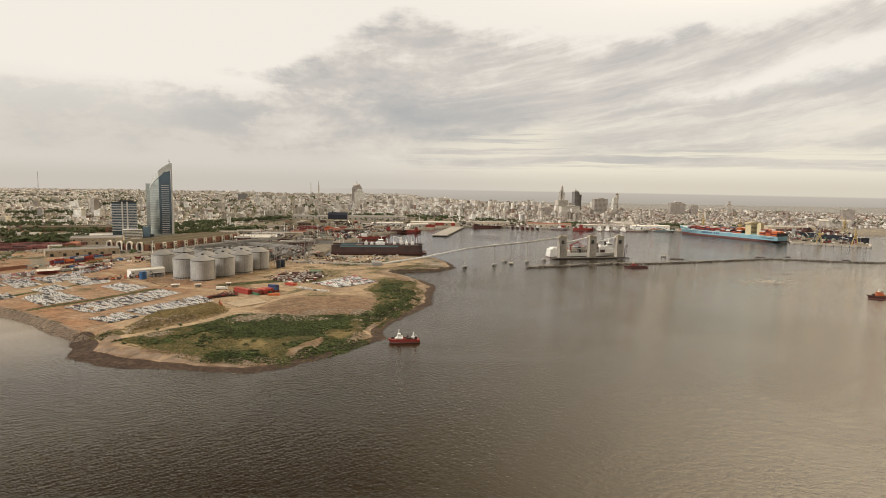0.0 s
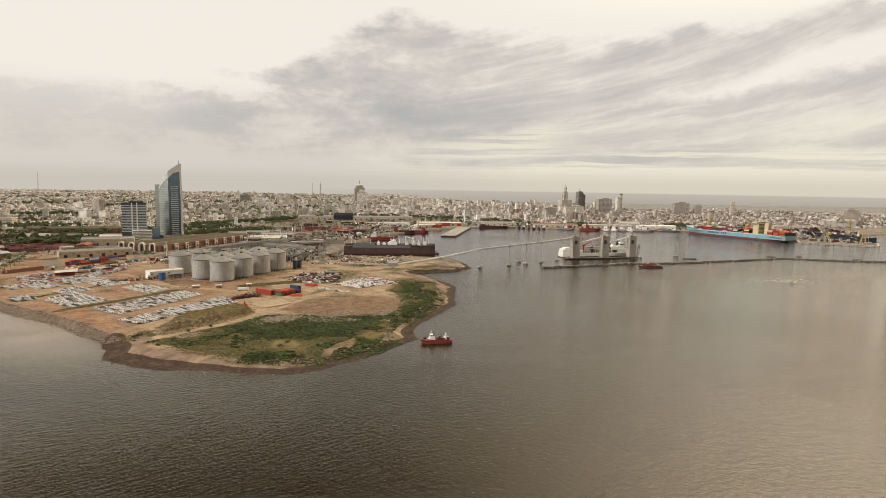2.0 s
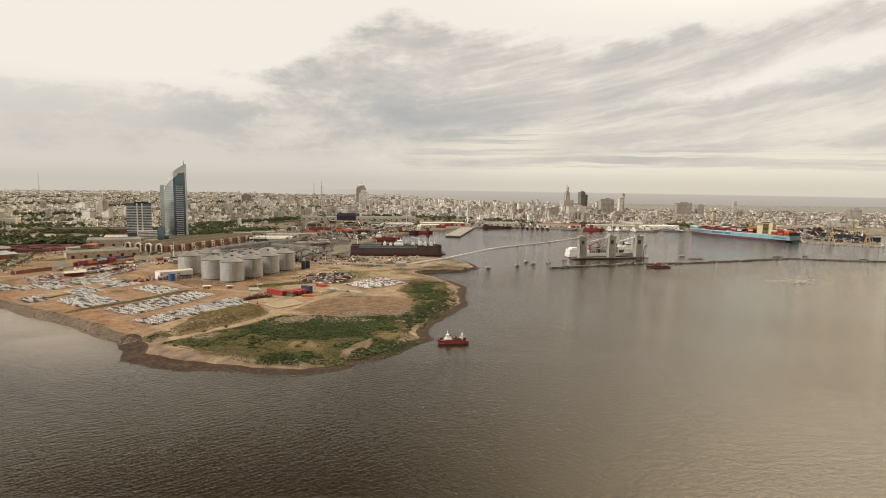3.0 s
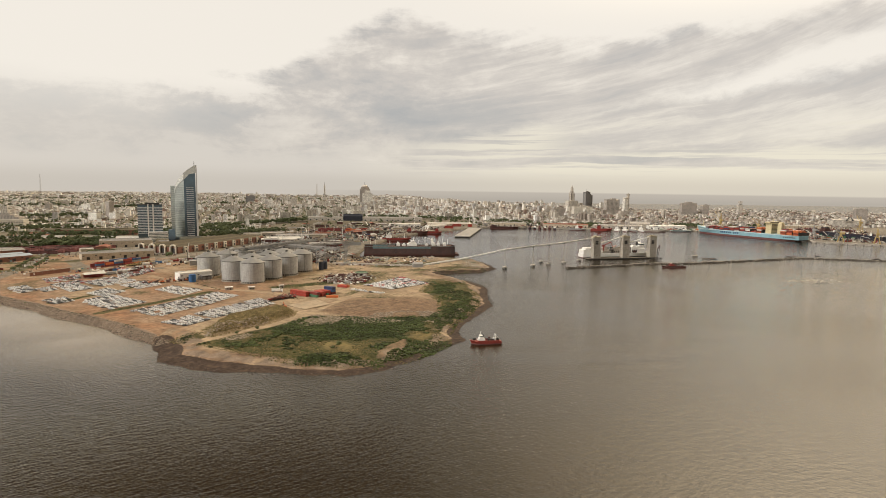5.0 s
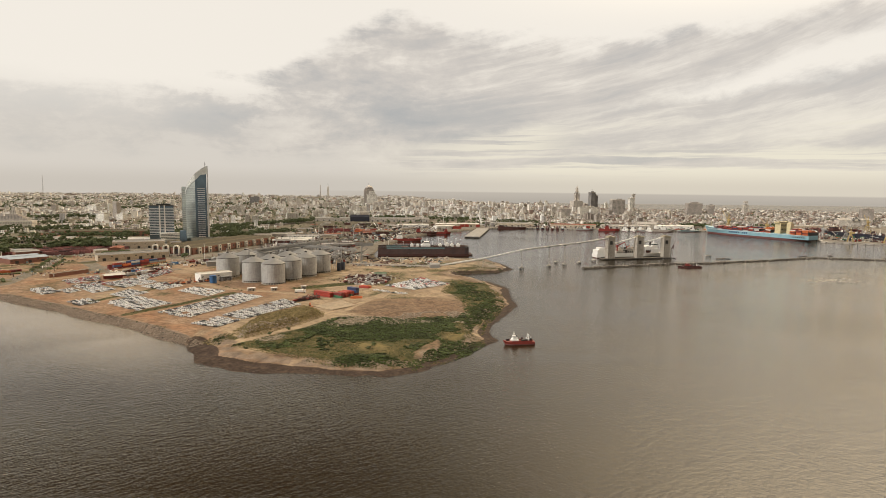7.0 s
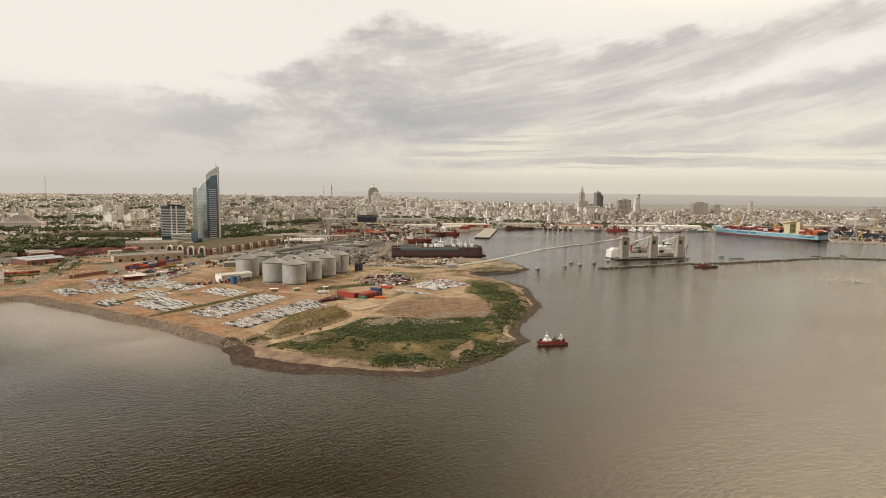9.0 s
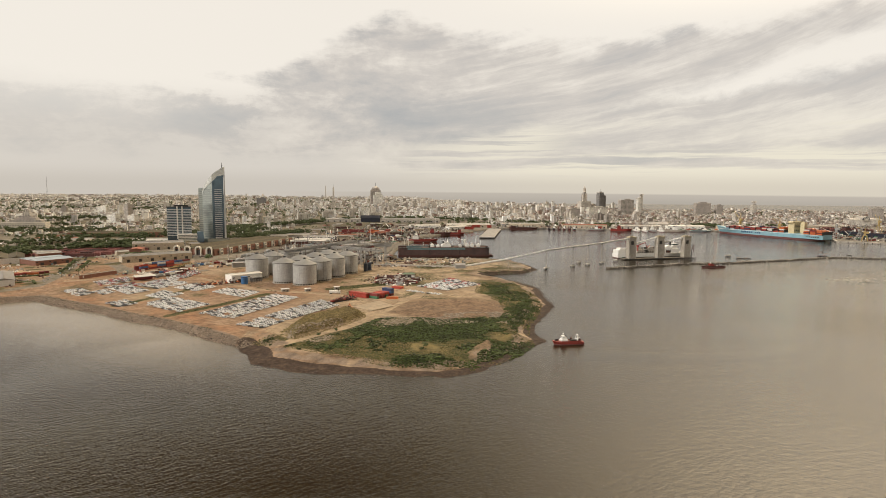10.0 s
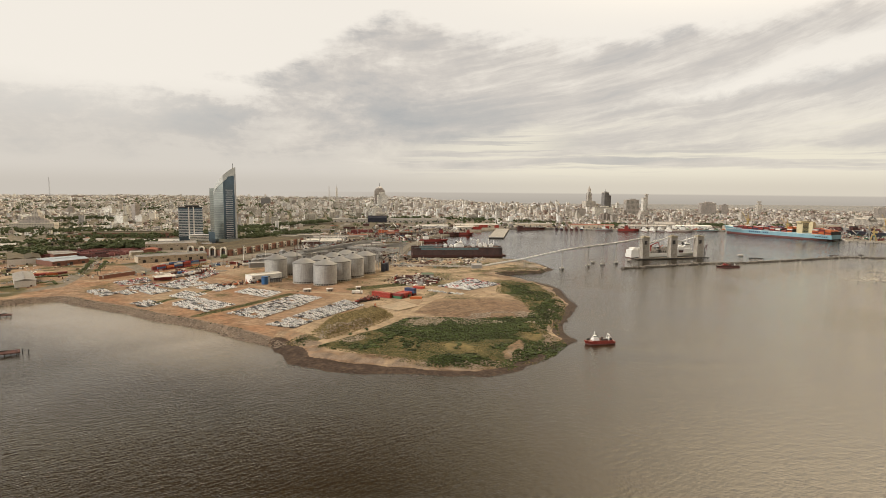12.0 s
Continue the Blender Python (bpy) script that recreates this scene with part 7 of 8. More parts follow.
def build_trees():
    tree_prototypes()
    rnd = random.Random(19)
    bands = [((-760, 1040), (-640, 1086), 24, 46), ((-880, 985), (-770, 1000), 24, 26), ((-900, 1226), (-820, 1290), 36, 22), ((-640, 1545), (-500, 1790), 20, 40), ((-560, 1270), (-450, 1420), 50, 36), ((-700, 1290), (-620, 1350), 40, 26), ((-600, 900), (-560, 940), 8, 8), ((-520, 985), (-545, 1010), 10, 6), ((380, 1775), (440, 1785), 18, 12), ((150, 1850), (260, 1830), 34, 20), ((-60, 1900), (90, 1840), 30, 18), ((-150, 1980), (100, 1960), 24, 20), ((-470, 902), (-470, 902), 3, 1), ((700, 1790), (1010, 1810), 26, 16)]
    used = set()
    for (x0, y0), (x1, y1), w, n in bands:
        for _ in range(n):
            f = rnd.random()
            x, y = x0 + (x1 - x0) * f + rnd.gauss(0, w * 0.4), y0 + (y1 - y0) * f + rnd.gauss(0, w * 0.5)
            p, z = rnd.randrange(4), ground_z(x, y)
            if p not in used:
                used.add(p)
                TREES[p].matrix_basis = pose(x, y, z, 0, 0, rnd.uniform(0, 360))
            else:
                copy_thing(TREES[p], pose(x, y, z, 0, 0, rnd.uniform(0, 360)))
    # the town's other greenery, massed
    x, y, z, d, rs = scatter(15000, (-2600, 1700, 1150, 3600), 23, lambda x, y: (y > np.clip(1420 + 0.5 * (x + 650), 1180, 1850)) & (np.abs(x + 60) < 0.84 * y + 100))
    g = wobble(x, y, 170, 31)
    k = (d > 60) & (rs.rand(len(x)) < np.where(x < -300, np.where(g > -0.2, 0.46, 0.16), np.where(g > 0.2, 0.42, 0.15)))
    x, y, z = x[k], y[k], z[k]
    c = np.repeat(np.stack([x, y, z + 4.0], -1), 7, 0) + rs.normal(0, 1, (len(x) * 7, 3)) * (3.2, 3.2, 1.9)
    tagged(new("town_greenery", clumps("town_greenery", c, rs.uniform(1.2, 2.6, len(c)), M_LEAF, 24, 0.8, 0.4)), "massed dark green street trees of the town", "trees", kind="stuff")
    # close belts of big trees on the landward side, and the small parks of the old town
    cs, ss = [], []
    for park in PARKS:
        arr = np.array(park, float)
        for _ in range(60):
            x, y = rnd.uniform(arr[:, 0].min(), arr[:, 0].max()), rnd.uniform(arr[:, 1].min(), arr[:, 1].max())
            if inside(np.array([x]), np.array([y]), arr)[0]:
                z, h, r = ground_z(x, y), rnd.uniform(8, 13), rnd.uniform(3.5, 6)
                for _ in range(16):
                    a, b, q = rnd.uniform(0, 6.28), rnd.uniform(-0.6, 1), rnd.uniform(0.5, 1)
                    cs.append((x + math.cos(a) * r * q * math.sqrt(1 - b * b * 0.8), y + math.sin(a) * r * q * math.sqrt(1 - b * b * 0.8), z + h * 0.62 + b * h * 0.33 * q))
                    ss.append(r * rnd.uniform(0.18, 0.36))
    for (x0, y0), (x1, y1), w, n in (((-770, 1040), (-640, 1088), 26, 44), ((-768, 1062), (-690, 1138), 14, 60), ((-900, 985), (-770, 1006), 26, 30), ((-980, 1100), (-760, 1150), 36, 38), ((-930, 1240), (-700, 1290), 50, 60), ((-560, 1270), (-430, 1440), 44, 80), ((-660, 1540), (-470, 1820), 22, 150), ((-700, 1340), (-560, 1500), 60, 90), ((-1200, 1420), (-900, 1440), 60, 90), ((-430, 1880), (-150, 1990), 24, 60), ((-830, 905), (-760, 930), 14, 24), ((-1260, 1720), (-1100, 1800), 36, 44), ((-1600, 2060), (-1440, 2250), 60, 40), ((-2100, 2800), (-1850, 3000), 90, 30), ((-1200, 2080), (-1180, 2330), 40, 26), ((-1010, 2400), (-900, 2720), 50, 34), ((-1180, 1560), (-1030, 1600), 30, 26), ((-420, 2600), (-260, 2720), 40, 30), ((-600, 2230), (-470, 2280), 30, 30)):
        for _ in range(n):
            f = rnd.random()
            x, y = x0 + (x1 - x0) * f + rnd.gauss(0, w * 0.45), y0 + (y1 - y0) * f + rnd.gauss(0, w * 0.45)
            z, h, r = ground_z(x, y), rnd.uniform(10, 17), rnd.uniform(4.5, 8)
            for _ in range(16):
                a, b, q = rnd.uniform(0, 6.28), rnd.uniform(-0.6, 1), rnd.uniform(0.5, 1)
                cs.append((x + math.cos(a) * r * q * math.sqrt(1 - b * b * 0.8), y + math.sin(a) * r * q * math.sqrt(1 - b * b * 0.8), z + h * 0.62 + b * h * 0.33 * q))
                ss.append(r * rnd.uniform(0.18, 0.36))
    tagged(new("tree_belts", clumps("tree_belts", cs, ss, M_LEAF, 77, 0.8, 0.4)), "close belts of big dark green trees", "trees", kind="stuff")
    # clipped dark hedges by the port road
    cs = []
    for (x0, y0), (x1, y1) in (((-668, 742), (-628, 766)), ((-655, 722), (-612, 748)), ((-640, 640), (-600, 700)), ((-600, 700), (-585, 680)), ((-700, 760), (-668, 742))):
        n = int(math.hypot(x1 - x0, y1 - y0) / 0.7)
        cs += [(x0 + (x1 - x0) * i / n + rnd.gauss(0, 0.5), y0 + (y1 - y0) * i / n + rnd.gauss(0, 0.5), ground_z(x0, y0) + 0.7) for i in range(n)]
    tagged(new("hedges", clumps("hedges", cs, [1.1] * len(cs), M_LEAF, 78, 0.9, 0.35)), "clipped dark green hedges by the port road", "hedge", kind="stuff")
    # palms along the port road
    for i in range(11):
        f = i / 10
        x, y = -578 - 46 * f + (9 if i % 2 else -9), 735 + 105 * f + rnd.uniform(-4, 4)
        p = thing("palm_tree", x, y, ground_z(x, y), rnd.uniform(0, 360), "slim palm tree beside the port road", "palm", "palms by the road")
        part("trunk", MB().tube(0, 0, [(-0.5, 0.3), (7.5, 0.2)], 7), M_BARK, p)
        fr = MB()
        for k in range(20):
            a, e = k * 0.314, 0.9 - 0.16 * (k % 5)
            tip = (math.cos(a) * 2.8, math.sin(a) * 2.8, 7.6 + e * 1.6 - 0.6)
            mid = (math.cos(a) * 1.4, math.sin(a) * 1.4, 7.6 + e * 1.5)
            fr.beam((0, 0, 7.4), mid, 0.8, 0.12).beam(mid, tip, 1.0, 0.12).beam(tip, (tip[0] * 1.15, tip[1] * 1.15, tip[2] - 1.5), 0.8, 0.12)
        part("fronds", fr, M_LEAF, p)


build_planting()
build_trees()


# ---- parked vehicles ----
M_CAR = {k: material("car_" + k, c, 0.3, 0.0, 0.06, 0.5, spec=0.6) for k, c in {"white": (0.56, 0.55, 0.53), "silver": (0.36, 0.36, 0.36), "dark": (0.03, 0.03, 0.034), "red": (0.28, 0.03, 0.025)}.items()}
M_TYRE = material("tyre_rubber", (0.02, 0.02, 0.02), 0.9, 0, 0.2, 2.0)


def car_body(m, x=0.0, y=0.0, z=0.0, a=0.0):
    """The painted shell of a small hatchback; length along its own x."""
    c, s = math.cos(a), math.sin(a)
    prof = [(-2.1, 0.35, 0.86), (-2.1, 0.95, 0.86), (-1.85, 1.02, 0.84), (-1.2, 1.46, 0.66), (0.3, 1.48, 0.66), (1.05, 1.0, 0.82), (2.0, 0.82, 0.8), (2.1, 0.35, 0.78)]
    vs = [(x + c * px - s * w * k, y + s * px + c * w * k, z + pz) for px, pz, w in prof for k in (-1, 1)]
    n = len(prof)
    fs = [(2 * i, 2 * i + 2, 2 * i + 3, 2 * i + 1) for i in range(n - 1)] + [tuple(2 * i for i in range(n - 1, -1, -1)), tuple(2 * i + 1 for i in range(n))]
    return m.add(vs, [tuple(reversed(f)) for f in fs])


def car_glass(m, x=0.0, y=0.0, z=0.0, a=0.0):
    c, s = math.cos(a), math.sin(a)
    pt = lambda px, w, pz: (x + c * px - s * w, y + s * px + c * w, z + pz)
    low = [pt(1.08, -0.80, 1.03), pt(1.08, 0.80, 1.03), pt(-1.84, 0.82, 1.06), pt(-1.84, -0.82, 1.06)]
    top = [pt(0.36, -0.67, 1.45), pt(0.36, 0.67, 1.45), pt(-1.24, 0.67, 1.44), pt(-1.24, -0.67, 1.44)]
    return m.add(low + top, [(i, (i + 1) % 4, 4 + (i + 1) % 4, 4 + i) for i in range(4)])


CARS = {}


def car(x, y, z, rz, colour):
    if colour not in CARS:
        c = CARS[colour] = thing("car", x, y, z, rz, colour + " new hatchback parked in a tight row", "car", "new cars awaiting shipment")
        part("body", car_body(MB()), M_CAR[colour], c)
        part("glazing", car_glass(MB()), M_WINDOW, c)
        for px in (-1.3, 1.3):
            for py in (-0.78, 0.78):
                w = MB().tube(0, 0, [(-0.1, 0.32), (0.1, 0.32)], 10)
                w.v = [(vx + px, vz + py, vy + 0.32) for vx, vy, vz in w.v]
                part("wheel", w, M_TYRE, c)
        return c
    return copy_thing(CARS[colour], pose(x, y, z, 0, 0, rz))


def lot_grid(quad, along, across):
    """Places on a skewed grid inside a four-cornered lot: rows run from its first to its last side."""
    a, b, c, d = (Vector(p) for p in quad)
    nu = max(1, int(((d - a).length + (c - b).length) / 2 / along))
    nv = max(1, int(((b - a).length + (c - d).length) / 2 / across))
    for i in range(nu):
        for j in range(nv):
            f, g = (i + 0.5) / nu, (j + 0.5) / nv
            p = (a * (1 - f) + d * f) * (1 - g) + (b * (1 - f) + c * f) * g
            yield p.x, p.y, f, g


def build_cars():
    rnd = random.Random(29)
    lots = [
        ([(-292, 482), (-265, 469), (-219, 563), (-242, 588)], 0.9), ([(-338, 523), (-301, 502), (-266, 600), (-296, 622)], 0.86),
        ([(-408, 569), (-356, 536), (-343, 566), (-392, 598)], 0.92), ([(-366, 632), (-322, 601), (-314, 632), (-358, 656)], 0.95),
        ([(-425, 609), (-398, 590), (-390, 620), (-423, 642)], 0.9), ([(-148, 674), (-113, 648), (-72, 690), (-108, 738)], 0.95),
        ([(-160, 645), (-122, 622), (-118, 627), (-155, 650)], 0.9), ([(-495, 659), (-446, 615), (-436, 640), (-480, 676)], 0.9),
        ([(-419, 659), (-384, 634), (-371, 664), (-406, 690)], 0.85), ([(-467, 674), (-432, 650), (-412, 690), (-456, 722)], 0.8),
        ([(-402, 560), (-357, 527), (-354, 532), (-399, 566)], 0.8), ([(-526, 632), (-490, 603), (-484, 622), (-515, 650)], 0.8),
        ([(-492, 630), (-470, 612), (-466, 628), (-486, 646)], 0.85), ([(-446, 570), (-423, 551), (-414, 570), (-436, 588)], 0.85),
        ([(-528, 697), (-504, 668), (-484, 698), (-508, 736)], 0.8), ([(-497, 660), (-467, 662), (-458, 684), (-478, 690)], 0.8),
        ([(-458, 664), (-434, 672), (-452, 712), (-462, 706)], 0.8), ([(-461, 736), (-440, 702), (-431, 770), (-449, 800)], 0.8),
    ]
    rest = {k: MB() for k in M_CAR}
    glass, count = MB(), 0
    tone = lambda i: rnd.choice(["white"] * 10 + ["silver"] * 5 + ["dark"] * 4 + (["red"] if i in (5, 9) else []))
    for i, (quad, fill) in enumerate(lots):
        a = math.degrees(math.atan2(quad[1][1] - quad[0][1], quad[1][0] - quad[0][0]))
        for x, y, f, g in lot_grid(quad, 2.5, 5.7):
            if i == 0 and 0.25 < f < 0.29 or rnd.random() > fill:
                continue
            x, y, turn = x + rnd.gauss(0, 0.25), y + rnd.gauss(0, 0.25), a + 16 + rnd.gauss(0, 3)
            z, c = ground_z(x, y) + 0.02, tone(i)
            if i >= 14 and rnd.random() < 0.42:
                c = rnd.choice(("red", "dark", "red", "silver"))
            if i == 5 and f > 0.55 and rnd.random() < 0.72:
                c = rnd.choice(("dark", "red", "dark", "silver"))
            if count < 215 and (i in (0,) or (i == 1 and f < 0.35)):
                count += 1
                car(x, y, z, turn, c)
            else:
                car_body(rest[c], x, y, z, radians(turn))
                car_glass(glass, x, y, z, radians(turn))
    yard = thing("parked_cars", 0, 0, 0, 0, "packed rows of new cars in white, silver and black", "cars", kind="stuff")
    for k, m in rest.items():
        tagged(part("car_bodies", m, M_CAR[k], yard), kind="stuff")
    tagged(part("car_glazing", glass, M_WINDOW, yard), kind="stuff")


def truck(x, y, rz, cab, box, label, group="lorries"):
    t = thing("lorry", x, y, ground_z(x, y), rz, label, "lorry", group)
    part("chassis", MB().box(0, 0, 0.7, 11.5, 1.0, 0.35), M_DARK, t)
    c = part("cab", MB().box(4.9, 0, 0.6, 2.0, 2.4, 2.5, 0, 0.94), cab, t)
    part("windscreen", MB().box(5.9, 0, 1.9, 0.12, 2.0, 0.8), M_WINDOW, c)
    part("load_body", MB().box(-1.2, 0, 1.05, 9.0, 2.5, 2.5), box, t)
    for px in (-4.6, -3.4, 4.6):
        for py in (-1.05, 1.05):
            w = MB().tube(0, 0, [(-0.16, 0.5), (0.16, 0.5)], 10)
            w.v = [(vx + px, vz + py, vy + 0.5) for vx, vy, vz in w.v]
            part("wheel", w, M_TYRE, t)


def digger(x, y, rz, mat, label):
    e = thing("excavator", x, y, ground_z(x, y), rz, label, "excavator", "site machines")
    for s in (-1, 1):
        part("track", MB().box(0, s * 1.2, 0, 4.2, 0.7, 0.9, 0, 0.85), M_DARK, e)
    part("house", MB().box(-0.5, 0, 1.0, 3.6, 2.8, 1.5, 0, 0.95), mat, e)
    part("cab", MB().box(0.9, 0.8, 1.0, 1.5, 1.2, 2.1, 0, 0.9), M_WINDOW, e)
    part("boom", MB().beam((1.2, -0.3, 1.8), (4.2, -0.3, 5.0), 0.55).beam((4.2, -0.3, 5.0), (6.4, -0.3, 2.4), 0.42), mat, e)
    part("bucket", MB().box(6.4, -0.3, 1.3, 1.1, 1.3, 1.1, 0, 0.7), M_DARK, e)


def build_vehicles():
    rnd = random.Random(31)
    build_cars()
    digger(-206, 546, 120, M_ORANGE, "orange excavator parked on the soil")
    digger(-222, 590, 40, M_RED, "red excavator at the end of the lot")
    for k in range(7):
        digger(-228 + k * 3.2, 577 + k * 3.4, 20 + k * 13, M_RUST if k % 3 else M_RED, "rust-red farm machine parked in a row")
    for k in range(8):
        digger(-395 + k * 5, 668 + k * 4, 10 + k * 21, M_ORANGE if k % 2 else M_RUST, "orange loader parked in a row")
    for k in range(9):
        digger(-488 + k * 1.6, 814 + k * 5, 15 + k * 17, M_YELLOW, "yellow loader parked in a row by the gate")
    shed = thing("open_shed", -476, 712, ground_z(-476, 712), 40, "red open-sided shed with a pale roof", "shed")
    part("roof", MB().gable(0, 0, 5, 22, 12, 1.8, 0, 1.0), M_ROOFW, shed)
    part("back_wall", MB().box(0, 5.6, -0.5, 21, 0.4, 5.4), M_RED, shed)
    for px in (-10, -3.4, 3.4, 10):
        part("post", MB().box(px, -5.4, -0.5, 0.4, 0.4, 5.6), M_RED, shed)
    truck(-234, 626, 10, M_WHITE, M_WHITE, "white box lorry on the dirt track")
    for i, ((x0, y0), (dx, dy), n, rz) in enumerate((((-505, 748), (5, -1), 8, 60), ((-468, 742), (1.0, 9), 7, 30), ((-556, 724), (2.2, 5), 8, 110), ((-490, 770), (6, -1), 7, 60), ((-470, 830), (5, 8), 9, 20), ((-420, 850), (6, 7), 9, 35), ((-345, 870), (6, 5), 8, 40))):
        for k in range(n):
            if rnd.random() < 0.12:
                continue
            cab, box = rnd.choice(((M_WHITE, M_WHITE), (M_RED, M_WHITE), (M_RED, M_RED), (M_WHITE, M_GALV), (M_WHITE, M_BLUE), (M_YELLOW, M_CONC), (M_RED, M_RUST)))
            truck(x0 + dx * k, y0 + dy * k, rz + rnd.gauss(0, 4), cab, box, "parked lorry in the vehicle yard")
    for k in range(26):
        x, y = rnd.uniform(-440, -100), rnd.uniform(1140, 1600)
        if x < -250 + (y - 1130) * 0.28:
            truck(x, y, rnd.uniform(0, 180), rnd.choice((M_WHITE, M_RED, M_BLUE)), rnd.choice((M_WHITE, M_GALV, M_RUST)), "lorry standing in the port yard", "port yard lorries")
    # the scrap yard
    scrap = {m: MB() for m in (M_RUST, M_WHITE, M_GALV, M_RED, M_CONC)}
    for k in range(520):
        x, y = rnd.gauss(-172, 17), rnd.gauss(715, 26)
        if depth_in(np.array([x]), np.array([y]), np.array([(-214, 700), (-165, 668), (-132, 722), (-165, 795), (-200, 760)]))[0] < 0:
            continue
        z = ground_z(x, y)
        m = scrap[rnd.choice([M_RUST] * 7 + [M_GALV] * 3 + [M_WHITE, M_RED] + [M_CONC] * 2)]
        s = rnd.uniform(0.8, 3.2)
        m.box(x, y, z + rnd.uniform(-0.2, 1.6), s * rnd.uniform(0.8, 2), s * rnd.uniform(0.4, 1), s * rnd.uniform(0.25, 0.6), rnd.uniform(0, 180), rnd.uniform(0.5, 1))
    heap = thing("scrap_heap", 0, 0, 0, 0, "untidy heaps of rusty scrap and wrecked vehicles", "scrap", kind="stuff")
    for m, mb in scrap.items():
        tagged(part("scrap_pieces", mb, m, heap), kind="stuff")
    warehouse(-160, 752, 10, 15, 9, 4, M_CONC, material("green_sheet_roof", (0.12, 0.17, 0.11), 0.7, 0, 0.3, 0.2), "small scrap-yard shed with a green roof", 1.2, group="")
    for k in range(9):
        a = k * 0.7
        truck(-172 + 24 * math.cos(a), 716 + 30 * math.sin(a), a * 57 + 40, rnd.choice((M_WHITE, M_RED, M_GALV)), rnd.choice((M_RUST, M_RUST, M_GALV)), "old lorry parked by the scrap heaps", "scrap yard lorries")
    pad = new("concrete_pad", MB().prism([(-206, 556), (-186, 538), (-166, 562), (-184, 586)], 3.2, 4.75).mesh("concrete_pad", material("pale_concrete_pad", (0.31, 0.245, 0.17), 0.9, 0, 0.35, 0.12, 0.03, dirt=(0.24, 0.17, 0.11))))
    tagged(pad, "pale concrete pad beside the dirt track", "slab")


build_vehicles()


# ---- towers and flats of the town ----
M_FLAT = [facade_material("flats_" + str(i), [(0, c), (0.5, tuple(v * 0.93 for v in c))], (0.12, 0.115, 0.11), 3.0, b, glass=0.85, every=True) for i, (c, b) in enumerate((((0.80, 0.77, 0.70), 3.0), ((0.60, 0.55, 0.48), 3.6), ((0.74, 0.69, 0.60), 2.6), ((0.40, 0.355, 0.315), 3.2)))]
M_BRONZE = facade_material("bronze_curtain_wall", [(0, (0.23, 0.22, 0.21)), (0.5, (0.21, 0.20, 0.19))], (0.07, 0.07, 0.075), 3.4, 2.2, glass=0.9, every=True)


def flats_prototype(i, w, e, h):
    mat = M_FLAT[i % 4]
    b = thing("apartment_building", 0, 0, -90, 0, ("white", "tan", "cream", "brown")[i % 4] + " rendered apartment block with rows of windows", "apartment building", "apartment blocks of the town")
    part("wall", MB().box(0, 0, -4, w, e, h + 4), mat, b)
    part("roof", MB().box(0, 0, h, w + 0.6, e + 0.6, 0.9), M_CONC, b)
    part("stair_tower", MB().box(w * 0.15, e * 0.1, h, 5, 5, 4.5), mat, b)
    part("water_tank", MB().box(w * 0.15, e * 0.1, h + 4.5, 3.2, 3.2, 1.8), M_CONC, b)
    for k in range(int(w / 5)):
        x = -w / 2 + (k + 0.5) * w / int(w / 5)
        part("balcony_bay", MB().box(x, -e / 2 - 0.7, 2, 2.4, 1.4, h - 4), mat if k % 2 else M_CONC, b)
    return b


def build_flats():
    rnd = random.Random(37)
    proto = [flats_prototype(i, w, e, h) for i, (w, e, h) in enumerate(((20, 13, 24), (14, 12, 27), (28, 13, 21), (16, 14, 25), (12, 12, 31), (32, 14, 18)))]
    spots = [(-483, 1995, 2, 20), (-470, 2000, 0, 20), (-540, 1855, 0, 24), (-525, 1862, 0, 24), (-630, 1722, 1, 22), (-610, 1730, 0, 22), (-424, 2200, 5, 12), (-366, 2270, 5, 10), (-330, 2275, 3, 10), (-239, 2530, 3, 8), (-200, 2530, 3, 8), (-144, 2475, 4, 8), (-120, 2480, 1, 8), (-100, 2470, 4, 6), (-1140, 1935, 4, -20)]
    for _ in range(60):
        x, y = rnd.uniform(-1700, 900), rnd.uniform(1900, 3100)
        if x < -600 and rnd.random() < 0.45 or abs(x + 60) > 0.8 * y:
            continue
        spots.append((x, y, rnd.randrange(6), rnd.choice((14, 14, 104)) + rnd.gauss(0, 3)))
    used = set()
    for x, y, p, rz in spots:
        z, d = relief(np.array([x]), np.array([y]))
        if d[0] < 60:
            continue
        if p in used:
            copy_thing(proto[p], pose(x, y, z[0], 0, 0, rz))
        else:
            used.add(p)
            proto[p].matrix_basis = pose(x, y, z[0], 0, 0, rz)


def landmark(x, y, w, e, ztop, rz, mat, label, name="office_block", tiers=(), mast=0.0):
    z = ground_z(x, y)
    b = thing(name, x, y, z, rz, label, "building", "town landmarks")
    h = ztop - z
    part("wall", MB().box(0, 0, -4, w, e, h + 4), mat, b)
    part("parapet", MB().box(0, 0, h, w + 0.8, e + 0.8, 1.2), M_CONC, b)
    part("plant_room", MB().box(w * 0.1, 0, h + 1.2, w * 0.4, e * 0.4, 3.5), mat, b)
    for tw, te, t0, t1 in tiers:
        part("tier", MB().box(0, 0, t0 - z, tw, te, t1 - t0), mat, b)
    if mast:
        part("mast", MB().tube(0, 0, [(h, 0.8), (h + mast, 0.25)], 6), M_DARK, b)
    return b


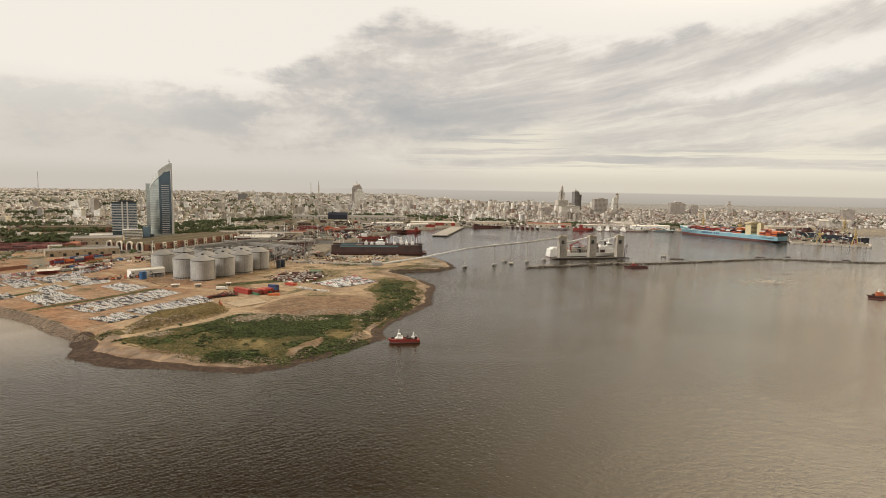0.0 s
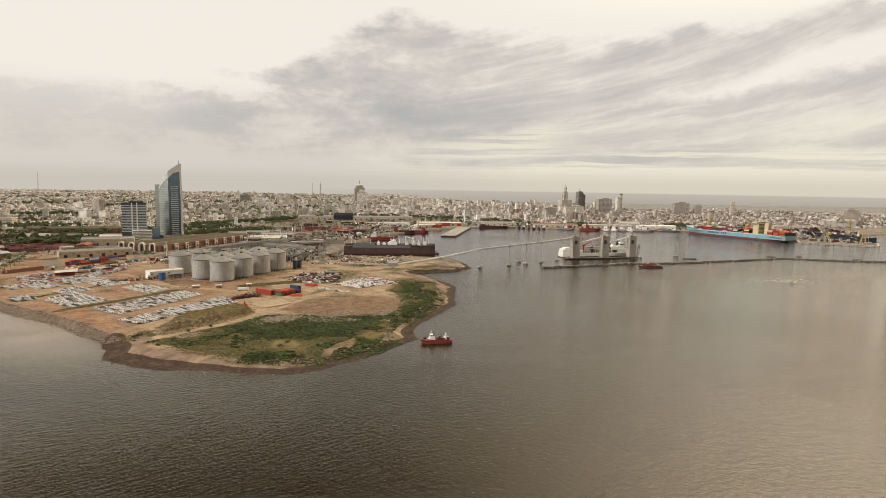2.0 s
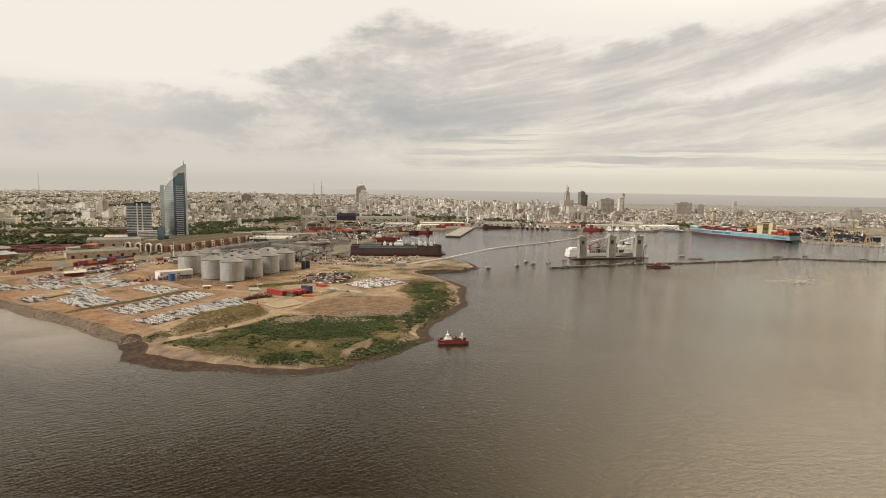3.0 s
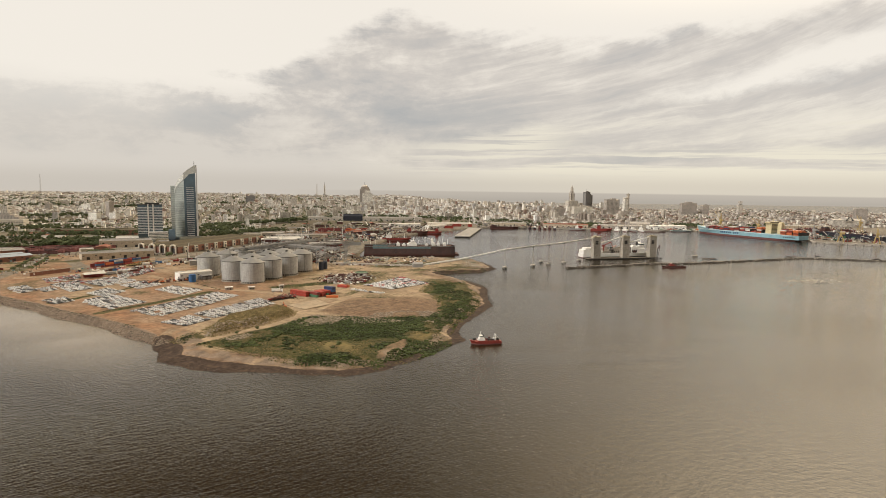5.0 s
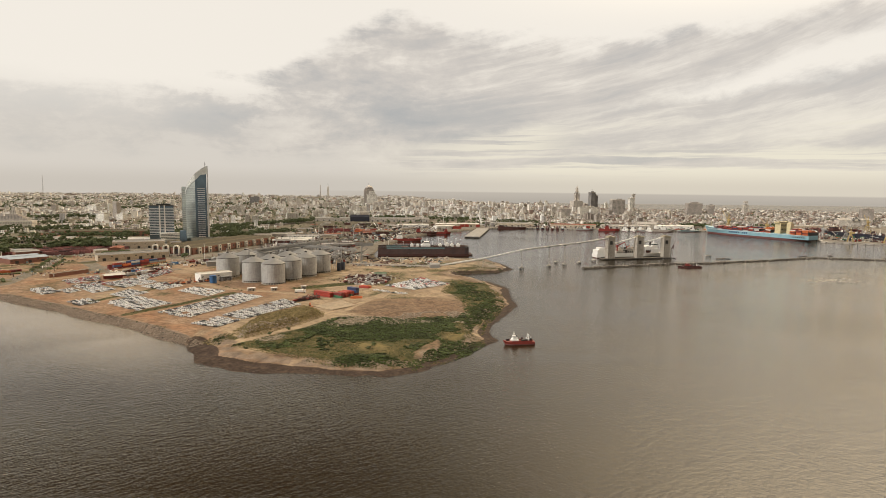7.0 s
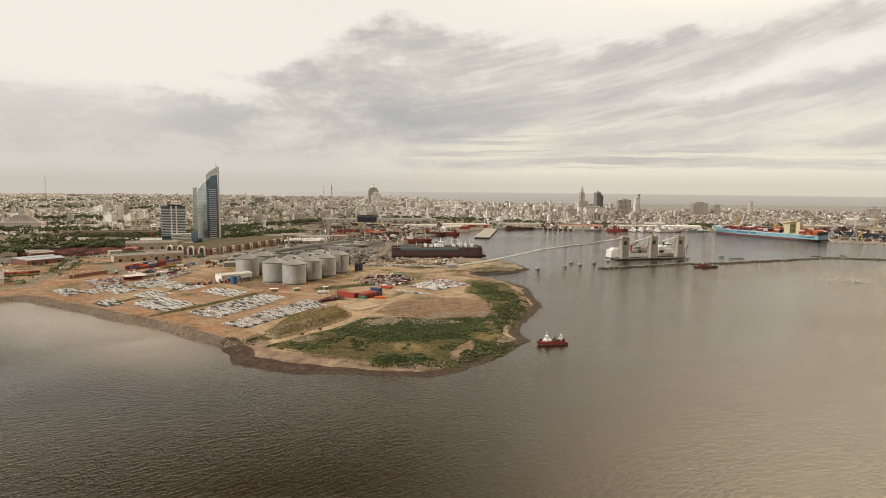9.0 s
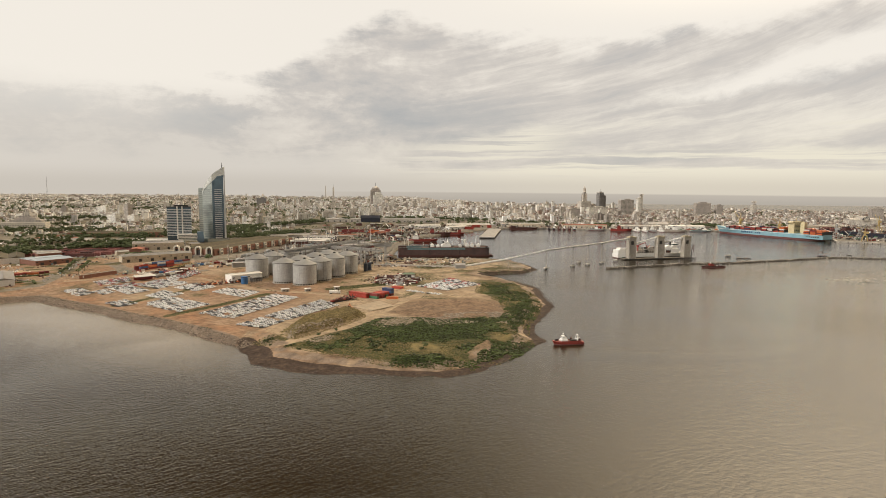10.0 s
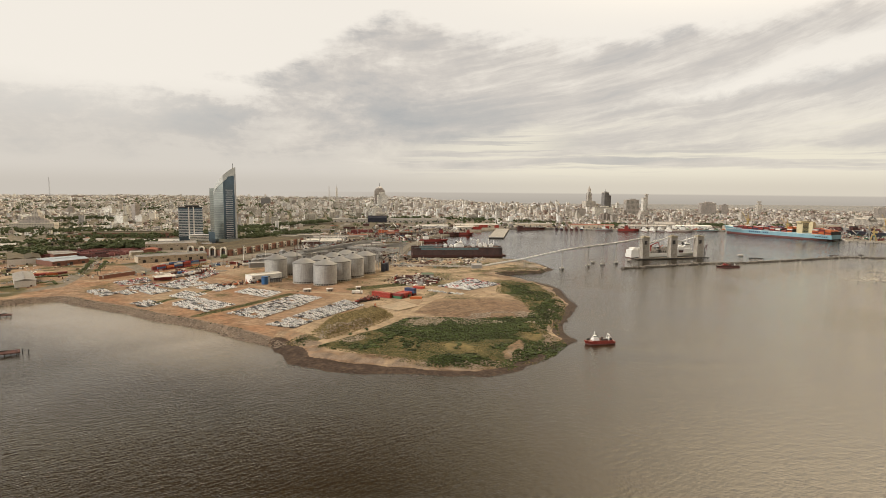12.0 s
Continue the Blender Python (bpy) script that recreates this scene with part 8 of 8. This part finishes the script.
def build_landmarks():
    landmark(536, 2325, 20, 20, 106, 20, M_BRONZE, "dark bronze glass hotel tower", mast=14)
    landmark(552, 2340, 15, 18, 94, 20, M_BRONZE, "dark bronze rear wing of the hotel tower")
    z = ground_z(501, 2473)
    p = thing("domed_palace_tower", 512, 2473, z, 14, "ornate beige tower with stacked lantern stages", "tower")
    part("block", MB().box(0, 0, -4, 44, 34, 44), M_FLAT[1], p)
    part("shaft", MB().box(0, 0, 38, 16, 15, 32), M_FLAT[1], p)
    for sx in (-1, 1):
        for sy in (-1, 1):
            part("turret", MB().tube(sx * 7.2, sy * 6.8, [(38, 2.3), (70, 2.1), (75, 0.3)], 10), M_FLAT[3], p)
    part("drum", MB().tube(0, 0, [(70, 6.6), (78, 6.3), (80, 7.2), (82, 5.4)], 14), M_FLAT[3], p)
    part("lantern", MB().tube(0, 0, [(82, 5.8), (90, 5.8), (95, 4.2), (100, 1.3), (105, 0.3)], 14), M_CONC, p)
    z = ground_z(-402, 2877)
    p = thing("domed_office_block", -402, 2877, z, 10, "brown stepped office block with a dome and spire", "building")
    part("block", MB().box(0, 0, -4, 48, 36, 110 - z), M_FLAT[3], p)
    part("upper_stage", MB().box(0, 0, 106 - z, 38, 28, 8), M_FLAT[3], p)
    part("dome", MB().tube(0, 0, [(114 - z, 17), (119 - z, 15), (123 - z, 9), (126 - z, 2.5)], 16), M_FLAT[3], p)
    part("spire", MB().tube(0, 0, [(126 - z, 1.2), (143 - z, 0.3)], 6), M_DARK, p)
    landmark(-385, 2840, 46, 24, 84, 10, M_FLAT[0], "white stepped flats before the domed block", tiers=((26, 20, 84, 98),))
    landmark(684, 2305, 15, 15, 84, 14, M_FLAT[0], "slim white apartment tower", mast=4)
    landmark(702, 2330, 8, 9, 99, 14, M_FLAT[1], "slim tan tower with a top slab", tiers=((13, 9, 98, 101),))
    landmark(600, 2205, 52, 22, 80, 10, facade_material("open_grid_frame", [(0, (0.40, 0.36, 0.32)), (0.5, (0.38, 0.345, 0.305))], (0.12, 0.11, 0.10), 4.6, 5.2, glass=0.9, every=True), "grey gridded office slab")
    landmark(894, 2215, 56, 24, 69, 0, M_FLAT[3], "broad brown office slab", tiers=((24, 18, 69, 75),))
    landmark(962, 2225, 24, 22, 62, 0, M_FLAT[3], "brown office block beside the slab")
    landmark(1083, 2200, 16, 15, 66, 0, M_FLAT[1], "tan apartment tower near the sea", tiers=((12, 10, 72, 80),))
    landmark(378, 2110, 44, 24, 48, 10, M_FLAT[3], "broad brown public building behind the quay")
    landmark(470, 2130, 70, 24, 54, 10, M_FLAT[2], "broad cream office building")
    landmark(1322, 1900, 34, 22, 64, -10, M_FLAT[3], "brown apartment block near the sea")
    z = ground_z(1250, 1860)
    a = thing("arched_hall", 1250, 1860, z, -8, "long tan hall with a round glazed central vault", "building")
    part("wall", MB().box(0, 0, -4, 96, 34, 34 - z), M_FLAT[1], a)
    part("roof", MB().gable(0, 0, 30 - z, 96, 34, 5, 0, 1.0), M_ROOFG, a)
    vault, face = MB(), MB()
    ring = [(12 * math.cos(math.pi * k / 14), 28 - z + 12 * math.sin(math.pi * k / 14)) for k in range(15)]
    for (x0, z0), (x1, z1) in zip(ring, ring[1:]):
        vault.add([(x0, -20, z0), (x1, -20, z1), (x1, 20, z1), (x0, 20, z0)], [(0, 1, 2, 3)])
        face.add([(0, -19.5, 28 - z), (x0, -19.5, z0), (x1, -19.5, z1)], [(0, 1, 2)])
    part("vault", vault.weld(), M_ROOFG, a)
    part("glazing", face.weld(), M_WINDOW, a, "dark glazed end of the vault")
    for k in range(0, 15, 2):
        part("rib", MB().beam((0, -20, 28 - z), (ring[k][0], -20, ring[k][1]), 1.1), M_CREAMY, a)
    landmark(-922, 2775, 42, 20, 66, 8, M_BRONZE, "dark slab office block on the ridge")
    landmark(-1020, 1752, 17, 15, 63, -28, M_FLAT[3], "tall tan tower block behind white flats")
    landmark(-1048, 1722, 38, 14, 33, -28, M_FLAT[0], "white slab of flats below the tan tower")
    landmark(-1000, 1738, 30, 14, 31, -28, M_FLAT[0], "white slab of flats beside the tan tower")
    landmark(-1252, 2040, 52, 14, 44, -28, M_FLAT[0], "long white slab of flats among trees")
    landmark(-655, 2500, 26, 20, 62, 8, M_FLAT[1], "tan apartment tower in the town")
    c = thing("chimney", -723, 3330, ground_z(-723, 3330), 0, "tall slim concrete chimney on the town ridge", "chimney")
    part("shaft", MB().tube(0, 0, [(-3, 2.4), (88, 1.5)], 12), M_CONC, c)
    landmark(-680, 3330, 8, 8, 112, 12, M_FLAT[2], "tall slim pale tower with a mast on the ridge", tiers=((5, 5, 112, 122),), mast=28)
    m = thing("radio_mast", -2560, 3790, ground_z(-2560, 3790), 0, "tall slim grey lattice radio mast on the ridge", "mast")
    part("mast", lattice(MB(), 0, 0, 0, 128, 7, 1.2, 0.26, 12), M_GALV, m)
    # the stepped public building among trees
    z = ground_z(-1131, 1490)
    p = thing("stepped_public_building", -1142, 1490, z, 10, "pale stepped public building with a central tower", "building")
    part("base_block", MB().box(0, 0, -4, 100, 28, 25), M_FLAT[1], p)
    for k in range(5):
        part("ledge", MB().box(0, -0.6, 2.5 + k * 4, 100.6, 28, 1.8), M_CREAMY, p)
    for w, e, z0, h in ((72, 22, 21, 6), (50, 20, 27, 5), (30, 18, 32, 5)):
        part("step", MB().box(2, 4, z0, w, e, h, 0, 0.96), M_FLAT[3], p)
    part("tower", MB().box(4, 4, 37, 15, 13, 9).box(4, 4, 46, 9, 8, 8), M_FLAT[1], p)


build_flats()
build_landmarks()
